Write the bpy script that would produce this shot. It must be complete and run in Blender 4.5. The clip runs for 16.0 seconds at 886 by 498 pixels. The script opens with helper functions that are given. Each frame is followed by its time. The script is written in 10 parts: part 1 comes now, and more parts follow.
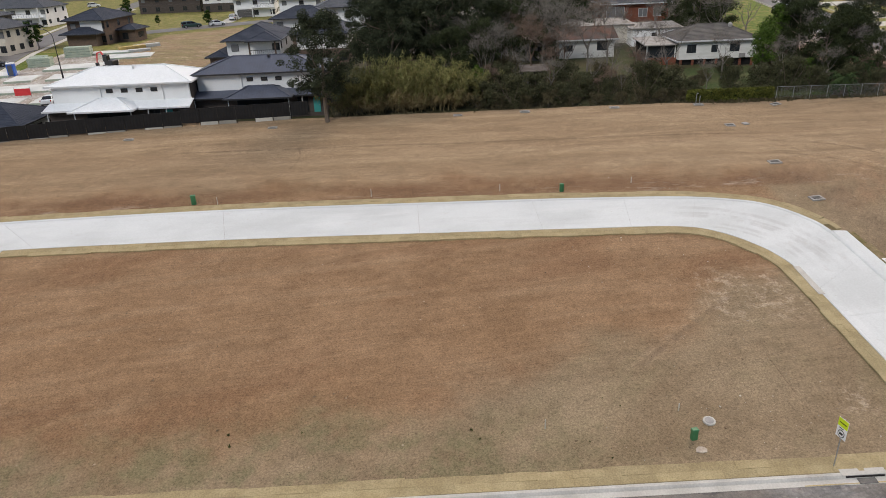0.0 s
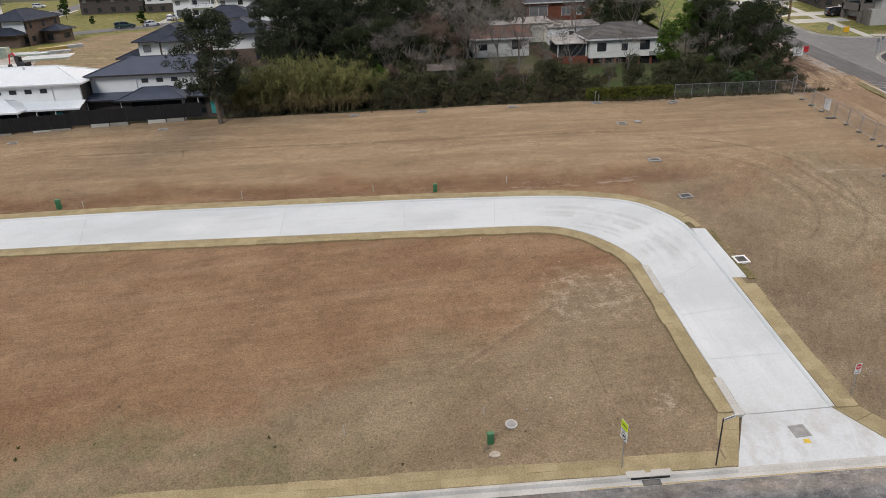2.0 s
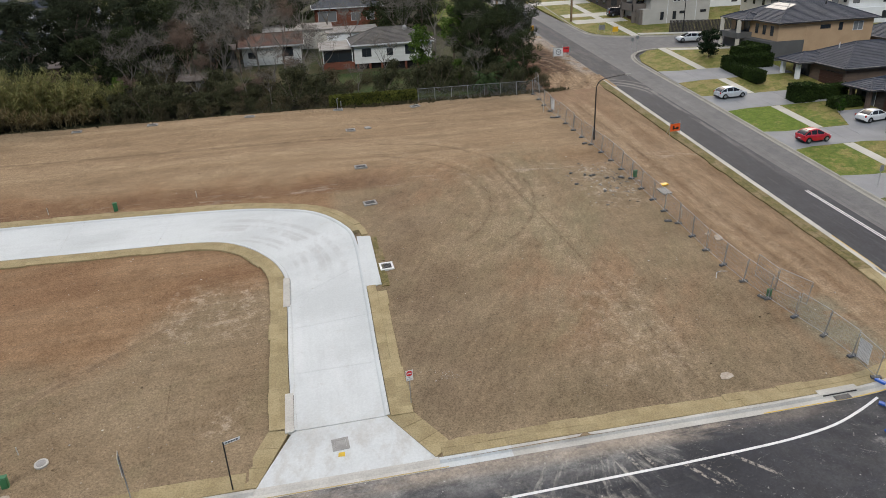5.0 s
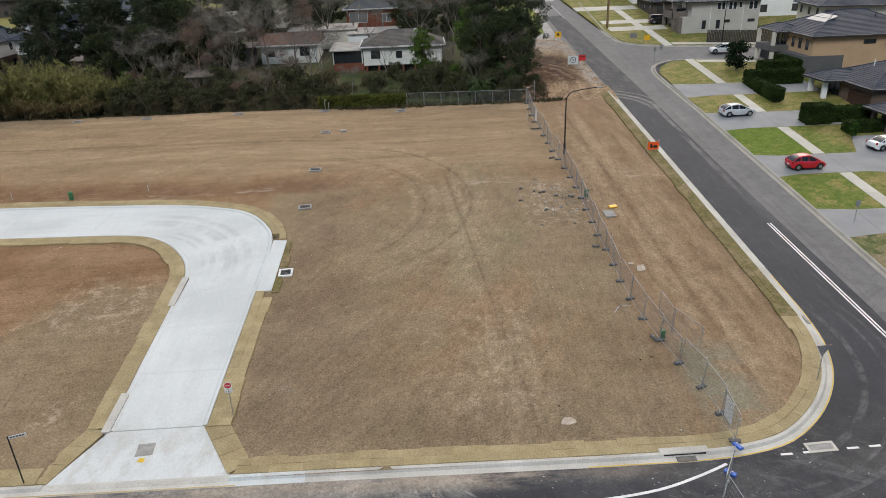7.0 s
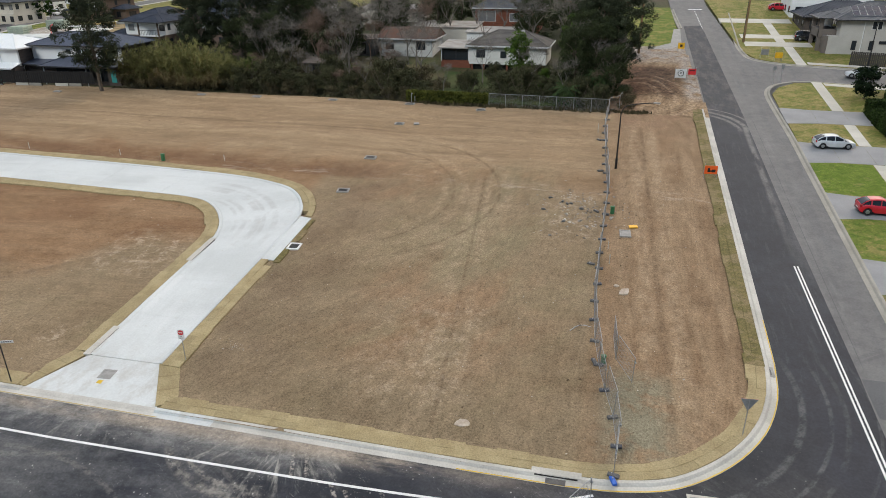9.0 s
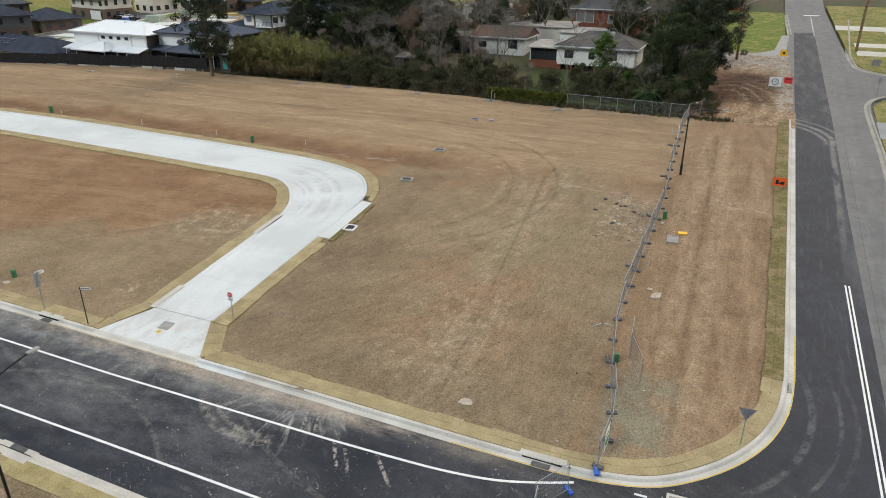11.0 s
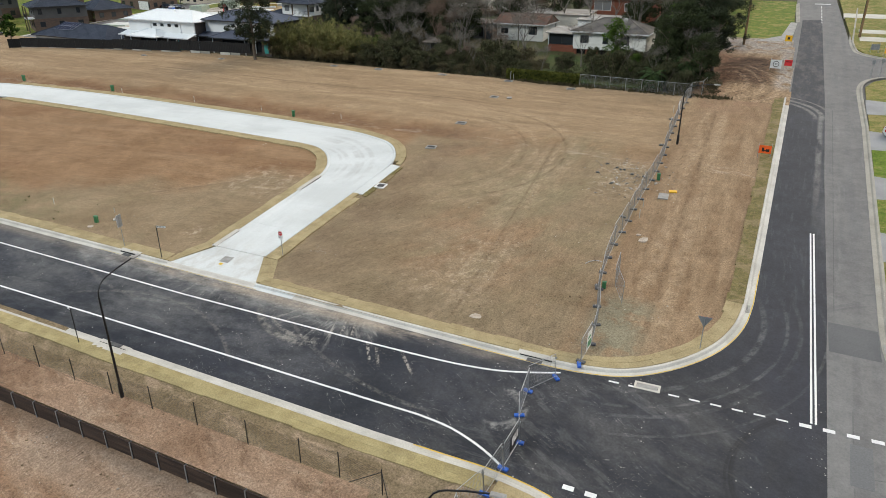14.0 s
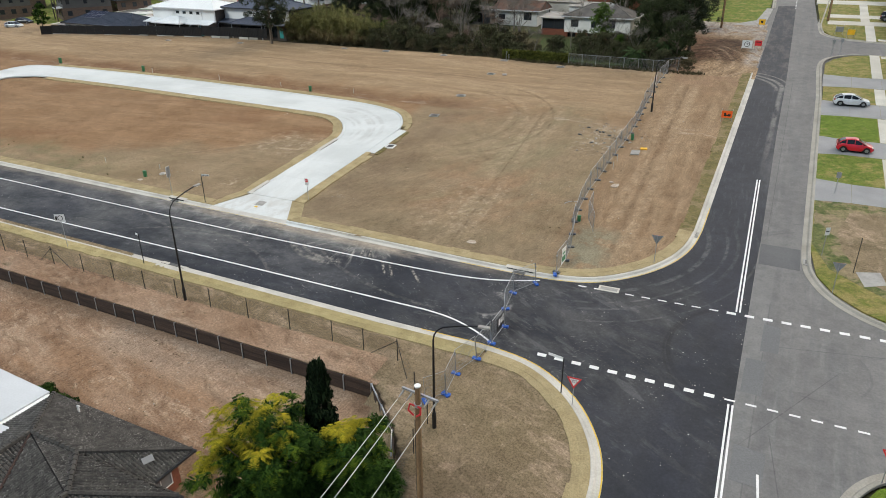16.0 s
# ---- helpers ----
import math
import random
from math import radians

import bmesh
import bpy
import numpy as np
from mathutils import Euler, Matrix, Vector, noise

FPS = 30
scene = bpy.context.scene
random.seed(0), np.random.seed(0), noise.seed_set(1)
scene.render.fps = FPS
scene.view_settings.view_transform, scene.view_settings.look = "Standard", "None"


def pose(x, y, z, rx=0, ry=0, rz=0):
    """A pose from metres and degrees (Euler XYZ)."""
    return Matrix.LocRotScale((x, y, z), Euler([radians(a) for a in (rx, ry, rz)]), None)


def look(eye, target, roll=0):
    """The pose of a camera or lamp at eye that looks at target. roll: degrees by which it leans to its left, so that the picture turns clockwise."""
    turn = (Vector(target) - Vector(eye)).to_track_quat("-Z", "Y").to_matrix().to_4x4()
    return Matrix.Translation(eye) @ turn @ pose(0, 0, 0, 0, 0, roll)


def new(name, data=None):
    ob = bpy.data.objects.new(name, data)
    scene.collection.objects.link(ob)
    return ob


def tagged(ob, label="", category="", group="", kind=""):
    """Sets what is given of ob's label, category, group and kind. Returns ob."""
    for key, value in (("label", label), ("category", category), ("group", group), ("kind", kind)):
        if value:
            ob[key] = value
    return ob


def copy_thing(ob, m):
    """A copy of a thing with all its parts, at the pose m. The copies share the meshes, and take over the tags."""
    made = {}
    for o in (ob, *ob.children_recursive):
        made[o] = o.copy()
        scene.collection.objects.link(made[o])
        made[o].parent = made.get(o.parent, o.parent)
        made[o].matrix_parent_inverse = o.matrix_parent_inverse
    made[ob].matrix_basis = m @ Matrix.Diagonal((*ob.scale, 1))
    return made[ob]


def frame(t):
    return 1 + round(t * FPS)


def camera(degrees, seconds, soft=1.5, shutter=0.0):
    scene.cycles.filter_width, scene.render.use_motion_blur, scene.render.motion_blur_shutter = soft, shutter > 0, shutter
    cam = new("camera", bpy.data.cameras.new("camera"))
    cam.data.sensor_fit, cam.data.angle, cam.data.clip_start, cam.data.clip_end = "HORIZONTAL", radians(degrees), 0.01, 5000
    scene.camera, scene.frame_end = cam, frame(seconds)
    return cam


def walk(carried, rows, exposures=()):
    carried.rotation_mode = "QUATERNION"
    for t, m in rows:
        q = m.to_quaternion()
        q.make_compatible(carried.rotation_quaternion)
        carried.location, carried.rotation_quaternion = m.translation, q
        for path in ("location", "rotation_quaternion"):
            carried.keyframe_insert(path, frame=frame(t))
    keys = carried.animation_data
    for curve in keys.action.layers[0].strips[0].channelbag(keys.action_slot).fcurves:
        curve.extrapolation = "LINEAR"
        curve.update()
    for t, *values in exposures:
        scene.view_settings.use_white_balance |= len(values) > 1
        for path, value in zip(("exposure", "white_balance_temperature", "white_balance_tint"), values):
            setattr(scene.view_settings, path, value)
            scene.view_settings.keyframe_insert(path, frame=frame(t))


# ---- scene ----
cam = camera(65.7, 16.0, 0.9)
SLOPE = 5.87  # degrees by which the land climbs towards +y
LEVEL = Matrix.Rotation(radians(SLOPE), 4, "X")
PATH = [
    (0, (-0.27, 0.272, 30.941), (-0.228, 2.004, 29.942), -2.0),
    (0.5, (2.188, 0.597, 30.769), (2.225, 2.329, 29.77), -2.1),
    (1, (4.824, 0.681, 30.713), (4.867, 2.412, 29.713), -2.0),
    (1.5, (7.941, 0.58, 30.622), (8.001, 2.309, 29.619), -1.9),
    (2, (11.145, 0.453, 30.381), (11.235, 2.181, 29.38), -1.9),
    (2.5, (14.428, 0.076, 30.342), (14.552, 1.802, 29.339), -1.7),
    (3, (17.954, -0.361, 30.276), (18.114, 1.362, 29.273), -1.4),
    (3.5, (21.949, -0.754, 30.136), (22.142, 0.967, 29.137), -1.5),
    (4, (26.049, -0.921, 30.128), (26.287, 0.793, 29.126), -1.5),
    (4.5, (30.229, -1.026, 30.062), (30.511, 0.682, 29.061), -1.5),
    (5, (34.283, -1.03, 29.943), (34.603, 0.672, 28.943), -1.4),
    (7.3, (52.992, -0.965, 29.707), (52.961, 0.772, 28.717), -1.9),
    (7.5, (54.486, -1.039, 29.739), (54.406, 0.698, 28.751), -1.8),
    (8, (58.439, -1.073, 29.924), (58.23, 0.653, 28.934), -1.9),
    (8.5, (62.479, -1.155, 29.998), (62.14, 0.551, 29.01), -2.0),
    (9, (65.993, -1.192, 30.158), (65.54, 0.489, 29.173), -2.1),
    (9.5, (68.571, -1.288, 30.209), (68.022, 0.365, 29.227), -2.1),
    (12, (73.299, -3.166, 30.852), (72.497, -1.618, 29.872), -3.1),
    (12.5, (74.051, -4.523, 31.045), (73.243, -2.98, 30.061), -3.2),
    (13, (75.074, -6.283, 31.199), (74.261, -4.746, 30.212), -3.2),
    (13.5, (76.105, -8.358, 31.243), (75.29, -6.821, 30.256), -3.2),
    (14, (77.258, -10.673, 31.341), (76.443, -9.137, 30.352), -3.2),
    (14.5, (78.531, -13.227, 31.443), (77.716, -11.692, 30.454), -3.2),
    (15, (79.885, -16.036, 31.627), (79.07, -14.502, 30.636), -3.3),
    (15.5, (81.345, -18.936, 31.817), (80.528, -17.403, 30.824), -3.3),
    (16, (82.895, -21.791, 32.064), (82.076, -20.264, 31.065), -3.4),
]
walk(cam, [(t, LEVEL @ look(eye, target, roll)) for t, eye, target, roll in PATH],
     [(0, 0.15, 6450, 11), (3, 0.11, 6330, 10), (5, 0.13, 6270, 8), (8, 0.18, 6220, 6.5), (10, 0.23, 6270, 5), (12.5, 0.30, 6320, 3.5), (16, 0.33, 6270, 3.5)])

# ---- light: a bright overcast day ----
world = bpy.data.worlds.new("overcast_sky")
scene.world = world
world.use_nodes = True
wn = world.node_tree.nodes
sky = wn.new("ShaderNodeTexSky")
sky.sky_type = "NISHITA"
sky.sun_disc = False
sky.sun_elevation = radians(43)
sky.sun_rotation = radians(35)
sky.air_density = 1.0
sky.dust_density = 6.0
sky.ozone_density = 1.0
wn["Background"].inputs[1].default_value = 0.125
world.node_tree.links.new(sky.outputs[0], wn["Background"].inputs[0])
sun = new("sun", bpy.data.lights.new("sun", "SUN"))
sun.data.energy = 1.85
sun.data.angle = radians(25)
sun.data.color = (1.0, 0.97, 0.92)
sun.matrix_world = pose(0, 0, 80, 47, 0, -35)

# ---- materials ----
def surface(name, c1, c2, scale=0.5, fine=12.0, rough=0.9, bump=0.15, c3=None, stretch=(1, 1, 1), metal=0.0,
            spread=0.25, each=0.0, spec=0.3, depth=0.02, local=True):
    """A worn surface: two colours mixed by a broad noise, a finer grain on top, and fine relief."""
    m = bpy.data.materials.new(name)
    m.use_nodes = True
    n, link = m.node_tree.nodes, m.node_tree.links.new
    bsdf = n["Principled BSDF"]
    if local:
        where = n.new("ShaderNodeTexCoord").outputs["Object"]
    else:
        where = n.new("ShaderNodeNewGeometry").outputs["Position"]
    mp = n.new("ShaderNodeMapping")
    mp.inputs["Scale"].default_value = stretch
    link(where, mp.inputs[0])
    broad = n.new("ShaderNodeTexNoise")
    broad.inputs["Scale"].default_value, broad.inputs["Detail"].default_value = scale, 5
    grain = n.new("ShaderNodeTexNoise")
    grain.inputs["Scale"].default_value, grain.inputs["Detail"].default_value = fine, 4
    link(mp.outputs[0], broad.inputs["Vector"])
    link(mp.outputs[0], grain.inputs["Vector"])
    ramp = n.new("ShaderNodeMapRange")
    ramp.inputs[1].default_value, ramp.inputs[2].default_value = 0.36, 0.64
    link(broad.outputs[0], ramp.inputs[0])
    mix = n.new("ShaderNodeMixRGB")
    mix.inputs[1].default_value, mix.inputs[2].default_value = (*c1, 1), (*c2, 1)
    link(ramp.outputs[0], mix.inputs[0])
    colour = mix.outputs[0]
    if c3:
        r3 = n.new("ShaderNodeMapRange")
        r3.inputs[1].default_value, r3.inputs[2].default_value = 0.55, 0.72
        link(grain.outputs[0], r3.inputs[0])
        m3 = n.new("ShaderNodeMixRGB")
        m3.inputs[2].default_value = (*c3, 1)
        link(r3.outputs[0], m3.inputs[0])
        link(colour, m3.inputs[1])
        colour = m3.outputs[0]
    hsv = n.new("ShaderNodeHueSaturation")
    vr = n.new("ShaderNodeMapRange")
    vr.inputs[1].default_value, vr.inputs[2].default_value = 0.3, 0.7
    vr.inputs[3].default_value, vr.inputs[4].default_value = 1 - spread, 1 + spread
    link(grain.outputs[0], vr.inputs[0])
    value = vr.outputs[0]
    if each:
        info = n.new("ShaderNodeObjectInfo")
        er = n.new("ShaderNodeMapRange")
        er.inputs[3].default_value, er.inputs[4].default_value = 1 - each, 1 + each
        link(info.outputs["Random"], er.inputs[0])
        mul = n.new("ShaderNodeMath")
        mul.operation = "MULTIPLY"
        link(value, mul.inputs[0])
        link(er.outputs[0], mul.inputs[1])
        value = mul.outputs[0]
    link(value, hsv.inputs["Value"])
    link(colour, hsv.inputs["Color"])
    link(hsv.outputs[0], bsdf.inputs["Base Color"])
    bsdf.inputs["Roughness"].default_value = rough
    bsdf.inputs["Metallic"].default_value = metal
    bsdf.inputs["Specular IOR Level"].default_value = spec
    if bump:
        b = n.new("ShaderNodeBump")
        b.inputs["Strength"].default_value, b.inputs["Distance"].default_value = bump, depth
        link(grain.outputs[0], b.inputs["Height"])
        link(b.outputs[0], bsdf.inputs["Normal"])
    return m


def leafy(name, dark, light, rough=0.8):
    """Foliage: every leaf has its own shade between two greens."""
    m = bpy.data.materials.new(name)
    m.use_nodes = True
    n, link = m.node_tree.nodes, m.node_tree.links.new
    bsdf = n["Principled BSDF"]
    geo = n.new("ShaderNodeNewGeometry")
    mix = n.new("ShaderNodeMixRGB")
    mix.inputs[1].default_value, mix.inputs[2].default_value = (*dark, 1), (*light, 1)
    link(geo.outputs["Random Per Island"], mix.inputs[0])
    big = n.new("ShaderNodeTexNoise")
    big.inputs["Scale"].default_value = 0.6
    link(geo.outputs["Position"], big.inputs["Vector"])
    hsv = n.new("ShaderNodeHueSaturation")
    vr = n.new("ShaderNodeMapRange")
    vr.inputs[1].default_value, vr.inputs[2].default_value = 0.3, 0.7
    vr.inputs[3].default_value, vr.inputs[4].default_value = 0.65, 1.35
    link(big.outputs[0], vr.inputs[0])
    link(vr.outputs[0], hsv.inputs["Value"])
    link(mix.outputs[0], hsv.inputs["Color"])
    link(hsv.outputs[0], bsdf.inputs["Base Color"])
    bsdf.inputs["Roughness"].default_value = rough
    bsdf.inputs["Specular IOR Level"].default_value = 0.10
    return m


def glass(name, tint=(0.03, 0.035, 0.04)):
    m = bpy.data.materials.new(name)
    m.use_nodes = True
    b = m.node_tree.nodes["Principled BSDF"]
    b.inputs["Base Color"].default_value = (*tint, 1)
    b.inputs["Roughness"].default_value = 0.08
    b.inputs["Specular IOR Level"].default_value = 0.6
    return m


def paint(name, c, rough=0.4, metal=0.0, coat=0.0):
    m = surface(name, c, tuple(v * 0.86 for v in c), scale=1.5, fine=30, rough=rough, metal=metal, bump=0.03, spread=0.06, spec=0.45)
    m.node_tree.nodes["Principled BSDF"].inputs["Coat Weight"].default_value = coat
    return m


class Nodes:
    """Short names for building a node material over world positions."""

    def __init__(self, name, rough=0.95, spec=0.15):
        self.m = bpy.data.materials.new(name)
        self.m.use_nodes = True
        self.n, self.link = self.m.node_tree.nodes, self.m.node_tree.links.new
        self.bsdf = self.n["Principled BSDF"]
        self.bsdf.inputs["Roughness"].default_value = rough
        self.bsdf.inputs["Specular IOR Level"].default_value = spec
        self.where = self.n.new("ShaderNodeNewGeometry").outputs["Position"]
        xyz = self.n.new("ShaderNodeSeparateXYZ")
        self.link(self.where, xyz.inputs[0])
        self.X, self.Y = xyz.outputs[0], xyz.outputs[1]

    def put(self, node, i, v):
        if isinstance(v, (int, float)):
            node.inputs[i].default_value = v
        elif isinstance(v, tuple):
            node.inputs[i].default_value = (*v, 1)
        else:
            self.link(v, node.inputs[i])

    def calc(self, op, a, b=0.0):
        q = self.n.new("ShaderNodeMath")
        q.operation = op
        self.put(q, 0, a)
        self.put(q, 1, b)
        return q.outputs[0]

    def noise(self, size, detail=5, length=1.0, turn=0.0, rough=0.55, warp=0.0):
        """Noise with features of about this size in metres, drawn out to length times that along a heading."""
        mp = self.n.new("ShaderNodeMapping")
        mp.vector_type = "TEXTURE"
        mp.inputs["Rotation"].default_value = (0, 0, radians(turn))
        mp.inputs["Scale"].default_value = (size * length, size, size)
        self.link(self.where, mp.inputs[0])
        t = self.n.new("ShaderNodeTexNoise")
        t.inputs["Scale"].default_value, t.inputs["Detail"].default_value = 1.0, detail
        t.inputs["Roughness"].default_value, t.inputs["Distortion"].default_value = rough, warp
        self.link(mp.outputs[0], t.inputs["Vector"])
        return t.outputs[0]

    def span(self, v, a, b, lo=0.0, hi=1.0):
        q = self.n.new("ShaderNodeMapRange")
        q.interpolation_type = "SMOOTHSTEP"
        for i, k in enumerate((a, b, lo, hi)):
            q.inputs[i + 1].default_value = k
        self.put(q, 0, v)
        return q.outputs[0]

    def both(self, *fs):
        out = fs[0]
        for f in fs[1:]:
            out = self.calc("MULTIPLY", out, f)
        return out

    def mixed(self, f, a, b, how="MIX"):
        q = self.n.new("ShaderNodeMixRGB")
        q.blend_type = how
        for i, v in enumerate((f, a, b)):
            self.put(q, i, v)
        return q.outputs[0]

    def within(self, x0, x1, y0, y1, soft=2.0):
        """Inside a plan rectangle, with soft edges."""
        return self.both(self.span(self.X, x0 - soft, x0 + soft), self.span(self.X, x1 + soft, x1 - soft), self.span(self.Y, y0 - soft, y0 + soft), self.span(self.Y, y1 + soft, y1 - soft))

    def ring(self, cx, cy, r, w):
        d = self.calc("SQRT", self.calc("ADD", self.calc("POWER", self.calc("SUBTRACT", self.X, cx), 2.0), self.calc("POWER", self.calc("SUBTRACT", self.Y, cy), 2.0)))
        return self.span(self.calc("ABSOLUTE", self.calc("SUBTRACT", d, r)), w * 0.35, w, 1, 0)

    def line(self, x0, y0, heading, w):
        """A straight stripe through a place."""
        a = radians(heading)
        d = self.calc("SUBTRACT", self.calc("MULTIPLY", self.calc("SUBTRACT", self.X, x0), math.sin(a)), self.calc("MULTIPLY", self.calc("SUBTRACT", self.Y, y0), math.cos(a)))
        return self.span(self.calc("ABSOLUTE", d), w * 0.35, w, 1, 0)

    def rays(self, cx, cy, waves):
        """Distance from a place, and streaks that run straight out from it."""
        dx, dy = self.calc("SUBTRACT", self.X, cx), self.calc("SUBTRACT", self.Y, cy)
        away = self.calc("SQRT", self.calc("ADD", self.calc("POWER", dx, 2.0), self.calc("POWER", dy, 2.0)))
        at = self.n.new("ShaderNodeCombineXYZ")
        self.link(self.calc("MULTIPLY", self.calc("ARCTAN2", dx, dy), waves / 6.283), at.inputs[0])
        self.link(self.calc("MULTIPLY", away, 0.12), at.inputs[1])
        t = self.n.new("ShaderNodeTexNoise")
        t.inputs["Scale"].default_value, t.inputs["Detail"].default_value = 3.0, 5
        t.inputs["Roughness"].default_value = 0.65
        self.link(at.outputs[0], t.inputs["Vector"])
        return away, t.outputs[0]

    def specks(self, size, share, amount):
        v = self.n.new("ShaderNodeTexVoronoi")
        v.inputs["Scale"].default_value = 1 / size
        self.link(self.where, v.inputs["Vector"])
        return self.both(self.span(v.outputs["Distance"], 0.06, 0.13, 1, 0), self.span(self.noise(1.9, 4), share, share + 0.1), amount)

    def relief(self, height, strength, distance):
        bp = self.n.new("ShaderNodeBump")
        bp.inputs["Strength"].default_value, bp.inputs["Distance"].default_value = strength, distance
        self.link(height, bp.inputs["Height"])
        self.link(bp.outputs[0], self.bsdf.inputs["Normal"])

    def done(self, colour):
        self.link(colour, self.bsdf.inputs["Base Color"])
        return self.m


def gritty(k, base, amount=0.3, size=0.15):
    """Soil grain over a wide band of sizes: soft mottling, faint scrapes, a few clods and pale crumbs, low relief."""
    broad, mid, fine = k.noise(3.0, 12, 1.4, 15, 0.70), k.noise(0.9, 10, rough=0.74), k.noise(size * 0.9, 6, rough=0.84)
    for f, w in ((broad, 0.30), (mid, 0.34), (fine, 1.5)):
        lo, hi = 1 - amount * w, 1 + amount * w * 0.9
        base = k.mixed(1.0, base, k.mixed(k.span(f, 0.30, 0.70), (lo, lo * 0.99, lo * 0.98), (hi, hi, hi)), "MULTIPLY")
    for turn, lo, f, tint in ((25, 0.60, 0.32, (0.11, 0.078, 0.05)), (-35, 0.61, 0.30, (0.42, 0.335, 0.24)), ):
        where = k.span(k.noise(2.6, 5, rough=0.6), 0.46, 0.62)
        base = k.mixed(k.both(k.span(k.noise(0.11, 5, 5, turn, 0.72, 0.7), lo, lo + 0.1), where, f), base, tint)
    base = k.mixed(k.specks(0.36, 0.44, 0.8), base, (0.09, 0.066, 0.043))
    base = k.mixed(k.specks(0.8, 0.55, 0.6), base, (0.44, 0.36, 0.275))
    k.relief(k.calc("ADD", k.calc("MULTIPLY", mid, 0.45), k.calc("MULTIPLY", fine, 0.55)), 0.66, 0.10)
    return base


def bare_earth():
    """Graded soil: orange clay, sandy wheel-worn bands, and a grey-olive skin of sprayed mulch near the streets."""
    k = Nodes("bare_earth")
    X, Y = k.X, k.Y
    wob = k.calc("MULTIPLY", k.calc("SUBTRACT", k.noise(7, 6, rough=0.6), 0.5), 12.0)
    x, y = k.calc("ADD", X, wob), k.calc("ADD", Y, wob)
    blot = k.noise(5.5, 9, 1.6, 12, 0.66)
    along = k.noise(3.4, 9, 7, 1, 0.62, 1.0)
    swept = k.noise(2.4, 9, 9, 8, 0.60, 0.5)
    clay = k.mixed(k.span(blot, 0.34, 0.66), CLAY_A, CLAY_B)
    clay = k.mixed(k.both(k.span(swept, 0.46, 0.68), 0.42), clay, (0.295, 0.205, 0.125))
    clay = k.mixed(k.both(k.span(k.noise(6, 7, 3, 20, 0.6), 0.50, 0.66), 0.5), clay, (0.190, 0.106, 0.056))
    sand = k.mixed(k.span(along, 0.32, 0.70), SAND_A, SAND_B)
    mulch = k.mixed(k.span(blot, 0.34, 0.66), MULCH_A, MULCH_B)
    mulch = k.mixed(k.both(k.span(k.noise(3.5, 8, 2, 50, 0.64), 0.48, 0.66), 0.5), mulch, (0.225, 0.190, 0.112))
    base = k.mixed(k.span(y, 65.5, 71), clay, sand)
    # mulch sprayed along the street front, its edge climbing towards the lane
    edge = k.calc("ADD", k.calc("ADD", k.span(X, -6, 7, 30.4, 36.8), k.span(X, 6, 18, 0, 2.6)), k.span(X, 18, 25, 0, 7.5))
    near = k.both(k.span(k.calc("SUBTRACT", edge, y), -3.6, 2.6), k.span(X, 31, 32, 1, 0))
    # the corner lot: grey-brown, with an orange breast in the middle
    lot = k.both(k.span(X, 34, 36), k.span(X, 65, 67, 1, 0), k.span(y, 60, 71, 1, 0))
    base = k.mixed(k.both(k.calc("MAXIMUM", near, lot), 0.86), base, mulch)
    breast = k.both(k.calc("MAXIMUM", k.within(47, 62, 34, 47, 3.5), k.within(39, 48, 58, 69, 3)), k.span(k.noise(3.4, 8, 2, 65, 0.66), 0.40, 0.62), 0.60)
    base = k.mixed(breast, base, (0.250, 0.155, 0.090))
    low = k.both(k.calc("MAXIMUM", k.within(37, 47, 27, 45, 3), k.within(44, 66, 26, 32, 2)), k.span(k.noise(4.0, 8, 1.5, 40, 0.64), 0.32, 0.60), 0.62)
    base = k.mixed(low, base, (0.188, 0.146, 0.092))
    flush = k.both(k.within(50, 60, 44, 70, 3.5), k.span(k.noise(3.2, 8, 2.5, 80, 0.64), 0.42, 0.62), 0.5)
    base = k.mixed(flush, base, (0.258, 0.222, 0.138))
    # the strip outside the fence, worn by trucks
    strip = k.span(X, 65.5, 67.2)
    tan = k.mixed(k.span(k.noise(1.6, 9, 6, 92, 0.68, 0.8), 0.34, 0.68), STRIP_A, STRIP_B)
    tan = k.mixed(k.both(k.span(k.noise(3.0, 8, 2.5, 85, 0.64), 0.5, 0.66), 0.45), tan, (0.205, 0.128, 0.072))
    base = k.mixed(strip, base, tan)
    # a dark damp bank behind the lane, redder towards the bend
    bank = k.both(k.span(Y, 63.2, 64.4), k.span(Y, 66.0, 68.6, 1, 0), k.span(X, 36, 46, 1, 0), k.span(k.noise(2.8, 8, 3, 0, 0.66), 0.32, 0.56))
    base = k.mixed(k.both(bank, 0.72), base, BANK)
    crust = k.both(k.span(Y, 63.4, 64.0), k.span(Y, 65.0, 66.0, 1, 0), k.span(k.noise(0.8, 8, 4, 0, 0.7), 0.52, 0.64), 0.5)
    base = k.mixed(crust, base, (0.40, 0.33, 0.26))
    damp = k.both(k.span(X, 38, 39), k.span(X, 47, 41.5), k.span(Y, 28, 31), k.span(Y, 72, 60), k.span(k.noise(3.5, 8), 0.34, 0.6))
    base = k.mixed(k.both(damp, 0.45), base, (0.165, 0.118, 0.078))
    # red scar at the head of the side street
    scar = k.both(k.span(Y, 78, 91), strip, k.span(k.noise(3.0, 8), 0.36, 0.6))
    base = k.mixed(k.both(scar, 0.7), base, (0.23, 0.145, 0.095))
    # olive flush of seedlings at the low west end and by the fence
    for f, amount in ((k.both(k.span(X, 18, 0), k.span(y, 35, 29)), 0.55),):
        base = k.mixed(k.both(f, k.span(k.noise(2.2, 8, rough=0.64), 0.4, 0.62), amount), base, (0.150, 0.148, 0.075))
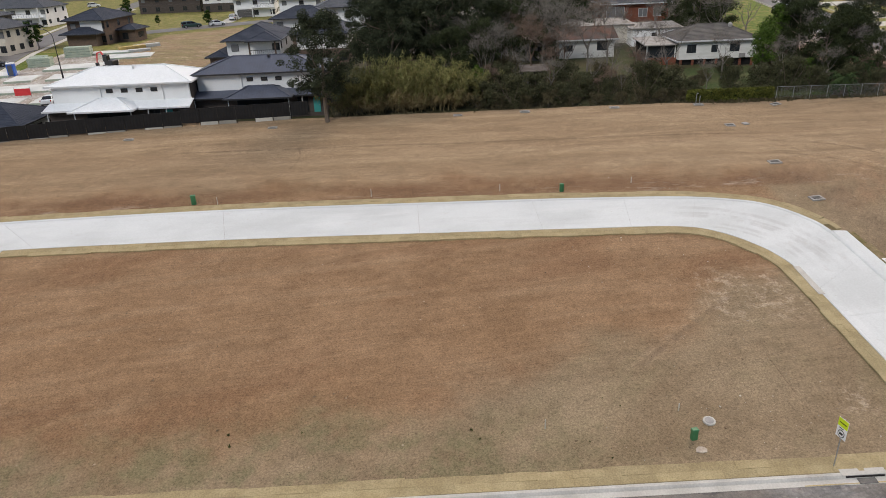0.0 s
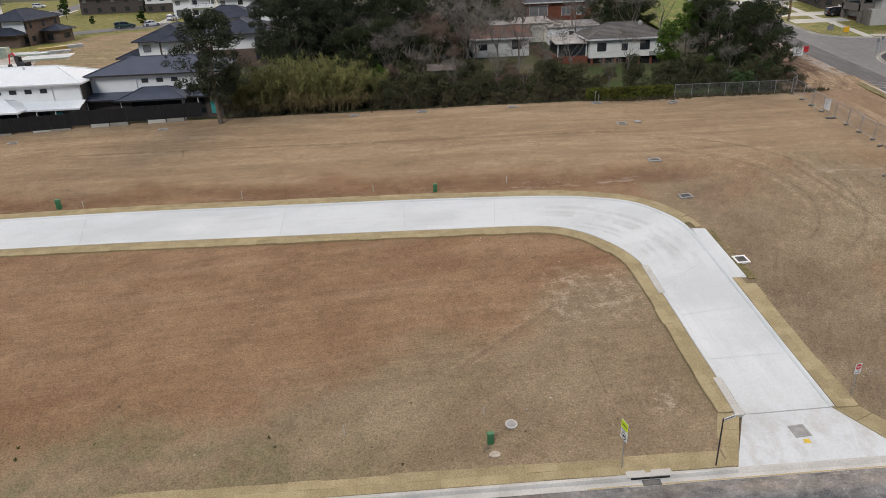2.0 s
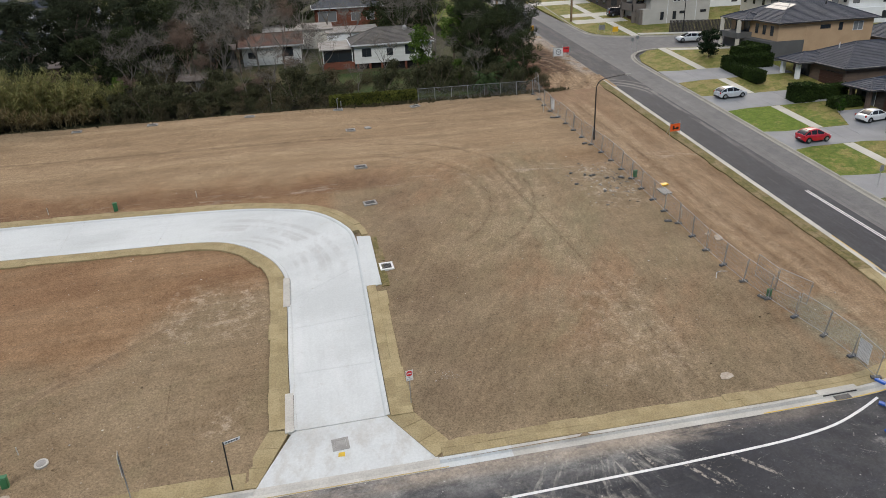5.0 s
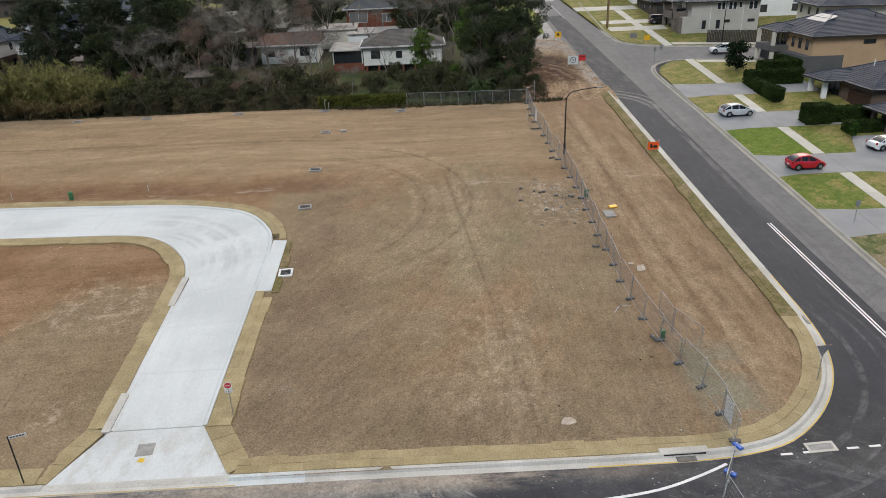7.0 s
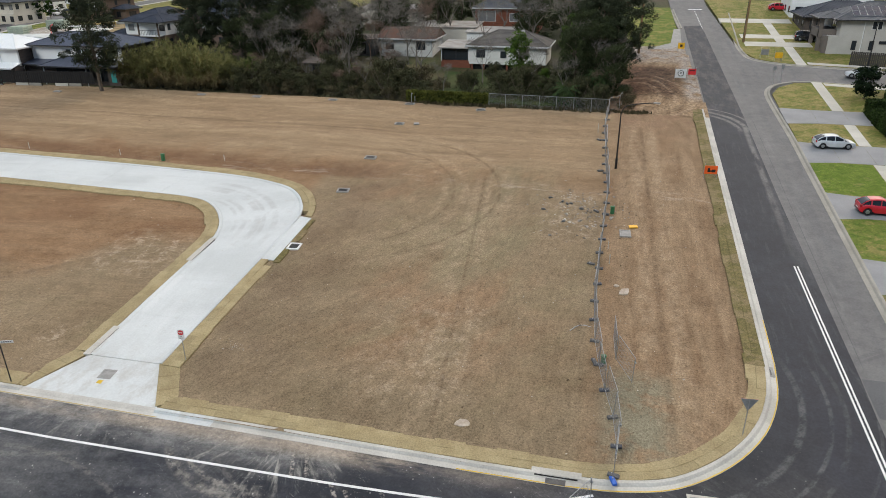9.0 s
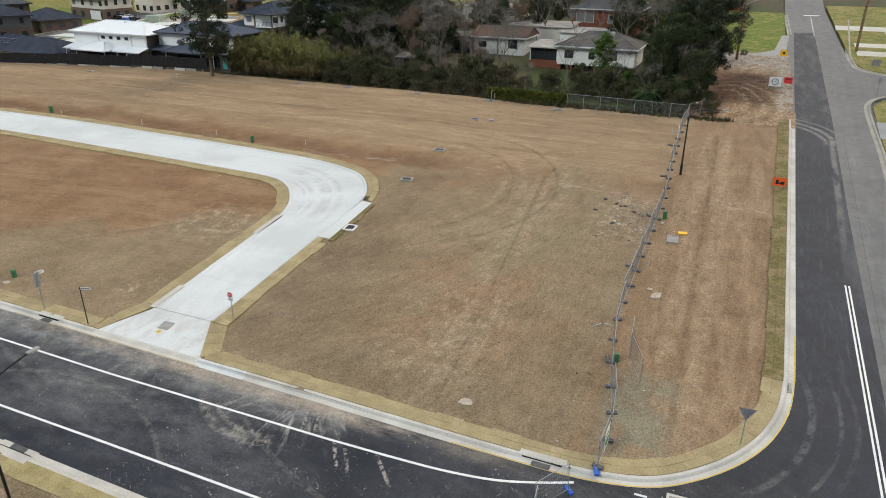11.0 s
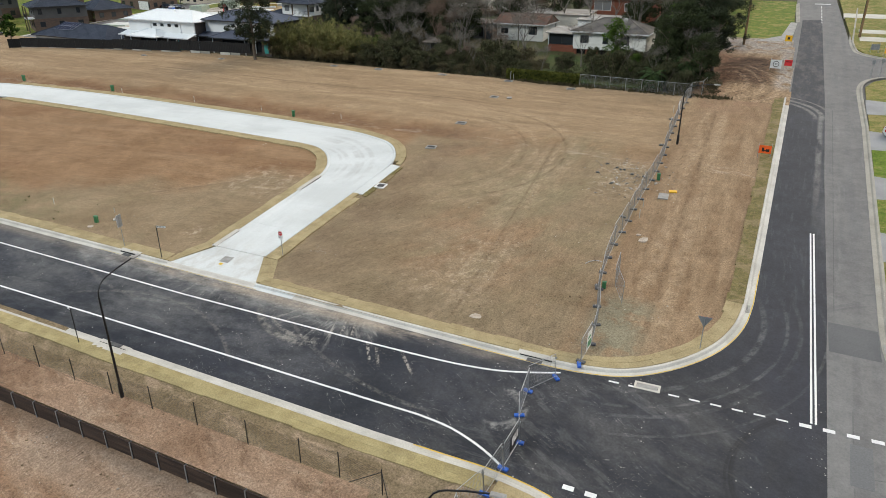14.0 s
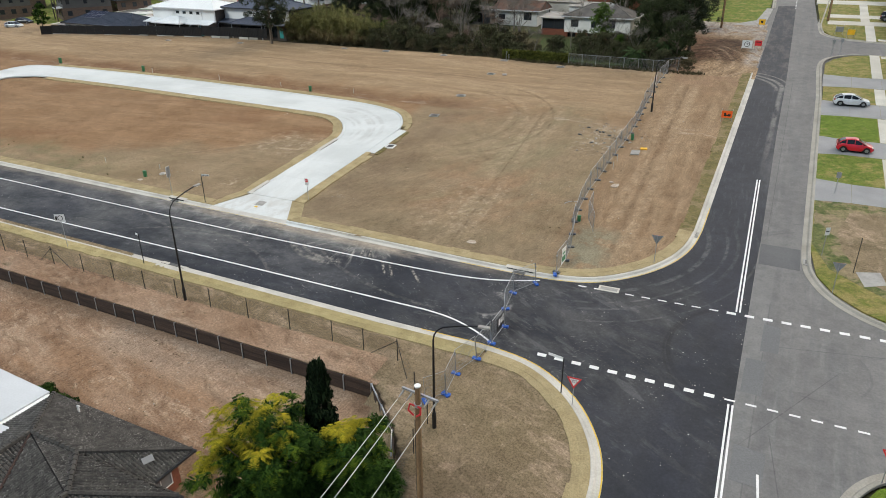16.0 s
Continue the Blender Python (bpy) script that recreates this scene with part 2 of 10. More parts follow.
    # wheel tracks: pale ruts swinging off the terrace and down the lot
    for cx, cy, r, w, lim in ((38.3, 60, 11.2, 0.55, (40, 54, 52, 76)), (38.3, 60, 13.4, 0.55, (40, 56, 48, 76)), (40.5, 61, 15.6, 0.8, (42, 60, 46, 78))):
        base = k.mixed(k.both(k.ring(cx, cy, r, w), k.within(*lim, 3), k.span(k.noise(1.2, 8, rough=0.68), 0.42, 0.64), 0.42), base, PALE)
    for cx, cy, r, w, lim in ((38.3, 60, 12.2, 0.22, (40, 56, 50, 76)), (40.5, 61, 14.6, 0.25, (42, 60, 48, 76)), (-24, 76, 9.0, 0.12, (-26, -12, 66, 80))):
        base = k.mixed(k.both(k.ring(cx, cy, r, w), k.within(*lim, 2), k.span(k.noise(1.2, 8, rough=0.68), 0.36, 0.58), 0.5), base, DAMP)
    for x0, y0, hd, w, lim in ((54.5, 40, 95, 0.6, (50, 60, 28, 66)), (56.6, 40, 97, 0.5, (50, 62, 28, 66)), (69.4, 50, 92, 0.8, (66, 76, 30, 84)), (71.5, 50, 92, 0.8, (66, 76, 30, 84)), (19, 41, 41, 0.7, (12, 25, 35, 48))):
        base = k.mixed(k.both(k.line(x0, y0, hd, w), k.within(*lim, 3), k.span(k.noise(1.1, 8, rough=0.68), 0.40, 0.62), 0.40), base, PALE)
    for x0, y0, hd, w, lim in ((23, 34, 92, 0.07, (22, 24, 29.5, 38)), (18.2, 40, 40, 0.35, (13, 24, 36, 46)), (55.6, 40, 96, 0.2, (50, 60, 28, 66)), (70.4, 50, 92, 0.3, (66, 76, 30, 84)), (10, 78.5, -1, 0.35, (-30, 40, 68, 90))):
        base = k.mixed(k.both(k.line(x0, y0, hd, w), k.within(*lim, 1.5), k.span(k.noise(1.1, 8, rough=0.68), 0.36, 0.58), 0.5), base, DAMP)
    # pale crusts by the lane mouth and along the fence
    for lim, amount in (((25.6, 27.4, 31, 33.4), 0.75), ((21, 28.5, 41, 48), 0.45), ((60, 65, 54, 64), 0.4), ((50, 58, 30, 42), 0.24)):
        base = k.mixed(k.both(k.within(*lim, 1.2), k.span(k.noise(0.9, 9, rough=0.74), 0.48, 0.62), amount), base, (0.44, 0.365, 0.275))
    # streaks left by the blade, in several headings
    for size, length, turn, lim in ((1.3, 6, 1, (-120, 66, 66, 95)), (0.4, 9, 6, (-120, 31, 34, 58)), (0.5, 8, 88, (52, 80, 24, 70)), (0.4, 5, 60, (38, 60, 26, 70))):
        lines = k.mixed(k.span(k.noise(size, 8, length, turn, 0.70, 0.8), 0.32, 0.68), (0.90, 0.90, 0.90), (1.09, 1.09, 1.09))
        base = k.mixed(k.within(*lim, 3), base, lines, "MULTIPLY")
    base = k.mixed(k.both(k.span(k.noise(1.5, 9, 1.5, 20, 0.70), 0.60, 0.74), 0.14), base, PALE)
    base = k.mixed(k.both(k.span(k.noise(2.4, 9, 1.5, 60, 0.70), 0.58, 0.74), 0.14), base, (0.15, 0.10, 0.062))
    # grey-olive spill where the fence meets the corner
    spill = k.both(k.within(66.8, 71.0, 28, 36, 1.4), k.span(k.noise(1.8, 8, rough=0.68), 0.36, 0.54), 0.8)
    base = k.mixed(spill, base, (0.215, 0.205, 0.145))
    return k.done(gritty(k, base, 0.30))


def loose_fill(name, a, b, dark):
    """Cleared fill: tan soil with scrapes and churned crumbs."""
    k = Nodes(name)
    base = k.mixed(k.span(k.noise(5, 8, 1.8, -20, 0.68), 0.40, 0.60), a, b)
    base = k.mixed(k.both(k.span(k.noise(1.6, 8, 2.2, -12, 0.7, 0.5), 0.50, 0.66), 0.6), base, (0.40, 0.305, 0.22))
    base = k.mixed(k.both(k.span(k.noise(1.8, 8, 2.0, -24, 0.7, 0.5), 0.50, 0.66), 0.75), base, dark)
    base = k.mixed(k.both(k.span(k.noise(0.6, 7, 3, 70, 0.7, 0.5), 0.55, 0.68), 0.35), base, (0.40, 0.31, 0.225))
    base = k.mixed(k.both(k.span(k.noise(0.35, 6, 5, -16, 0.68, 0.8), 0.54, 0.7), 0.3), base, dark)
    # greyer dry skin along the foot of the wall, orange scrapes and cross cleat marks on the open lot
    dry = k.both(k.within(36, 58, 4.2, 8.6, 1.6), k.span(k.noise(3.2, 7, 3, -6, 0.66), 0.34, 0.58), 0.6)
    base = k.mixed(dry, base, (0.33, 0.255, 0.192))
    rust = k.both(k.within(-20, 62, -6, 4.6, 1.5), k.span(k.noise(2.6, 8, 4, -14, 0.66), 0.46, 0.62), 0.7)
    base = k.mixed(rust, base, (0.235, 0.142, 0.082))
    chalk = k.both(k.within(-20, 62, -6, 8.6, 1.5), k.span(k.noise(0.9, 8, 3, -10, 0.72, 0.5), 0.56, 0.66), 0.6)
    base = k.mixed(chalk, base, (0.42, 0.325, 0.235))
    cleat = k.both(k.within(-20, 60, -2, 8, 1.5), k.span(k.noise(0.16, 4, 6, 78, 0.6, 0.2), 0.52, 0.62), k.span(k.noise(2.0, 6, 5, -12), 0.44, 0.58), 0.6)
    base = k.mixed(cleat, base, dark)
    return k.done(gritty(k, base, 0.32))


def dug_ground():
    """Pale tracked soil round a heap of dark churned spoil, with grey gravel towards the old street."""
    k = Nodes("dug_ground")
    base = k.mixed(k.span(k.noise(1.2, 7, 5, 80, 0.62), 0.38, 0.62), STRIP_A, STRIP_B)
    heap = k.both(k.within(66.6, 75.0, 97.5, 114, 2.0), k.span(k.noise(2.4, 7, rough=0.65), 0.22, 0.46))
    base = k.mixed(k.both(heap, 0.9), base, k.mixed(k.span(k.noise(0.7, 7, rough=0.7), 0.36, 0.64), (0.030, 0.019, 0.013), (0.115, 0.068, 0.043)))
    red = k.both(k.within(65, 69, 91, 122, 2.5), k.span(k.noise(2.0, 7), 0.38, 0.58), 0.7)
    base = k.mixed(red, base, (0.205, 0.115, 0.072))
    grey = k.both(k.calc("MAXIMUM", k.both(k.span(k.X, 74.6, 76.2), k.span(k.Y, 95, 100)), k.span(k.Y, 114, 121)), k.span(k.noise(1.8, 7), 0.3, 0.55), 0.85)
    base = k.mixed(grey, base, (0.30, 0.275, 0.25))
    for r, tint in ((5.2, (0.30, 0.22, 0.15)), (6.4, (0.07, 0.045, 0.03)), (7.4, (0.31, 0.23, 0.16)), (8.6, (0.08, 0.05, 0.034)), (10.0, (0.33, 0.25, 0.18))):
        base = k.mixed(k.both(k.ring(66.5, 97.5, r, 0.5), k.span(k.noise(0.9, 7, rough=0.68), 0.38, 0.58), 0.38), base, tint)
    return k.done(gritty(k, base, 0.4, 0.4))


def street_asphalt():
    """Fresh asphalt: black binder, pale soil tracked over it by trucks, fan-shaped tyre smears, grit and wheel-swept arcs."""
    k = Nodes("fresh_asphalt", 0.75, 0.4)
    X, Y = k.X, k.Y
    base = k.mixed(k.span(k.noise(7, 8), 0.36, 0.64), (0.012, 0.014, 0.020), (0.024, 0.026, 0.034))
    front = k.both(k.span(X, 76, 70), k.span(Y, 28, 25))
    film = k.both(k.span(k.noise(3.4, 10, 2.5, 4, 0.70), 0.38, 0.68), front, k.span(X, 62, 42), 0.55)
    base = k.mixed(film, base, (0.125, 0.124, 0.122))
    haze = k.both(k.within(-40, 45, 19.5, 27, 3), k.span(k.noise(2.2, 10, 1.8, 12, 0.74), 0.36, 0.64), 0.38)
    base = k.mixed(haze, base, (0.155, 0.153, 0.150))
    silt = k.both(k.within(18, 52, 23.9, 27, 0.9), k.span(k.noise(1.0, 10, 2.0, 6, 0.74), 0.36, 0.60), 0.6)
    base = k.mixed(silt, base, (0.27, 0.262, 0.25))
    # dust drawn out along the street
    for size, length, turn, lo, amount in ((0.9, 6, 2, 0.52, 0.30), (0.16, 18, 1, 0.58, 0.35), (0.25, 7, -9, 0.60, 0.3), (0.10, 9, 14, 0.63, 0.45), (0.09, 7, 52, 0.65, 0.45)):
        base = k.mixed(k.both(k.span(k.noise(size, 8, length, turn, 0.72, 0.6), lo, lo + 0.14), front, k.span(k.noise(4, 6, 2, 0, 0.6), 0.42, 0.62), amount), base, (0.19, 0.188, 0.182))
    # soil smeared out from the gutter beside the lane mouth: rays at every heading, then lug prints and two turning tracks
    for cx, cy, r0, r1, waves, amount in ((47.6, 28.0, 2.4, 8.6, 26, 0.80), (49.0, 27.4, 2.0, 6.0, 40, 0.75), (35.0, 29.0, 3.6, 8.6, 22, 0.45)):
        away, f = k.rays(cx, cy, waves)
        ray = k.both(k.span(f, 0.50, 0.66), k.span(away, r0, r0 + 1.2), k.span(away, r1, r1 - 4.2), k.span(k.noise(1.1, 8, rough=0.66), 0.36, 0.58), amount)
        base = k.mixed(ray, base, (0.30, 0.285, 0.255))
    for cx, cy, r, w, lim, amount in ((46.9, 27.0, 5.2, 0.28, (41.6, 48, 18, 23.6), 0.6), (46.6, 27.2, 6.0, 0.45, (40, 49, 18, 23.6), 0.5), (60, 44, 25.5, 0.25, (40, 60, 17, 24), 0.22), (33, 6, 15.8, 0.24, (24, 44, 17, 24), 0.22), (30, 39, 18, 0.25, (18, 36, 17, 25), 0.2)):
        base = k.mixed(k.both(k.ring(cx, cy, r, w), k.within(*lim, 1.2), k.span(k.noise(0.5, 8, rough=0.72), 0.40, 0.60), amount), base, (0.30, 0.275, 0.235))
    for x0, y0, hd, lim in ((50.4, 24.3, 112, (49.6, 51.2, 23.4, 25.2)), (49.6, 24.1, 108, (49.0, 50.2, 23.2, 24.8)), (52.9, 22.4, 125, (52, 54, 21.4, 23.2)), (56.2, 22.3, 135, (55.3, 57.2, 21.4, 23.2)), (53.8, 22.2, 125, (53, 55, 21.2, 23))):
        base = k.mixed(k.both(k.line(x0, y0, hd, 0.16), k.within(*lim, 0.2), k.span(k.noise(0.3, 6, rough=0.7), 0.44, 0.60), 0.75), base, (0.40, 0.36, 0.31))
    gutter = k.both(k.span(Y, 24.3, 25.5), k.span(k.noise(1.6, 8, 4, 0, 0.66), 0.34, 0.56), k.calc("MAXIMUM", k.within(28, 58, 20, 30, 2), k.both(k.span(X, 66, 60), 0.45)), 0.85)
    base = k.mixed(gutter, base, (0.33, 0.275, 0.215))
    # the side street: swept tracks from the diggings, a dusty wheel lane, a grey shoulder
    side = k.span(Y, 30, 42)
    base = k.mixed(k.both(side, 0.45), base, (0.024, 0.027, 0.037))
    for cx, cy, r, w, amount in ((75, 86.2, 6.9, 0.45, 0.8), (74.2, 85.4, 6.9, 0.4, 0.7), (75.6, 87.2, 7.1, 0.22, 0.7)):
        base = k.mixed(k.both(k.ring(cx, cy, r, w), k.span(X, 74, 76), k.span(Y, 84.5, 87), k.span(k.noise(1.0, 7), 0.3, 0.55), amount), base, (0.19, 0.185, 0.175))
    lane = k.both(k.span(k.calc("ABSOLUTE", k.calc("SUBTRACT", X, 81.75)), 0.1, 0.45, 1, 0), k.span(Y, 50, 72), k.span(Y, 88, 86), k.span(k.noise(1.0, 7, 4, 90), 0.32, 0.55), 0.6)
    base = k.mixed(lane, base, (0.19, 0.185, 0.175))
    base = k.mixed(k.both(side, k.span(k.noise(0.3, 7, 18, 91, 0.64), 0.52, 0.68), 0.35), base, (0.066, 0.069, 0.076))
    base = k.mixed(k.both(side, k.span(Y, 84, 92), k.span(k.noise(1.4, 9, 3, 90, 0.68), 0.42, 0.65), 0.4), base, (0.13, 0.12, 0.11))
    base = k.mixed(k.both(k.span(X, 81.4, 82.7), k.span(Y, 40, 60), k.span(k.noise(1.6, 8, 5, 90, 0.66), 0.3, 0.6), 0.6), base, (0.090, 0.091, 0.093))
    film = k.both(k.within(58, 80, 12, 28, 3), k.span(k.noise(3.0, 10, 2.0, -25, 0.72), 0.36, 0.66), 0.42)
    base = k.mixed(film, base, (0.098, 0.095, 0.090))
    # the junction: a black skid arc, pale wheel paths sweeping round the corner, long scuffs
    for cx, cy, r, w in ((84.5, 21.5, 6.2, 0.16), (84.9, 21.2, 6.9, 0.13), (84.7, 21.4, 6.5, 0.07)):
        base = k.mixed(k.both(k.ring(cx, cy, r, w), k.span(X, 82.5, 80.5), k.span(k.noise(0.9, 5), 0.3, 0.5), 0.5), base, (0.009, 0.009, 0.010))
    for r, w, amount in ((11.0, 0.30, 0.50), (12.6, 0.18, 0.55), (13.5, 0.22, 0.40), (15.2, 0.14, 0.40)):
        base = k.mixed(k.both(k.ring(67.9, 36.0, r, w), k.span(X, 68, 73), k.span(Y, 42, 36), k.span(k.noise(0.9, 9, 2, 45, 0.74), 0.40, 0.60), amount), base, (0.125, 0.124, 0.122))
    corner = k.within(64, 82.5, 8, 28, 3)
    for size, length, turn, lo, amount in ((0.08, 9, -32, 0.68, 0.5), (0.08, 7, 12, 0.67, 0.5), (1.2, 4, -30, 0.55, 0.16), (0.08, 6, 66, 0.68, 0.45)):
        base = k.mixed(k.both(k.span(k.noise(size, 7, length, turn, 0.62, 0.2), lo, lo + 0.07), corner, amount), base, (0.20, 0.195, 0.185))
    for size, length, turn, lo in ((0.12, 7, -35, 0.60), (0.12, 5, 20, 0.61), (0.10, 8, 60, 0.62)):
        base = k.mixed(k.both(k.span(k.noise(size, 7, length, turn, 0.7, 0.5), lo, lo + 0.08), k.within(40, 76, 13, 26, 3), k.span(k.noise(2.5, 6), 0.42, 0.58), 0.65), base, (0.34, 0.325, 0.30))
    swirl = k.both(k.ring(64.0, 20.6, 1.7, 0.45), k.span(X, 63.4, 64.4), k.span(k.noise(0.5, 8, rough=0.7), 0.4, 0.6), 0.6)
    base = k.mixed(swirl, base, (0.30, 0.29, 0.27))
    # a clean bluish swathe up the near lane of the side street
    clean = k.both(k.span(X, 78.5, 80), k.span(X, 83, 81.8), k.span(Y, 46, 30), k.span(k.noise(3, 8, 4, 90, 0.6), 0.3, 0.6), 0.5)
    base = k.mixed(clean, base, (0.018, 0.021, 0.034))
    base = k.mixed(k.both(k.specks(0.5, 0.50, 0.9), k.span(Y, 32, 28)), base, (0.40, 0.385, 0.36))
    base = k.mixed(k.both(k.specks(0.27, 0.50, 0.7), k.span(Y, 32, 28)), base, (0.30, 0.29, 0.275))
    wide, fine = k.noise(1.3, 13, rough=0.76), k.noise(0.16, 6, rough=0.78)
    for f, w in ((wide, 0.26), (fine, 0.26)):
        base = k.mixed(1.0, base, k.mixed(k.span(f, 0.30, 0.70), (1 - w, 1 - w, 1 - w), (1 + w, 1 + w, 1 + w)), "MULTIPLY")
    k.relief(fine, 0.2, 0.02)
    return k.done(base)


def worn_asphalt():
    """Old grey asphalt: bleached wheel lanes, sealed cracks and rubber marks."""
    k = Nodes("old_asphalt", 0.9, 0.25)
    base = k.mixed(k.span(k.noise(9, 9, 2, 90, 0.62), 0.36, 0.64), (0.150, 0.145, 0.142), (0.178, 0.172, 0.166))
    base = k.mixed(k.both(k.span(k.noise(1.1, 8, 16, 91, 0.62), 0.48, 0.66), 0.45), base, (0.128, 0.129, 0.130))
    base = k.mixed(k.both(k.span(k.noise(0.8, 7, 24, 90, 0.62), 0.56, 0.7), 0.4), base, (0.215, 0.212, 0.204))
    base = k.mixed(k.both(k.line(84.9, 50, 90.3, 0.5), k.span(k.noise(2, 6, 3, 90), 0.35, 0.6), 0.35), base, (0.12, 0.12, 0.122))
    # construction seams and a few wandering cracks
    for x0, y0, hd, w, lim in ((84.6, 20, 90, 0.06, (84, 85.2, -10, 29)), (86.0, 16, 60, 0.05, (83.5, 90, 8, 22)), (83.4, 50, 90.5, 0.05, (82, 84.5, 40, 90)), (88, 24, 12, 0.05, (84.7, 96, 20, 28)), (86.2, 11, 100, 0.05, (85, 88, 0, 14))):
        base = k.mixed(k.both(k.line(x0, y0, hd, w), k.within(*lim, 0.5), k.span(k.noise(1.5, 5), 0.3, 0.45), 0.55), base, (0.085, 0.085, 0.087))
    for cx, cy, r, w in ((88, 22, 3.4, 0.12), (90, 34, 9.5, 0.25), (92, 30, 13.5, 0.2), (92, 30, 15.0, 0.2)):
        base = k.mixed(k.both(k.ring(cx, cy, r, w), k.span(k.noise(1.5, 6), 0.4, 0.6), 0.4), base, (0.105, 0.105, 0.107))
    base = k.mixed(k.both(k.within(83.0, 84.6, -10, 34, 0.1), 0.35), base, (0.19, 0.188, 0.183))
    base = k.mixed(k.both(k.span(k.noise(1.8, 10, 1, 0, 0.70), 0.58, 0.74), 0.35), base, (0.22, 0.215, 0.205))
    wide, fine = k.noise(1.3, 13, rough=0.74), k.noise(0.16, 6, rough=0.78)
    for f, w in ((wide, 0.13), (fine, 0.12)):
        base = k.mixed(1.0, base, k.mixed(k.span(f, 0.30, 0.70), (1 - w, 1 - w, 1 - w), (1 + w, 1 + w, 1 + w)), "MULTIPLY")
    k.relief(fine, 0.2, 0.02)
    return k.done(base)


def broomed_concrete():
    """New concrete: cloudy cement bloom, drag streaks, soft tyre arcs round the bend and soil walked in at the mouth."""
    k = Nodes("new_concrete", 0.85, 0.3)
    X, Y = k.X, k.Y
    base = k.mixed(k.span(k.noise(5, 6, 1.6, 10), 0.34, 0.66), (0.585, 0.605, 0.60), (0.505, 0.525, 0.52))
    run = k.span(X, 30, 27)
    for turn, f in ((0, run), (90, k.span(X, 27, 30))):
        base = k.mixed(k.both(k.span(k.noise(0.9, 8, 14, turn, 0.62), 0.50, 0.68), f, 0.20), base, (0.43, 0.44, 0.435))
        base = k.mixed(k.both(k.span(k.noise(1.6, 8, 7, turn + 4, 0.62), 0.54, 0.70), f, 0.30), base, (0.66, 0.66, 0.655))
    for r, w, amount in ((8.0, 0.35, 0.35), (9.3, 0.5, 0.45), (9.9, 0.3, 0.45), (11.0, 0.45, 0.35), (7.2, 0.25, 0.3)):
        base = k.mixed(k.both(k.ring(24.2, 48.6, r, w), k.span(X, 22, 27), k.span(Y, 46, 51), k.span(k.noise(1.6, 6, 2, 45), 0.36, 0.6), amount), base, (0.36, 0.355, 0.345))
    mouth = k.both(k.span(Y, 33.5, 28.5), k.span(X, 24, 27), k.span(k.noise(1.4, 9, 1.6, 80, 0.70), 0.44, 0.66))
    base = k.mixed(k.both(mouth, 0.55), base, (0.40, 0.375, 0.335))
    base = k.mixed(k.both(k.span(k.noise(1.2, 8, 1, 0, 0.66), 0.58, 0.72), 0.35), base, (0.45, 0.43, 0.40))
    base = k.mixed(k.specks(0.7, 0.53, 0.4), base, (0.33, 0.28, 0.22))
    fine = k.noise(0.14, 4, rough=0.65)
    base = k.mixed(1.0, base, k.mixed(k.span(fine, 0.32, 0.68), (0.955, 0.955, 0.955), (1.045, 1.045, 1.045)), "MULTIPLY")
    k.relief(fine, 0.1, 0.01)
    return k.done(base)


def patchy_lawn(name, green, deep, straw, dry=0.5, bare=None):
    """Mown grass: deep and pale green patches, straw-coloured wear and sometimes bare soil."""
    k = Nodes(name, 0.9, 0.2)
    base = k.mixed(k.span(k.noise(0.9, 6, rough=0.65), 0.38, 0.62), green, deep)
    base = k.mixed(k.both(k.span(k.noise(1.7, 7, 1.4, 30, 0.66), dry, dry + 0.12), 0.85), base, straw)
    if bare:
        base = k.mixed(k.both(k.span(k.noise(3.2, 7, rough=0.62), 0.47, 0.55), 0.9), base, bare)
    fine, crumbs = k.noise(0.09, 4, rough=0.7), k.noise(0.35, 5, rough=0.7)
    base = k.mixed(1.0, base, k.mixed(k.span(fine, 0.32, 0.68), (0.70, 0.70, 0.70), (1.28, 1.28, 1.25)), "MULTIPLY")
    base = k.mixed(1.0, base, k.mixed(k.span(crumbs, 0.34, 0.66), (0.80, 0.82, 0.80), (1.18, 1.16, 1.16)), "MULTIPLY")
    k.relief(fine, 0.5, 0.05)
    return k.done(base)


CLAY_A, CLAY_B = (0.268, 0.172, 0.098), (0.222, 0.138, 0.075)
SAND_A, SAND_B = (0.255, 0.178, 0.106), (0.335, 0.246, 0.153)
MULCH_A, MULCH_B = (0.270, 0.212, 0.137), (0.212, 0.160, 0.099)
STRIP_A, STRIP_B = (0.215, 0.145, 0.086), (0.300, 0.216, 0.135)
PALE = (0.40, 0.31, 0.21)
DAMP = (0.135, 0.09, 0.055)
BANK = (0.17, 0.098, 0.055)
EARTH = bare_earth()
EARTH_RED = loose_fill("cleared_fill", (0.222, 0.142, 0.090), (0.290, 0.198, 0.134), (0.145, 0.092, 0.057))
VERGE_SOIL = loose_fill("verge_soil", (0.218, 0.168, 0.106), (0.182, 0.140, 0.084), (0.142, 0.114, 0.066))
SCRUB = surface("scrub_floor", (0.07, 0.06, 0.034), (0.052, 0.062, 0.024), 0.15, 3, 0.95, 0.5, c3=(0.07, 0.055, 0.035), spread=0.3, depth=0.1, local=False)
LAWN = patchy_lawn("lawn", (0.145, 0.165, 0.030), (0.085, 0.130, 0.016), (0.235, 0.200, 0.068), 0.49)
LAWN_WEEDY = patchy_lawn("weedy_corner_grass", (0.120, 0.128, 0.045), (0.070, 0.092, 0.028), (0.215, 0.178, 0.098), 0.47, (0.235, 0.182, 0.115))
LAWN_GREEN = patchy_lawn("green_lawn", (0.125, 0.170, 0.020), (0.082, 0.132, 0.010), (0.195, 0.190, 0.055), 0.53)
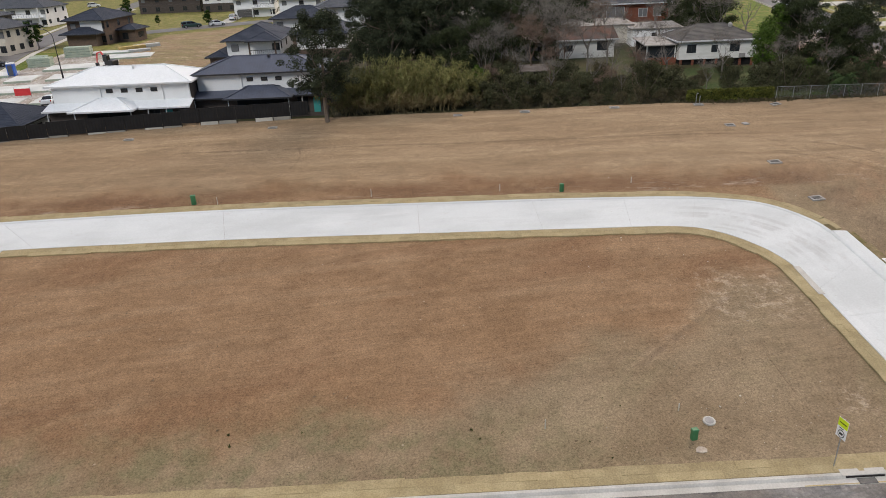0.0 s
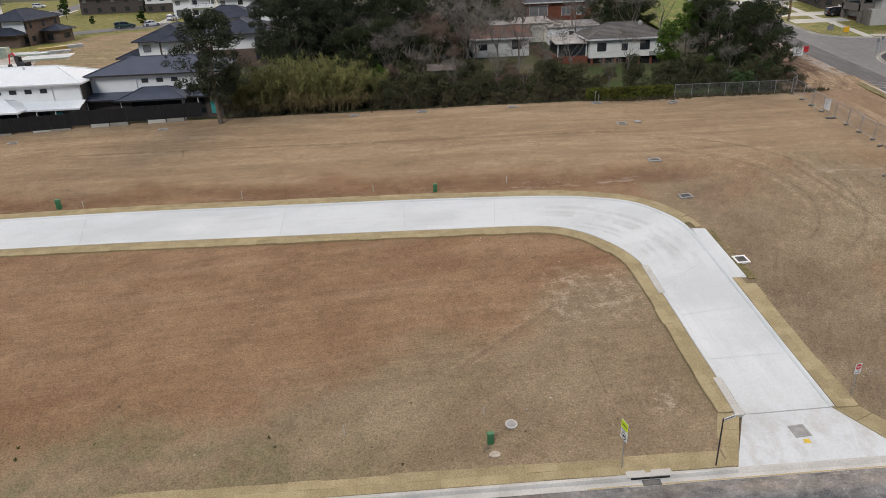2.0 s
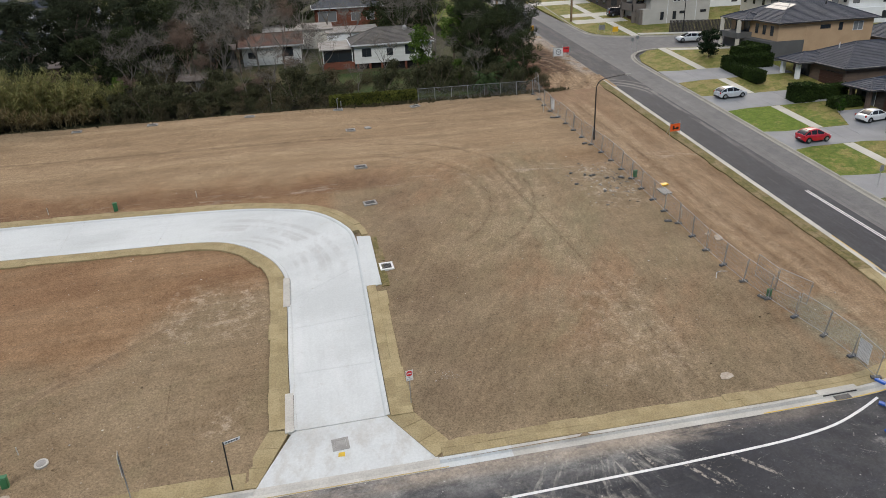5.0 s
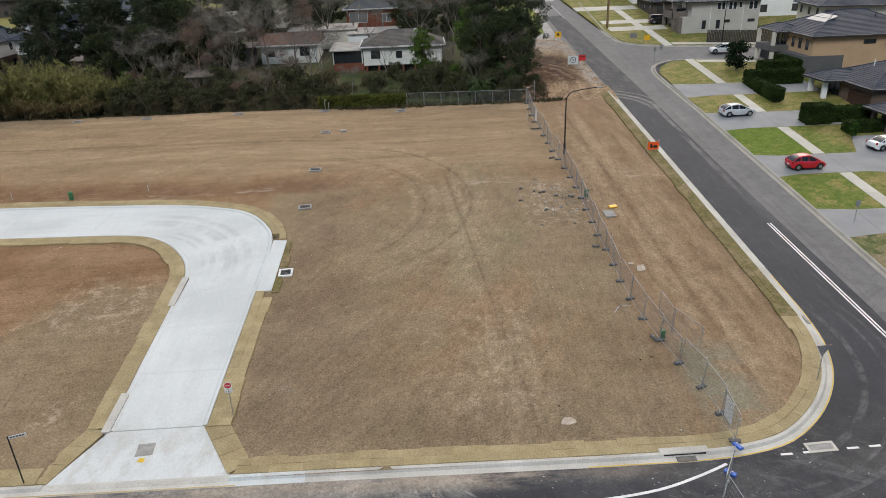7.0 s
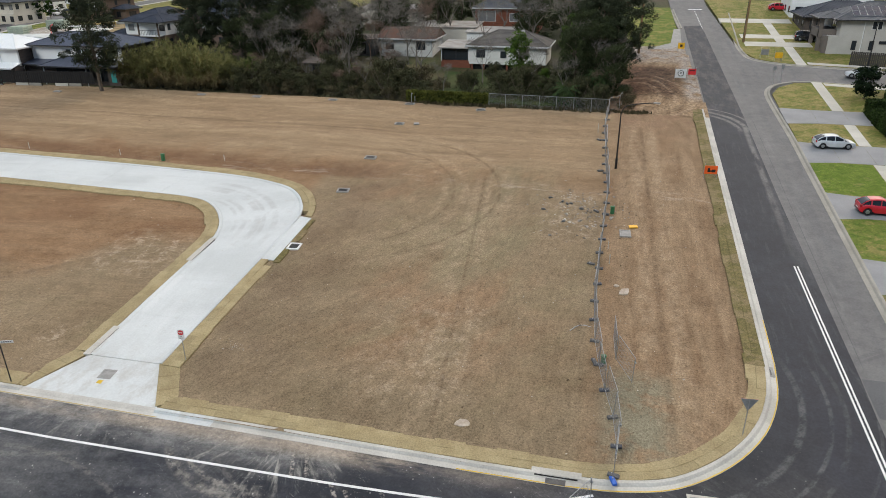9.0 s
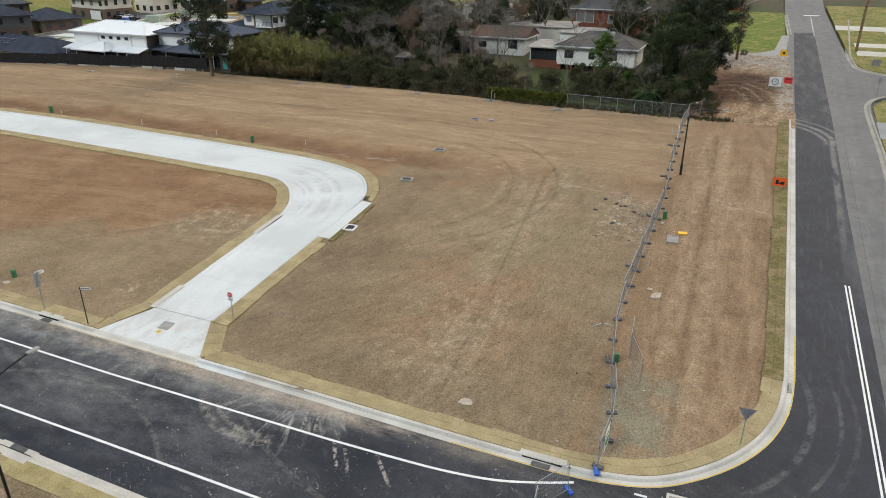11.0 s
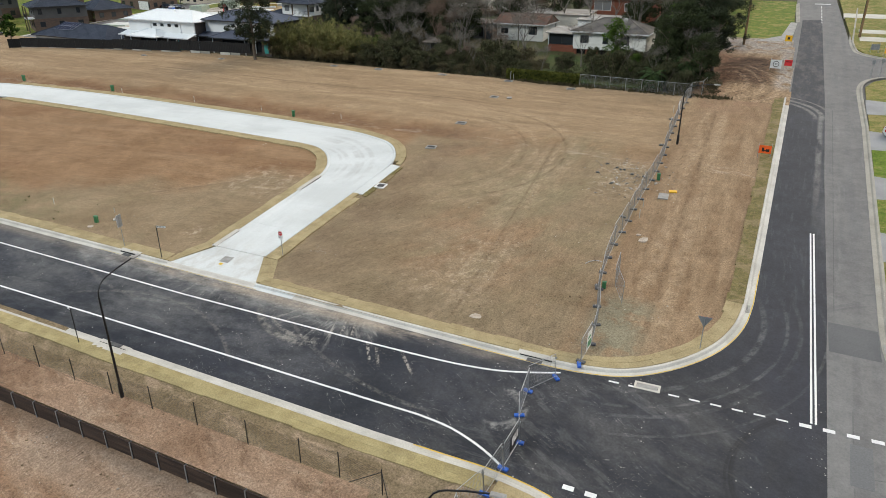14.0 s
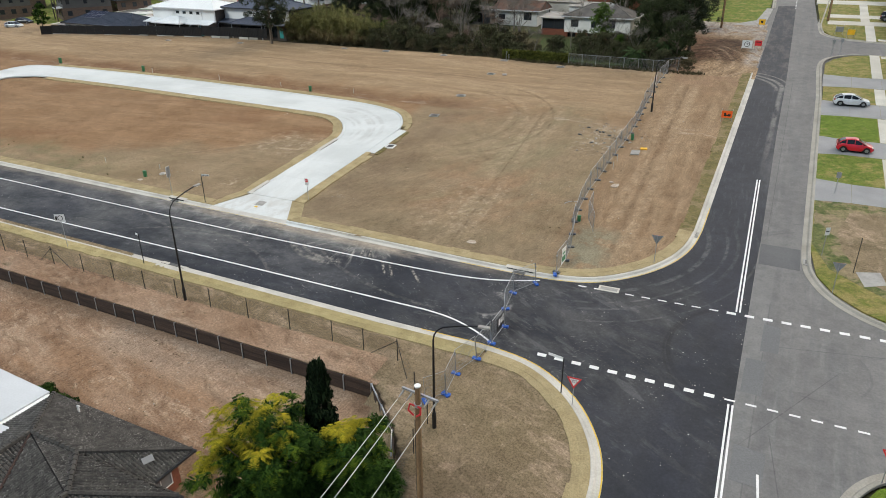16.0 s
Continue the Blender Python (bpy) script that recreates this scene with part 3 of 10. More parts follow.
LAWN_DRY = patchy_lawn("dry_lawn", (0.175, 0.165, 0.046), (0.120, 0.138, 0.026), (0.245, 0.200, 0.076), 0.45)
TURF = patchy_lawn("new_turf_strip", (0.172, 0.140, 0.060), (0.132, 0.115, 0.044), (0.225, 0.172, 0.096), 0.46)
MAT = surface("straw_mat", (0.350, 0.284, 0.158), (0.285, 0.226, 0.120), 0.9, 11, 0.95, 0.35, spread=0.20, each=0.10, depth=0.02, local=False)
MAT_YELLOW = surface("yellow_straw_mat", (0.345, 0.288, 0.145), (0.275, 0.224, 0.106), 0.9, 11, 0.95, 0.35, spread=0.20, each=0.10, depth=0.02, local=False)
CONCRETE = broomed_concrete()
KERB = surface("kerb_concrete", (0.53, 0.51, 0.465), (0.41, 0.39, 0.35), 0.5, 9, 0.9, 0.15, spread=0.10, local=False)
KERB_OLD = surface("weathered_kerb", (0.33, 0.31, 0.27), (0.26, 0.245, 0.21), 0.5, 9, 0.9, 0.15, spread=0.12, local=False)
PATH_C = surface("footpath_concrete", (0.52, 0.50, 0.45), (0.44, 0.42, 0.37), 0.3, 9, 0.9, 0.1, spread=0.08, each=0.05, local=False)
DRIVE_C = surface("driveway_concrete", (0.28, 0.28, 0.285), (0.235, 0.235, 0.24), 0.4, 10, 0.85, 0.1, spread=0.08, local=False)
DIGGINGS = dug_ground()
ASPHALT = street_asphalt()
ASPHALT_OLD = worn_asphalt()
ASPHALT_FAINT = surface("older_asphalt_repair", (0.138, 0.139, 0.141), (0.152, 0.152, 0.153), 0.3, 10, 0.9, 0.2, spread=0.12, local=False)
JOINT = surface("joint_filler", (0.50, 0.50, 0.49), (0.42, 0.42, 0.41), 1, 10, 0.9, 0.0)
ASPHALT_MID = surface("patched_asphalt", (0.095, 0.097, 0.10), (0.12, 0.12, 0.122), 0.3, 10, 0.9, 0.2, spread=0.12, local=False)
WHITE_LINE = surface("white_line_paint", (0.74, 0.74, 0.73), (0.66, 0.66, 0.65), 1.5, 14, 0.7, 0.08, spread=0.08, local=False)
YELLOW_LINE = surface("yellow_line_paint", (0.66, 0.44, 0.03), (0.54, 0.37, 0.05), 1.5, 14, 0.7, 0.08, spread=0.12, local=False)
YELLOW_WORN = surface("worn_yellow_line_paint", (0.46, 0.35, 0.14), (0.36, 0.30, 0.17), 1.5, 9, 0.8, 0.08, spread=0.2, local=False)
STEEL = surface("galvanised_steel", (0.42, 0.43, 0.44), (0.33, 0.34, 0.35), 2, 20, 0.45, 0.05, metal=0.7, spread=0.1)
MESH_STEEL = surface("fence_mesh_wire", (0.30, 0.30, 0.30), (0.24, 0.24, 0.24), 2, 20, 0.55, 0.0, metal=0.3, spread=0.1)
BLACK = paint("black_powder_coat", (0.012, 0.012, 0.013), 0.45)
GREY_LID = surface("grey_pit_lid", (0.34, 0.33, 0.31), (0.26, 0.25, 0.235), 1.5, 14, 0.85, 0.1, spread=0.1)
IRON = surface("cast_iron_grate", (0.10, 0.10, 0.10), (0.15, 0.145, 0.14), 2, 14, 0.6, 0.1, metal=0.5, spread=0.15)
# near-black filling: shade of pits, inlet slots and the cottage underfloor as colour
DARK = surface("dark_void", (0.012, 0.012, 0.012), (0.02, 0.019, 0.018), 1, 10, 0.9, 0.0)
PILLAR_GREEN = paint("green_plastic", (0.045, 0.17, 0.07), 0.5)
BLUE = paint("blue_plastic", (0.03, 0.12, 0.5), 0.45)
BLUE_DARK = paint("faded_blue_plastic", (0.085, 0.09, 0.105), 0.7)
GREY_BLOCK = surface("grey_block", (0.13, 0.125, 0.125), (0.09, 0.09, 0.09), 2, 14, 0.8, 0.1)
WHITE_P = paint("white_paint", (0.78, 0.78, 0.77), 0.5)
RED_P = paint("red_sign_paint", (0.62, 0.035, 0.04), 0.4)
ORANGE_P = paint("orange_sign_paint", (0.85, 0.13, 0.02), 0.4)
YELLOW_P = paint("yellow_sign_paint", (0.80, 0.45, 0.02), 0.4)
LIME_P = paint("lime_sign_paint", (0.65, 0.80, 0.02), 0.4)
SIGN_BACK = surface("sign_back_aluminium", (0.34, 0.35, 0.36), (0.27, 0.28, 0.29), 2, 12, 0.5, 0.02, metal=0.5, spread=0.08)
GREEN_P = paint("green_banner", (0.05, 0.22, 0.10), 0.5)
BLACK_INK = paint("black_ink", (0.015, 0.015, 0.015), 0.5)
TIMBER_POLE = surface("weathered_pole_timber", (0.24, 0.155, 0.08), (0.16, 0.10, 0.055), 1.2, 14, 0.9, 0.3, stretch=(3, 3, 0.4), spread=0.25)
SLEEPER = surface("dark_stained_sleeper", (0.052, 0.034, 0.026), (0.032, 0.022, 0.018), 1.2, 14, 0.75, 0.3, stretch=(0.5, 3, 3), spread=0.3, each=0.25)
COLORBOND = surface("black_steel_fence_sheet", (0.012, 0.012, 0.013), (0.017, 0.017, 0.018), 1, 10, 0.5, 0.02, spread=0.1)
BARK = surface("bark", (0.11, 0.085, 0.062), (0.17, 0.14, 0.11), 1.5, 12, 0.95, 0.6, stretch=(2, 2, 0.4), spread=0.3, depth=0.05)
TWIG = surface("bare_twigs", (0.150, 0.132, 0.112), (0.205, 0.182, 0.158), 1.0, 6, 0.95, 0.1, spread=0.2)
TWIG_RED = surface("russet_twigs", (0.145, 0.098, 0.072), (0.20, 0.145, 0.108), 1.0, 6, 0.95, 0.1, spread=0.2)
EARTH_WEST = loose_fill("vacant_lot_soil", (0.275, 0.195, 0.118), (0.235, 0.195, 0.098), (0.18, 0.13, 0.078))
YARD = surface("rough_yard", (0.085, 0.07, 0.032), (0.05, 0.062, 0.018), 0.3, 4, 0.95, 0.5, c3=(0.10, 0.07, 0.04), spread=0.3, depth=0.1, local=False)
YARD_GREEN = surface("long_yard_grass", (0.045, 0.075, 0.016), (0.07, 0.075, 0.026), 0.3, 4, 0.95, 0.5, c3=(0.10, 0.08, 0.04), spread=0.3, depth=0.1, local=False)
WIRE = paint("pale_cable", (0.55, 0.54, 0.52), 0.5)

# ---- geometry kit ----
S = math.tan(radians(SLOPE))


def gz(y):
    """Height of the sloping land at y."""
    return S * y


def part(name, bm, material, parent=None, label="", smooth=False):
    me = bpy.data.meshes.new(name)
    bm.normal_update()
    bm.to_mesh(me)
    bm.free()
    me.materials.append(material)
    if smooth:
        me.polygons.foreach_set("use_smooth", [True] * len(me.polygons))
    ob = new(name, me)
    ob.parent = parent
    if label:
        ob["label"] = label
    return ob


def raw(name, verts, faces, material, parent=None, label=""):
    me = bpy.data.meshes.new(name)
    me.from_pydata(verts, [], faces)
    me.materials.append(material)
    me.update()
    ob = new(name, me)
    ob.parent = parent
    if label:
        ob["label"] = label
    return ob


def thing(name, m, label, category, group="", kind=""):
    ob = new(name)
    ob.empty_display_size = 0.3
    ob.matrix_world = m
    return tagged(ob, label, category, group, kind)


def terrace(x, y):
    """Rise of the graded terrace behind the lane over the plain slope."""
    t = max(0.0, min(1.0, (y - 64.8) / 3.0))
    return 0.32 * t * t * (3 - 2 * t) * max(0.0, min(1.0, (42 - x) / 8)) if y < 90.3 else 0.0


def on_ground(x, y, rz=0, dz=0.0):
    return pose(x, y, gz(y) + terrace(x, y) + dz, 0, 0, rz)


def box(bm, x0, x1, y0, y1, z0, z1, bevel=0.0, m=None):
    mm = Matrix.Translation(((x0 + x1) / 2, (y0 + y1) / 2, (z0 + z1) / 2)) @ Matrix.Diagonal((abs(x1 - x0), abs(y1 - y0), abs(z1 - z0), 1))
    made = bmesh.ops.create_cube(bm, size=1, matrix=(m @ mm) if m else mm)["verts"]
    if bevel:
        edges = list({e for v in made for e in v.link_edges})
        bmesh.ops.bevel(bm, geom=edges, offset=bevel, segments=1, affect="EDGES")
    return bm


def cube(x0, x1, y0, y1, z0, z1, bevel=0.0, m=None):
    return box(bmesh.new(), x0, x1, y0, y1, z0, z1, bevel, m)


def tube(bm, pts, radii, n=8, caps=True):
    """A tapering round bar through the points."""
    pts = [Vector(p) for p in pts]
    if isinstance(radii, (int, float)):
        radii = [radii] * len(pts)
    rings = []
    side = None
    for i, p in enumerate(pts):
        d = (pts[min(i + 1, len(pts) - 1)] - pts[max(i - 1, 0)]).normalized()
        if side is None or abs(side.dot(d)) > 0.95:
            side = d.orthogonal().normalized()
        side = (side - d * side.dot(d)).normalized()
        up = d.cross(side)
        rings.append([bm.verts.new(p + radii[i] * (math.cos(a) * side + math.sin(a) * up)) for a in (k * 2 * math.pi / n for k in range(n))])
    for a, b in zip(rings, rings[1:]):
        for k in range(n):
            bm.faces.new((a[k], a[(k + 1) % n], b[(k + 1) % n], b[k]))
    if caps:
        bm.faces.new(rings[0][::-1])
        bm.faces.new(rings[-1])
    return bm


def rod(pts, radii, n=8):
    return tube(bmesh.new(), pts, radii, n)


def plate(bm, pts, down):
    """A flat polygon with thickness: pts are its top corners, counter-clockwise, pushed down by down."""
    top = [bm.verts.new(p) for p in pts]
    low = [bm.verts.new((p[0], p[1], p[2] - down)) for p in pts]
    bm.faces.new(top)
    bm.faces.new(low[::-1])
    for i in range(len(pts)):
        j = (i + 1) % len(pts)
        bm.faces.new((top[j], top[i], low[i], low[j]))
    return bm


def slab(name, outline, dz, down, material, parent=None, label=""):
    """A sheet lying on the slope, with the outline given in plan."""
    area = sum(a[0] * b[1] - b[0] * a[1] for a, b in zip(outline, outline[1:] + outline[:1]))
    if area < 0:
        outline = outline[::-1]
    bm = plate(bmesh.new(), [(x, y, gz(y) + dz) for x, y in outline], down)
    big = [f for f in bm.faces if len(f.verts) > 4]
    bmesh.ops.triangulate(bm, faces=big)
    return part(name, bm, material, parent, label)


def smooth_line(pts, per=6):
    """A flowing line through plan points."""
    out = []
    for i in range(len(pts) - 1):
        p0, p1, p2, p3 = (Vector(pts[min(max(k, 0), len(pts) - 1)]) for k in (i - 1, i, i + 1, i + 2))
        for k in range(per):
            t = k / per
            out.append(tuple(0.5 * (2 * p1 + (p2 - p0) * t + (2 * p0 - 5 * p1 + 4 * p2 - p3) * t * t + (3 * p1 - p0 - 3 * p2 + p3) * t ** 3)))
    return out + [tuple(pts[-1])]


def offset_line(pts, d):
    """The line shifted d to its left."""
    out = []
    for i, p in enumerate(pts):
        a, b = Vector(pts[max(i - 1, 0)]), Vector(pts[min(i + 1, len(pts) - 1)])
        t = (b - a).normalized()
        out.append((p[0] - t.y * d, p[1] + t.x * d))
    return out


def spaced(pts, step):
    """Points at even steps along a line."""
    out, left = [tuple(pts[0])], step
    for a, b in zip(pts, pts[1:]):
        a, b = Vector(a), Vector(b)
        length = (b - a).length
        at = left
        while at <= length:
            out.append(tuple(a.lerp(b, at / length)))
            at += step
        left = at - length
    return out


def sweep(name, pts, profile, material, parent=None, label=""):
    """Extrude a profile of (offset to the left, height over the slope) along a plan line."""
    rows = [offset_line(pts, o) for o, _ in profile]
    verts, faces, k = [], [], len(pts)
    for r, (_, hgt) in zip(rows, profile):
        verts += [(x, y, gz(y) + hgt) for x, y in r]
    for j in range(len(profile) - 1):
        for i in range(k - 1):
            a = j * k + i
            faces.append((a, a + k, a + k + 1, a + 1))
    ends = [tuple(j * k for j in range(len(profile))), tuple(j * k + k - 1 for j in range(len(profile)))[::-1]]
    ob = raw(name, verts, faces + ends, material, parent, label)
    return ob


def stripe(name, pts, width, dz, material, parent=None):
    return sweep(name, pts, [(width / 2, dz - 0.012), (width / 2, dz), (-width / 2, dz), (-width / 2, dz - 0.012)], material, parent)


def sheet(name, x0, x1, y0, y1, step, height, material):
    """A ground sheet on a grid; height(x, y) gives its height over the slope."""
    nx, ny = max(2, round((x1 - x0) / step) + 1), max(2, round((y1 - y0) / step) + 1)
    xs, ys = np.linspace(x0, x1, nx), np.linspace(y0, y1, ny)
    verts = [(x, y, gz(y) + height(x, y)) for y in ys for x in xs]
    faces = [(j * nx + i, j * nx + i + 1, (j + 1) * nx + i + 1, (j + 1) * nx + i) for j in range(ny - 1) for i in range(nx - 1)]
    ob = raw(name, verts, faces, material)
    ob.data.polygons.foreach_set("use_smooth", [True] * len(ob.data.polygons))
    return ob


def side_of(pts, x, y):
    """Signed distance of a place from an open line: positive to its left."""
    best, sign = 1e9, 1
    for a, b in zip(pts, pts[1:]):
        dx, dy = b[0] - a[0], b[1] - a[1]
        t = max(0, min(1, ((x - a[0]) * dx + (y - a[1]) * dy) / (dx * dx + dy * dy)))
        px, py = x - a[0] - t * dx, y - a[1] - t * dy
        d = math.hypot(px, py)
        if d < best:
            best, sign = d, 1 if dx * py - dy * px > 0 else -1
    return best * sign


# ---- plan lines ----
LANE_OUT = smooth_line([(-53, 30), (-53.5, 45), (-54.3, 56), (-52.5, 61.2), (-46, 62.9), (-21, 63.6), (2, 63.1), (14, 62.7), (24.7, 62),
                        (29.8, 61), (33.2, 59.5), (35.6, 56.5), (36.6, 53.0), (36.7, 44.0), (36.65, 37), (36.65, 30.5)])
LANE_IN = smooth_line([(-46, 30), (-46.5, 45), (-48.5, 53.2), (-45.5, 55.8), (-40, 57.1), (-19.5, 57.2), (2, 56.6), (14, 56.2), (22.8, 55.8),
                       (26.4, 54.4), (28.9, 51.6), (30.1, 48.9), (30.43, 46.4), (30.5, 42.6), (30.55, 36.8), (30.7, 30.4)])
# lip of the kerb round the site: along the front street, round the corner, up the side street
LIP_NORTH = [(-150, 25.5), (28, 25.7), (45, 25.75), (60, 25.7)] + smooth_line([(65, 25.75), (68, 26.0), (71.2, 26.9), (74.2, 29.2), (76.4, 32.2), (77.6, 35.6), (77.95, 39.2)], 4) + [(77.95, 44.3), (77.8, 93.4)]
LIP_SOUTH = [(-150, 15.2), (30, 15.45), (58, 15.5)] + smooth_line([(63, 15.6), (66.5, 15.6), (70.3, 14.9), (73.8, 12.7), (76.2, 9.6), (77.3, 6.6), (77.6, 3.5)], 4) + [(77.8, -120)]
LIP_EAST = [(86.6, 160), (85.3, 130), (85.5, 126)] + smooth_line([(85.9, 122.6), (87.2, 120.4), (90.8, 118.2), (96.8, 116.9)], 4) + [(140, 109)]
LIP_EAST_MID = [(140, 101.5), (97.4, 108.6)] + smooth_line([(94.5, 109.2), (90.5, 108.6), (87.4, 106.0), (86.1, 102.0), (86.0, 96)], 4) + [(86.3, 84), (86.35, 60), (86.4, 39)] + smooth_line([(86.5, 36.5), (86.9, 34.4), (88.2, 31.7), (90.3, 29.6), (93, 28.2), (97, 27.5)], 4) + [(170, 27)]
LIP_EAST_LOW = [(170, 14.6), (97, 14.5)] + smooth_line([(94, 14.3), (92, 13.7), (90.6, 12.5), (89.5, 10.6), (88.6, 7.5), (88.2, 3)], 4) + [(88, -120)]

# ---- ground ----
LOT_DROP = 1.25
WALL_LINE = [(-150, 8.3), (30, 8.35), (60.4, 8.3), (62.2, 6.7), (64.0, 5.0), (66.2, 1.6)]


def base_height(x, y):
    low = -0.45
    if y < 12 and x < 72:
        low = -1.8
    return low


def far_z(x, y):
    t = max(0.0, min(1.0, (x + 12) / 28))
    west = 9.35 + 0.047 * (min(y, 150) - 91) if y > 91 else gz(y)
    return west * (1 - t) + gz(min(y, 190)) * t


def far_sheet():
    """The land itself, out to the horizon; past the houses it levels off."""
    xs = sorted(set([-3000, -1200, -600, -300] + list(range(-200, 221, 10)) + [300, 600, 1200, 3000]))
    ys = sorted(set([-3000, -1200, -500, -200] + list(range(-100, 231, 10)) + [300, 500, 900, 1600, 3000]))
    verts = [(x, y, far_z(x, max(-60, y)) + base_height(x, y) + 0.25 * noise.noise((x * 0.03, y * 0.03, 0))) for y in ys for x in xs]
    n = len(xs)
    faces = [(j * n + i, j * n + i + 1, (j + 1) * n + i + 1, (j + 1) * n + i) for j in range(len(ys) - 1) for i in range(n - 1)]
    return raw("ground", verts, faces, SCRUB)


tagged(far_sheet(), "rough scrubby land running out to the horizon", "ground", kind="structure")


def site_height(x, y):
    hgt = 0.06 * noise.noise((x * 0.12, y * 0.12, 1)) + 0.03 * noise.noise((x * 0.6, y * 0.6, 2))
    hgt += terrace(x, y)
    if abs(x + 8) < 48 or x > 26 and x < 40:
        out, inn = side_of(LANE_OUT, x, y), side_of(LANE_IN, x, y)
        if inn > -0.6 and out < 0.6:
            return -0.3
        near = min(abs(inn), abs(out)) if (inn < 0 or out > 0) else 0
        hgt = hgt * min(1, max(0, (near - 1.0) / 2)) - 0.09 * max(0, 1 - abs(near - 1.6) / 1.2)
    if y < 30.6 and 30.3 - (30.4 - y) * 0.5 < x < 37.0 + (30.4 - y) * 0.53:
        return -0.3
    edge = side_of(LIP_NORTH[4:], x, y) if x > 58 or y < 31 else 9
    if edge < 1.2:
        return -0.35
    return hgt * min(1, (edge - 1.2) / 2) - 0.08 * max(0, 1 - abs(edge - 2.2) / 1.2)


site = sheet("site_soil", -110, 77.5, 26.2, 90.1, 0.85, site_height, EARTH)
tagged(site, "graded bare orange-brown soil of an empty building site", "bare soil", kind="structure")


def verge_height(x, y):
    edge = side_of(LIP_SOUTH[1:], x, y)
    if edge > -0.7:
        return -0.35
    return -0.01 + 0.03 * noise.noise((x * 0.4, y * 0.4, 5))


tagged(sheet("south_verge", -110, 77.6, -40, 15.4, 0.8, lambda x, y: verge_height(x, y) if (y > 8.2 or x > 60.3 and side_of(WALL_LINE[2:], x, y) > -0.1 or x > 67) else -1.6, VERGE_SOIL),
       "dry thinly grassed verge beside the new street", "verge", kind="structure")
tagged(sheet("fill_strip", -110, 61.2, 8.45, 11.3, 0.7, lambda x, y: 0.03 + 0.05 * noise.noise((x * 0.5, y * 0.5, 3)) - (0.1 if x > 60.4 else 0), EARTH_RED), "bare reddish fill behind the retaining wall", "bare soil", kind="structure")
tagged(sheet("lower_lot", -110, 67.0, -45, 8.35, 0.8, lambda x, y: (-LOT_DROP if side_of(WALL_LINE, x, y) < 0.15 else -1.7) + 0.05 * noise.noise((x * 0.3, y * 0.3, 4)), EARTH_RED),
       "cleared lower lot of pale reddish soil", "bare soil", kind="structure")

# ---- streets ----
front = [p for p in LIP_SOUTH[:-1]] + [(77.75, -118), (83.3, -118), (83.35, 17), (83.05, 35), (83.05, 38.7), (82.45, 66), (82.15, 90), (82.1, 93.4)] + LIP_NORTH[::-1]
tagged(slab("new_street", front, -0.115, 0.3, ASPHALT), "freshly laid black asphalt street with dusty tyre marks", "road", kind="structure")
tagged(slab("street_extension", [(77.75, 93.4), (82.1, 93.4), (80.85, 147), (77.4, 146.4)], -0.115, 0.3, ASPHALT), "dusty dark asphalt running on past the new kerb", "road", kind="structure")
old = [(77.0, -120), (88.6, -120), (88.6, 7.5), (89.5, 10.6), (90.6, 12.5), (92, 13.7), (94, 14.3), (170, 14.4), (170, 27.2), (97, 27.6), (93, 28.3), (90.3, 29.7), (88.2, 31.8), (86.9, 34.5), (86.5, 39), (86.35, 84),
       (86.1, 102), (87.4, 106), (90.5, 108.6), (94.5, 109.2), (140, 101.5), (140, 109), (96.8, 116.9), (90.8, 118.2), (87.2, 120.4), (85.6, 126), (85.3, 132), (83.4, 168), (82.6, 230), (75.0, 230), (75.6, 163), (76.6, 145), (76.2, 120), (77.4, 96)]
tagged(slab("old_street", old, -0.125, 0.3, ASPHALT_OLD), "worn light-grey asphalt of the older side street", "road", kind="structure")
for outline, material in (([(83.2, 35), (86.45, 35), (86.35, 38.7), (83.1, 38.7)], ASPHALT_MID), ([(84.4, 22.6), (85.6, 22.6), (85.6, 26.0), (84.4, 26.0)], ASPHALT_FAINT),
                          ([(83.6, 17.6), (84.9, 17.6), (84.9, 21.4), (83.6, 21.4)], ASPHALT_FAINT), ([(83.8, 9.6), (85.6, 9.6), (85.6, 12.4), (83.8, 12.6)], ASPHALT_FAINT)):
    tagged(slab("asphalt_patch", outline, -0.117, 0.05, material), "darker rectangular asphalt repair in the old street", "road patch", "asphalt repairs", "structure")

# kerbs: gutter, face and top in one pour
KERB_PROFILE = [(0.0, -0.2), (0.0, -0.100), (0.38, -0.107), (0.47, -0.01), (0.52, 0.030), (0.70, 0.032), (0.74, 0.01), (0.74, -0.2)]


def flip(profile):
    return [(-o, hgt) for o, hgt in profile][::-1]


LAYBACK = [(0.0, -0.2), (0.0, -0.100), (0.32, -0.104), (0.46, -0.065), (0.60, -0.032), (0.74, -0.030), (0.76, -0.2)]
tagged(sweep("kerb", LIP_NORTH[:1] + [(28.6, 25.7)], KERB_PROFILE, KERB), "pale new concrete kerb and gutter of the western lot", "kerb", "street kerbs", "structure")
tagged(sweep("kerb", [(28.6, 25.7), (38.95, 25.73)], LAYBACK, KERB), "dropped concrete kerb across the lane mouth", "kerb", "street kerbs", "structure")
tagged(sweep("kerb", [(38.95, 25.73), (43.2, 25.75)], KERB_PROFILE, CONCRETE), "whiter length of new kerb beside the lane mouth", "kerb", "street kerbs", "structure")
tagged(sweep("kerb", [(43.2, 25.75)] + LIP_NORTH[2:], KERB_PROFILE, KERB), "pale new concrete kerb and gutter round the corner lot", "kerb", "street kerbs", "structure")
tagged(sweep("kerb", LIP_SOUTH, flip(KERB_PROFILE), KERB), "pale new concrete kerb and gutter of the south verge", "kerb", "street kerbs", "structure")
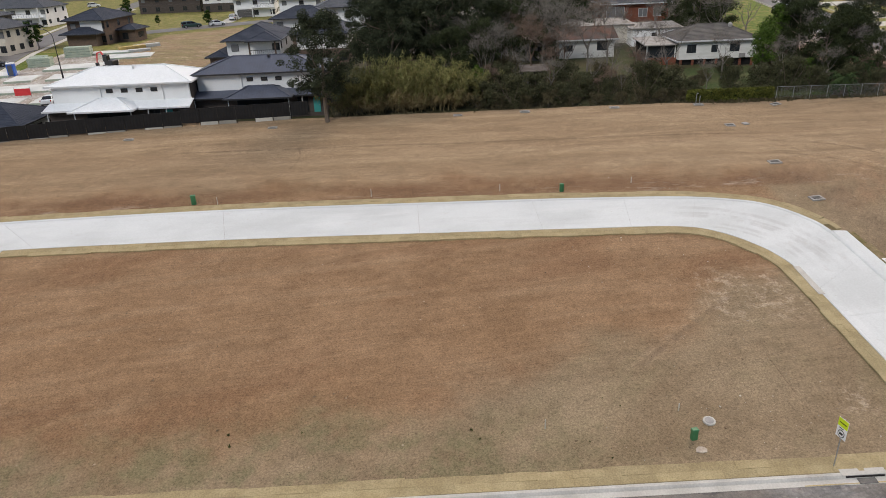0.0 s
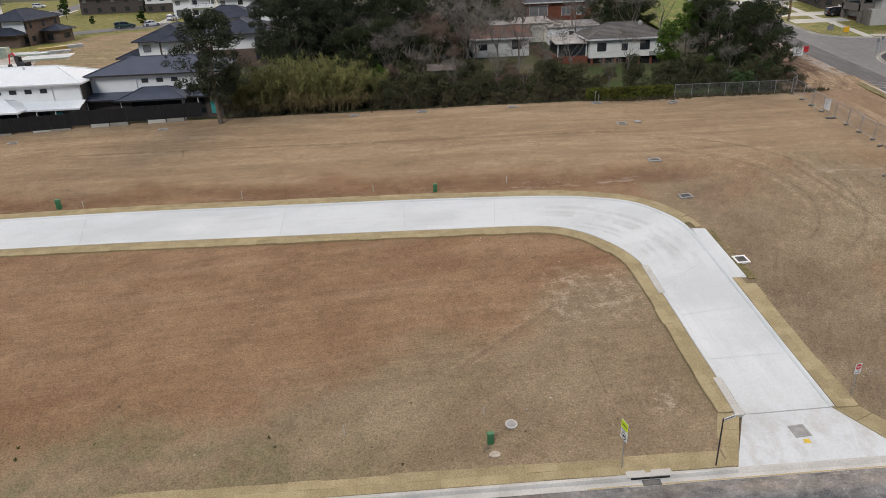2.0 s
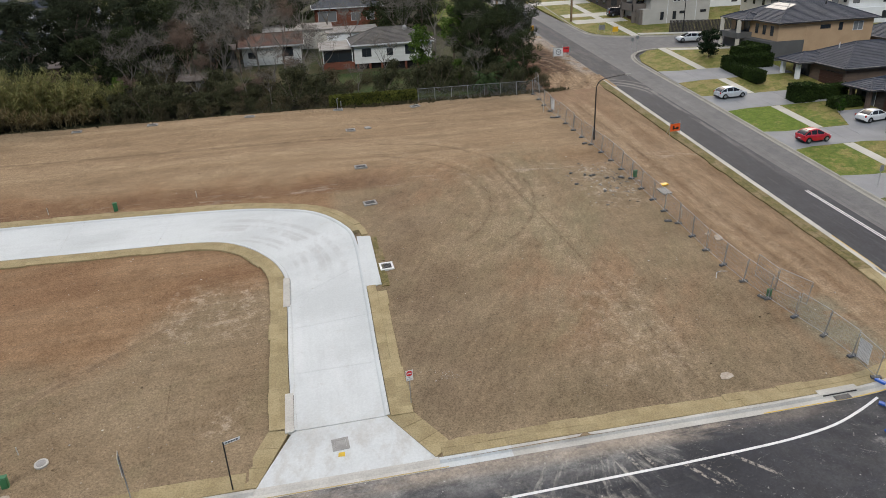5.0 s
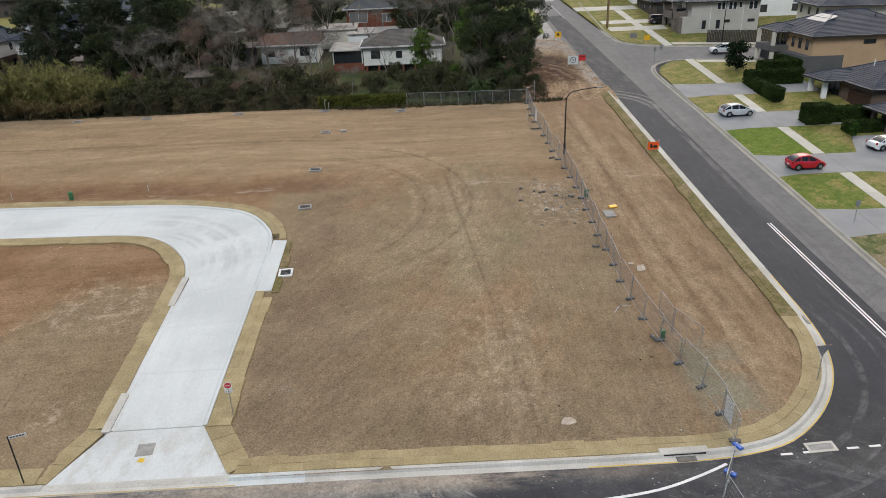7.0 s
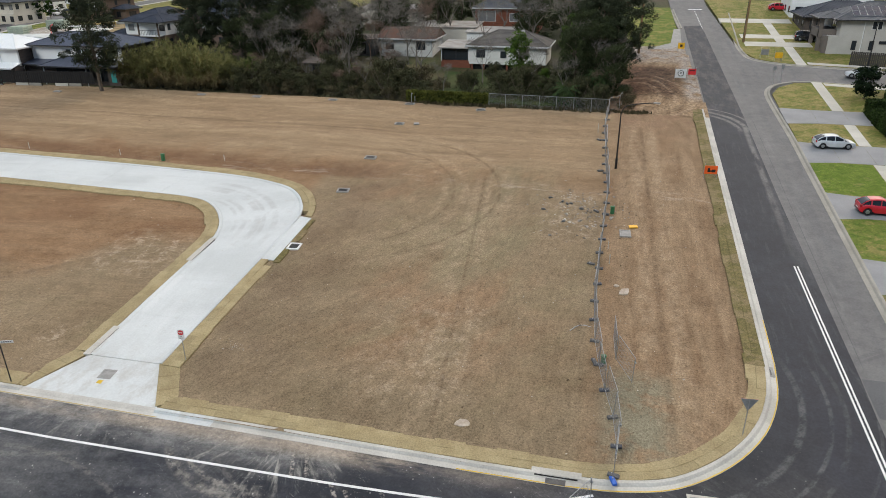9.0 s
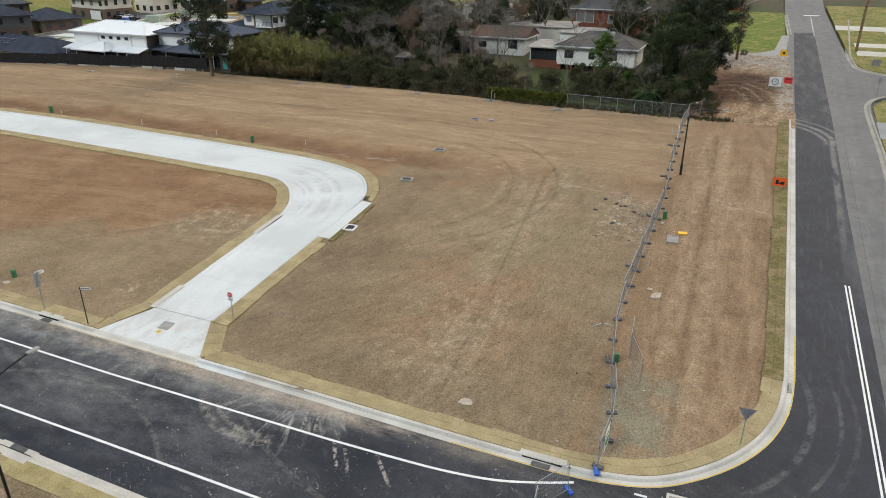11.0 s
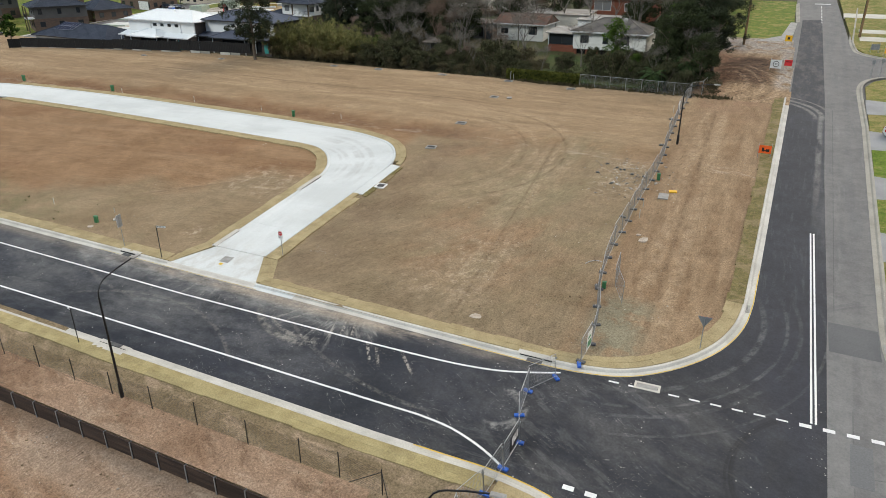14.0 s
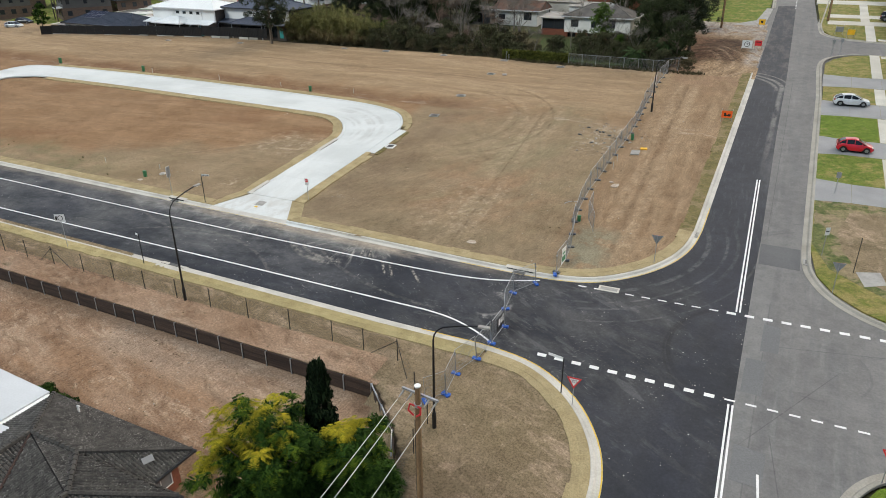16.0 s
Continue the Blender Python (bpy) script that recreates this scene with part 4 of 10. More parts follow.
for line in (LIP_EAST, LIP_EAST_MID, LIP_EAST_LOW):
    tagged(sweep("kerb", line, KERB_PROFILE, KERB_OLD), "weathered grey concrete kerb of the older street", "kerb", "street kerbs", "structure")
tagged(sweep("kerb", [(75.4, 163), (76.0, 150), (76.3, 144)], KERB_PROFILE, KERB_OLD), "short weathered kerb by the far verge", "kerb", "street kerbs", "structure")

# the concrete lane, slab by slab
lane = thing("concrete_lane", pose(0, 0, 0), "new pale concrete lane curving through the empty site", "lane", kind="structure")
EDGE = 0.32
step = 5
a_out, a_in = offset_line(LANE_OUT, -EDGE), offset_line(LANE_IN, EDGE)
for i in range(0, len(a_out) - 1, step):
    k = min(i + step, len(a_out) - 1)
    o, n_ = a_out[i:k + 1], a_in[i:k + 1]
    run = n_ + o[::-1]
    mid = Vector((sum(p[0] for p in run) / len(run), sum(p[1] for p in run) / len(run)))
    run = [tuple(mid + (Vector(p) - mid) * 0.9965) for p in run]
    slab("concrete_slab", run, -0.03, 0.15, CONCRETE, lane)
slab("concrete_slab", [(30.75, 30.35), (28.7, 26.44), (38.95, 26.46), (36.6, 30.45)], -0.031, 0.15, CONCRETE, lane)
c = len(a_out)
raw("joint_bed", [(x, y, gz(y) - 0.045) for x, y in a_in + a_out], [(i, i + 1, c + i + 1, c + i) for i in range(c - 1)], JOINT, lane)
LANE_KERB = [(0.0, -0.15), (0.0, -0.025), (0.10, 0.03), (0.2, 0.055), (0.32, 0.055), (0.34, -0.15)]
sweep("rolled_kerb", offset_line(LANE_OUT, -EDGE), LANE_KERB, CONCRETE, lane)
sweep("rolled_kerb", offset_line(LANE_IN, EDGE), flip(LANE_KERB), CONCRETE, lane)
slab("passing_pad", [(36.68, 53.7), (36.72, 45.2), (37.95, 45.3), (37.9, 53.5)], 0.02, 0.15, CONCRETE, lane, "smooth concrete apron beside the lane")

# ---- road markings ----
def marking(name, pts, width, material, label):
    return tagged(stripe(name, pts, width, -0.108, material), label, "road marking", "road markings", "structure")


marking("edge_line", [(-150, 22.7), (34, 22.85), (52, 23.2)] + smooth_line([(56, 23.35), (59.4, 23.55), (62.5, 24.0), (65, 24.8), (66.7, 25.5)], 4), 0.16, WHITE_LINE, "white edge line curving to the kerb")
marking("edge_line", [(-150, 16.9), (6, 17.3), (38, 17.75), (56, 17.9)] + smooth_line([(59.5, 17.95), (62, 17.7), (64.5, 16.9), (66.4, 15.9)], 4), 0.16, WHITE_LINE, "white edge line curving to the kerb")
for dx in (-0.13, 0.13):
    marking("centre_line", [(81.65 + dx, 52.9), (82.45 + dx, 26.9)], 0.13, WHITE_LINE, "one of a pair of solid white centre lines")
    marking("centre_line", [(83.2 + dx, 16.0), (83.5 + dx, 8), (83.6 + dx, -60)], 0.13, WHITE_LINE, "one of a pair of solid white centre lines")
for k in range(18):
    x = 70.3 + 1.3 * k
    y = 25.95 + 0.05 * (x - 70.3)
    w = 0.14 if x < 82 else 0.3
    if abs(x - 72.4) > 0.9 or k == 1:
        marking("give_way_dash", [(x - 0.34, y), (x + 0.34, y + 0.03)], w, WHITE_LINE, "short white dash of a give way line")
for k in range(17):
    x = 70.2 + 1.29 * k
    y = 16.1 + 0.024 * (x - 70.2)
    w = 0.34 if x < 82.8 else 0.16
    marking("give_way_dash", [(x - 0.33, y), (x + 0.33, y + 0.02)], w, WHITE_LINE, "short white dash of a give way line")
marking("painted_bar", [(85.3, 10.6), (85.5, 8.6)], 0.14, WHITE_LINE, "slanting white bar painted on the old street")
for k in range(12):
    marking("centre_dash", [(80.85 - 0.03 * k, 144.5 + 1.5 * k), (80.83 - 0.03 * k, 145.2 + 1.5 * k)], 0.16, WHITE_LINE, "short white dash of the far centre line")
marking("stop_line", [(79.2, 163.6), (82.2, 163.8)], 0.6, WHITE_LINE, "broad white bar across the far lane")
for line, w, material in ((offset_line([(20, 25.69), (39.4, 25.74)], 0.05), 0.07, YELLOW_WORN), (offset_line([(59, 25.7)] + LIP_NORTH[3:-1], 0.05), 0.065, YELLOW_LINE), (offset_line([(60.5, 15.55)] + LIP_SOUTH[3:-1], -0.05), 0.08, YELLOW_LINE)):
    tagged(stripe("yellow_line", line, w, -0.094, material), "yellow no-stopping line along the kerb lip", "road marking", "road markings", "structure")

# ---- straw matting along the kerbs, laid piece by piece ----
def matting(name, line, near, far, label, rows=2, length=1.9, material=None, skip=None, widen=None):
    root = thing(name, pose(0, 0, 0), label, "straw matting", "erosion matting", "structure")
    rnd = random.Random(len(line))
    w = (far - near) / rows
    for r in range(rows):
        pts = spaced(line, length / 6)
        start = 3 if r % 2 else 0
        for i in ([-3] if start else []) + list(range(start, len(pts) - 2, 6)):
            run = pts[max(i, 0):i + 7]
            if skip and skip(*run[len(run) // 2]):
                continue
            o0, o1 = near + r * w + 0.004 + rnd.uniform(-.01, .01), near + (r + 1) * w - 0.004 + rnd.uniform(-0.03, .03) * (3 if r == rows - 1 else 0.3)
            if widen:
                grow = widen(*run[len(run) // 2])
                o0, o1 = o0 + grow * r / rows, o1 + grow * (r + 1) / rows
            a, b = offset_line(run, o0), offset_line(run, o1)
            hgt = 0.035 + rnd.uniform(0, 0.03)
            verts = [(x, y, gz(y) + hgt) for x, y in a] + [(x, y, gz(y) + hgt + rnd.uniform(-.01, .01)) for x, y in b]
            verts += [(x, y, z - 0.3) for x, y, z in verts]
            n = len(a)
            faces = [(j, n + j, n + j + 1, j + 1) for j in range(n - 1)]
            faces += [(j, j + 1, 2 * n + j + 1, 2 * n + j) for j in range(n - 1)] + [(n + j + 1, n + j, 3 * n + j, 3 * n + j + 1) for j in range(n - 1)]
            faces += [(n, 0, 2 * n, 3 * n), (n - 1, 2 * n - 1, 4 * n - 1, 3 * n - 1)]
            ob = raw("mat", verts, [f[::-1] for f in faces] if near > far else faces, material or MAT, root)
    return root


matting("lane_matting", LANE_OUT[24:] + [(36.65, 30.35)], 0.05, 1.25, "straw erosion mats along the outer edge of the lane", skip=lambda x, y: x > 36.5 and 45 < y < 54,
        widen=lambda x, y: 0.2 if x > 36 and y < 45 else 0.0)
matting("lane_matting", LANE_IN[24:] + [(30.66, 30.6)], -0.05, -1.32, "straw erosion mats along the inner edge of the lane")
mouth = thing("mouth_matting", pose(0, 0, 0), "straw erosion mats beside the lane mouth", "straw matting", "erosion matting", "structure")
for quad in ([(30.6, 30.5), (28.75, 26.46), (27.5, 26.6), (29.35, 30.75)], [(36.45, 30.5), (38.8, 26.55), (40.0, 27.3), (37.85, 30.9)]):
    for k in range(3):
        a, b = k / 3 + 0.004, (k + 1) / 3 - 0.004
        p0, p1, p2, p3 = (Vector(p) for p in quad)
        slab("mat", [tuple(p0.lerp(p1, a)), tuple(p0.lerp(p1, b)), tuple(p3.lerp(p2, b)), tuple(p3.lerp(p2, a))], 0.0 + 0.006 * k, 0.3, MAT, mouth)
side_mats = thing("pad_matting", pose(0, 0, 0), "darker olive straw mats beside the concrete apron", "straw matting", "erosion matting", "structure")
for y0, y1, w in ((45.0, 46.9, 0.62), (46.93, 48.9, 0.5), (48.93, 51.0, 0.7), (51.03, 53.3, 0.45)):
    slab("mat", [(37.97, y0), (37.97 + w, y0 + 0.05), (37.97 + w, y1), (37.97, y1)], 0.03, 0.2, TURF, side_mats)
north = [p for p in LIP_NORTH if p[0] > 39 and p[1] < 40]
matting("kerb_matting", [(39.2, 25.74)] + north, 0.74, 1.9, "straw erosion mats behind the kerb of the corner lot")
matting("kerb_matting", [(-45, 25.6), (28.3, 25.7)], 0.74, 1.95, "straw erosion mats behind the kerb of the western lot")
matting("turf_strip", [(77.95, 38.6), (77.95, 44.3), (77.8, 93.2)], 0.74, 2.0, "fresh olive turf strip behind the side-street kerb", 2, 2.4, TURF)
matting("kerb_matting", [(-30, 15.35), (30, 15.45), (58, 15.5)] + LIP_SOUTH[3:8], -0.74, -1.9, "yellow straw erosion mats behind the south kerb", material=MAT_YELLOW)
matting("kerb_matting", LIP_SOUTH[7:-1] + [(77.7, -8)], -0.74, -1.9, "tan straw erosion mats round the south corner", material=MAT)

# ---- houses ----
def roofing(name, c1, c2, course=0.0, ribs=0.0, rough=0.6, metal=0.0):
    """Roof cladding: tile courses at even heights, or ribs running down the slope, with weathering."""
    m = surface(name, c1, c2, 0.6, 5, rough, 0.0, spread=0.08, metal=metal, spec=0.12)
    n, link = m.node_tree.nodes, m.node_tree.links.new
    bsdf = n["Principled BSDF"]
    co = n.new("ShaderNodeTexCoord")
    sep = n.new("ShaderNodeSeparateXYZ")
    link(co.outputs["Object"], sep.inputs[0])
    nrm = n.new("ShaderNodeSeparateXYZ")
    link(co.outputs["Normal"], nrm.inputs[0])

    def calc(op, a, b=0.0):
        q = n.new("ShaderNodeMath")
        q.operation = op
        for i, v in enumerate((a, b)):
            if isinstance(v, (int, float)):
                q.inputs[i].default_value = v
            else:
                link(v, q.inputs[i])
        return q.outputs[0]

    across = n.new("ShaderNodeMix")
    link(calc("GREATER_THAN", calc("ABSOLUTE", nrm.outputs[0]), calc("ABSOLUTE", nrm.outputs[1])), across.inputs[0])
    link(sep.outputs[0], across.inputs[2])
    link(sep.outputs[1], across.inputs[3])
    wave = None
    if course:
        saw = calc("FRACT", calc("DIVIDE", sep.outputs[2], course))
        wave = saw
    if ribs:
        rib = calc("FRACT", calc("DIVIDE", across.outputs[0], ribs))
        rib = calc("ABSOLUTE", calc("SUBTRACT", rib, 0.5))
        wave = calc("ADD", wave, calc("MULTIPLY", rib, 0.6)) if wave else calc("GREATER_THAN", rib, 0.42)
    bp = n.new("ShaderNodeBump")
    bp.inputs["Strength"].default_value, bp.inputs["Distance"].default_value = 0.6, 0.04
    link(wave, bp.inputs["Height"])
    link(bp.outputs[0], bsdf.inputs["Normal"])
    return m


TILE_GREY = roofing("charcoal_roof_tiles", (0.038, 0.045, 0.062), (0.052, 0.060, 0.080), 0, 0.3, 0.65)
TILE_SLATE = roofing("slate_roof_tiles", (0.078, 0.085, 0.098), (0.100, 0.106, 0.118), 0, 0.3, 0.6)
TILE_OLD = roofing("lichened_roof_tiles", (0.155, 0.142, 0.128), (0.11, 0.102, 0.095), 0, 0.28, 0.85)
TILE_RED = roofing("faded_terracotta_tiles", (0.175, 0.098, 0.072), (0.125, 0.105, 0.092), 0, 0.28, 0.85)
METAL_WHITE = roofing("white_steel_roof", (0.78, 0.80, 0.80), (0.75, 0.77, 0.77), 0, 0.4, 0.45)
METAL_BLUE = roofing("slate_blue_steel_roof", (0.085, 0.095, 0.125), (0.075, 0.082, 0.105), 0, 0.4, 0.35)
METAL_OLD = roofing("weathered_iron_roof", (0.40, 0.38, 0.35), (0.30, 0.27, 0.24), 0, 0.25, 0.7)
METAL_RUST = roofing("rusty_iron_roof", (0.17, 0.14, 0.12), (0.23, 0.20, 0.18), 0, 0.25, 0.8)
RENDER_WHITE = surface("white_render", (0.80, 0.80, 0.79), (0.74, 0.74, 0.725), 0.5, 9, 0.8, 0.08, spread=0.04)
RENDER_CREAM = surface("cream_render", (0.62, 0.58, 0.50), (0.56, 0.52, 0.45), 0.5, 9, 0.85, 0.1, spread=0.05)
RENDER_TAN = surface("tan_render", (0.52, 0.355, 0.215), (0.46, 0.31, 0.185), 0.5, 9, 0.85, 0.1, spread=0.06)
RENDER_GREY = surface("grey_render", (0.125, 0.122, 0.118), (0.105, 0.102, 0.10), 0.5, 9, 0.85, 0.1, spread=0.06)
WEATHERBOARD = surface("pale_fibro_boards", (0.76, 0.75, 0.71), (0.66, 0.645, 0.60), 0.6, 7, 0.85, 0.1, stretch=(1, 1, 3), spread=0.07)
BRICK_DARK = surface("dark_brickwork", (0.075, 0.062, 0.055), (0.10, 0.082, 0.07), 1.0, 9, 0.9, 0.3, stretch=(1, 1, 3), spread=0.2)
BRICK_RED = surface("red_brickwork", (0.235, 0.085, 0.05), (0.17, 0.065, 0.042), 1.0, 9, 0.9, 0.3, stretch=(1, 1, 3), spread=0.22)
BRICK_BROWN = surface("brown_brickwork", (0.15, 0.105, 0.08), (0.115, 0.085, 0.068), 1.0, 9, 0.9, 0.3, stretch=(1, 1, 3), spread=0.2)
GLASS = glass("window_glass")
GLASS_PALE = glass("curtain_and_sky_glass", (0.20, 0.205, 0.21))
FRAME_DARK = paint("dark_window_frame", (0.025, 0.025, 0.027), 0.4)
GUTTER_DARK = paint("charcoal_gutter", (0.035, 0.036, 0.04), 0.4)
GUTTER_WHITE = paint("white_gutter", (0.72, 0.72, 0.72), 0.4)
TEAL = paint("teal_door_paint", (0.06, 0.33, 0.31), 0.5)
GARAGE_RED = paint("brown_garage_door", (0.062, 0.028, 0.022), 0.5)
SOLAR = surface("solar_cell_glass", (0.016, 0.020, 0.046), (0.012, 0.016, 0.036), 1.5, 30, 0.55, 0.02, spread=0.06, spec=0.12)
SOLAR_FRAME = surface("anodised_panel_frame", (0.42, 0.43, 0.45), (0.36, 0.37, 0.39), 1.5, 20, 0.5, 0.02, spread=0.06)
RENDER_PALE = surface("pale_warm_grey_render", (0.50, 0.475, 0.435), (0.44, 0.415, 0.38), 0.5, 9, 0.85, 0.1, spread=0.05)
RENDER_TAUPE = surface("taupe_render", (0.175, 0.150, 0.132), (0.145, 0.125, 0.11), 0.5, 9, 0.85, 0.1, spread=0.06)
TIMBER_FENCE = surface("weathered_palings", (0.062, 0.055, 0.048), (0.046, 0.042, 0.038), 0.8, 10, 0.9, 0.2, stretch=(4, 4, 0.5), spread=0.2, each=0.2)


def courses(bm, a, b, c, d, lip=0.04, step=0.36):
    """Tile courses from the eave a-b up to the ridge d-c, each lapping over the one below."""
    n = max(2, int(((d + c) / 2 - (a + b) / 2).length / step))
    up = Vector((0, 0, lip))
    for k in range(n):
        p, q = a.lerp(d, k / n), b.lerp(c, k / n)
        r, s = b.lerp(c, (k + 1) / n), a.lerp(d, (k + 1) / n)
        lo = [bm.verts.new(w) for w in (p, q)]
        hi = [bm.verts.new(w) for w in (p + up, q + up)]
        top = [bm.verts.new(w) for w in (r, s)] if (r - s).length > 0.01 else [bm.verts.new(r)]
        bm.faces.new((lo[0], lo[1], hi[1], hi[0]))
        bm.faces.new((hi[0], hi[1], *top))


def hip_roof(parent, x0, x1, y0, y1, z, pitch, material, over=0.5, gutter=None, name="roof", gable=False):
    """A hipped roof over the rectangle, with its fascia gutter as another part."""
    x0, x1, y0, y1 = x0 - over, x1 + over, y0 - over, y1 + over
    w, d = x1 - x0, y1 - y0
    half = min(w, d) / 2
    rise = half * math.tan(radians(pitch))
    ins = 0.02 if gable else half
    if w >= d:
        r0, r1 = (x0 + ins, (y0 + y1) / 2, z + rise), (x1 - ins, (y0 + y1) / 2, z + rise)
    else:
        r0, r1 = ((x0 + x1) / 2, y0 + ins, z + rise), ((x0 + x1) / 2, y1 - ins, z + rise)
    c = [(x0, y0, z), (x1, y0, z), (x1, y1, z), (x0, y1, z)]
    bm = bmesh.new()
    v = [bm.verts.new(p) for p in c + [r0, r1]]
    if w >= d:
        quads = [(v[0], v[1], v[5], v[4]), (v[1], v[2], v[5]), (v[2], v[3], v[4], v[5]), (v[3], v[0], v[4])]
    else:
        quads = [(v[0], v[1], v[4]), (v[1], v[2], v[5], v[4]), (v[2], v[3], v[5]), (v[3], v[0], v[4], v[5])]
    if (r0[0] - r1[0]) ** 2 + (r0[1] - r1[1]) ** 2 < 0.01:
        v[5].co.x += 0.02
    for q in quads:
        if "tile" in material.name:
            a, b, cc, dd = (Vector(p.co) for p in (q if len(q) == 4 else q + (q[2],)))
            courses(bm, a, b, cc, dd)
        else:
            bm.faces.new(q)
    bm.faces.new((v[3], v[2], v[1], v[0]))
    bmesh.ops.remove_doubles(bm, verts=bm.verts[:], dist=0.002)
    ob = part(name, bm, material, parent)
    caps = bmesh.new()
    for a, b in ((0, 4), (3, 4), (1, 5), (2, 5), (4, 5)) if w >= d else ((0, 4), (1, 4), (2, 5), (3, 5), (4, 5)):
        pa, pb = (Vector((c + [r0, r1])[k]) for k in (a, b))
        if (pb - pa).length > 0.3:
            tube(caps, [pa + Vector((0, 0, 0.02)), pb + Vector((0, 0, 0.03))], 0.09, 5)
    part("ridge_cap", caps, material, ob)
    g = bmesh.new()
    t = 0.12
    for bx in ((x0 - t, x1 + t, y0 - t, y0), (x0 - t, x1 + t, y1, y1 + t), (x0 - t, x0, y0, y1), (x1, x1 + t, y0, y1)):
        box(g, *bx, z - 0.16, z + 0.04)
    part("gutter", g, gutter or GUTTER_DARK, parent)
    return ob


def window(parent, face, at, u, z, w, h, pane=None, frame_material=None, name="window"):
    """A framed window on the wall plane `at` of a side: S and N run along x, E and W along y."""
    f = bmesh.new()
    t, proud = 0.06, 0.05

    def place(bm, a0, a1, z0, z1, d0, d1):
        if face == "S":
            box(bm, a0, a1, at - d1, at - d0, z0, z1)
        elif face == "N":
            box(bm, a0, a1, at + d0, at + d1, z0, z1)
        elif face == "E":
            box(bm, at + d0, at + d1, a0, a1, z0, z1)
        else:
            box(bm, at - d1, at - d0, a0, a1, z0, z1)
    for a0, a1, z0, z1 in ((u, u + w, z, z + t), (u, u + w, z + h - t, z + h), (u, u + t, z + t, z + h - t), (u + w - t, u + w, z + t, z + h - t)):
        place(f, a0, a1, z0, z1, -0.03, proud)
    if w > 1.3:
        place(f, u + w / 2 - t / 2, u + w / 2 + t / 2, z + t, z + h - t, -0.03, proud * 0.9)
    ob = part(name, f, frame_material or FRAME_DARK, parent)
    p = bmesh.new()
    place(p, u + t, u + w - t, z + t, z + h - t, -0.02, 0.012)
    part("pane", p, pane or GLASS, ob)
    return ob


def block(parent, name, x0, x1, y0, y1, z0, z1, material, label=""):
    return part(name, cube(x0, x1, y0, y1, z0, z1, 0.015), material, parent, label)


def downpipe(parent, x, y, z0, z1, material):
    part("downpipe", rod([(x, y, z0), (x, y, z1 - 0.5), (x, y + 0.02, z1 - 0.3), (x, y + 0.4, z1)], 0.06, 6), material, parent)


def left_z(y):
    """Ground level of the flatter estate to the north-west."""
    return 9.35 + 0.047 * (min(y, 150) - 91) if y > 91 else gz(y)


def terrace_house(x, y, z, roof_mat, gutter, label, porch0, porch1, teal_u, wide=18.4):
    """Two-storey house: dark brick below, white upper storey, lean-to roof and hipped porch on the yard side."""
    hs = thing("house", pose(x, y, z), label, "house", "houses behind the fence")
    block(hs, "lower_wall", 0, wide, 1.4, 12, -0.6, 2.7, BRICK_DARK)
    block(hs, "upper_wall", 0.3, wide - 0.2, 2.9, 11.7, 2.7, 5.5, RENDER_WHITE)
    block(hs, "side_cladding", wide - 0.195, wide - 0.12, 3.2, 11.6, 2.75, 5.4, BRICK_DARK)
    hip_roof(hs, 0.3, wide - 0.2, 2.9, 11.7, 5.55, 19, roof_mat, 0.55, gutter)
    lean = plate(bmesh.new(), [(-0.4, 0.5, 2.62), (wide + 0.2, 0.5, 2.62), (wide + 0.2, 3.0, 3.25), (-0.4, 3.0, 3.25)], 0.1)
    part("skirt_roof", lean, roof_mat, hs)
    part("skirt_gutter", cube(-0.45, wide + 0.25, 0.38, 0.5, 2.46, 2.66), gutter, hs)
    hip_roof(hs, porch0 + 0.4, porch1 - 0.4, -0.7, 4.6, 2.72, 21, roof_mat, 0.4, gutter, "porch_roof")
    for px in (porch0 + 0.5, porch1 - 0.5):
        part("porch_post", cube(px - 0.06, px + 0.06, -0.62, -0.5, -0.4, 2.65), WHITE_P, hs)
    for px in (0.2, wide * 0.42 + 5.6, wide - 3.0):
        downpipe(hs, px, 0.55, 0, 2.5, WHITE_P)
    for px in (wide * 0.36, wide * 0.80):
        downpipe(hs, px, 2.82, 3.2, 5.5, WHITE_P)
    for k in range(4 if wide > 18 else 3):
        window(hs, "S", 2.9, wide * 0.40 + k * 2.0, 4.35, 0.9, 0.55)
    window(hs, "S", 1.4, porch0 + 1.2, 0.1, porch1 - porch0 - 2.6, 2.1)
    window(hs, "S", 1.4, teal_u - 2.2, 0.1, 1.5, 2.1)
    door = part("door", cube(teal_u, teal_u + 0.95, 1.33, 1.42, 0.02, 2.1), TEAL, hs, "teal painted back door")
    part("door_handle", cube(teal_u + 0.78, teal_u + 0.86, 1.28, 1.34, 0.95, 1.1), STEEL, door)
    window(hs, "S", 1.4, teal_u + 1.5, 1.0, 1.1, 0.9)
    window(hs, "E", wide - 0.12, 6, 3.6, 1.6, 1.1)
    part("roof_vent", rod([(wide * 0.55, 6.5, 7.0), (wide * 0.55, 6.5, 7.35), (wide * 0.55, 6.5, 7.5)], [0.18, 0.2, 0.05], 8), gutter, hs)
    return hs


terrace_house(-50.6, 89.7, gz(90), METAL_WHITE, GUTTER_WHITE, "two-storey white-rendered house with a white steel roof", 3.8, 12.2, 15.6, 19)
terrace_house(-31.8, 92.6, gz(93), METAL_BLUE, GUTTER_DARK, "two-storey white and dark-brick house with a slate-blue steel roof", 4.6, 13.8, 16.4, 18)


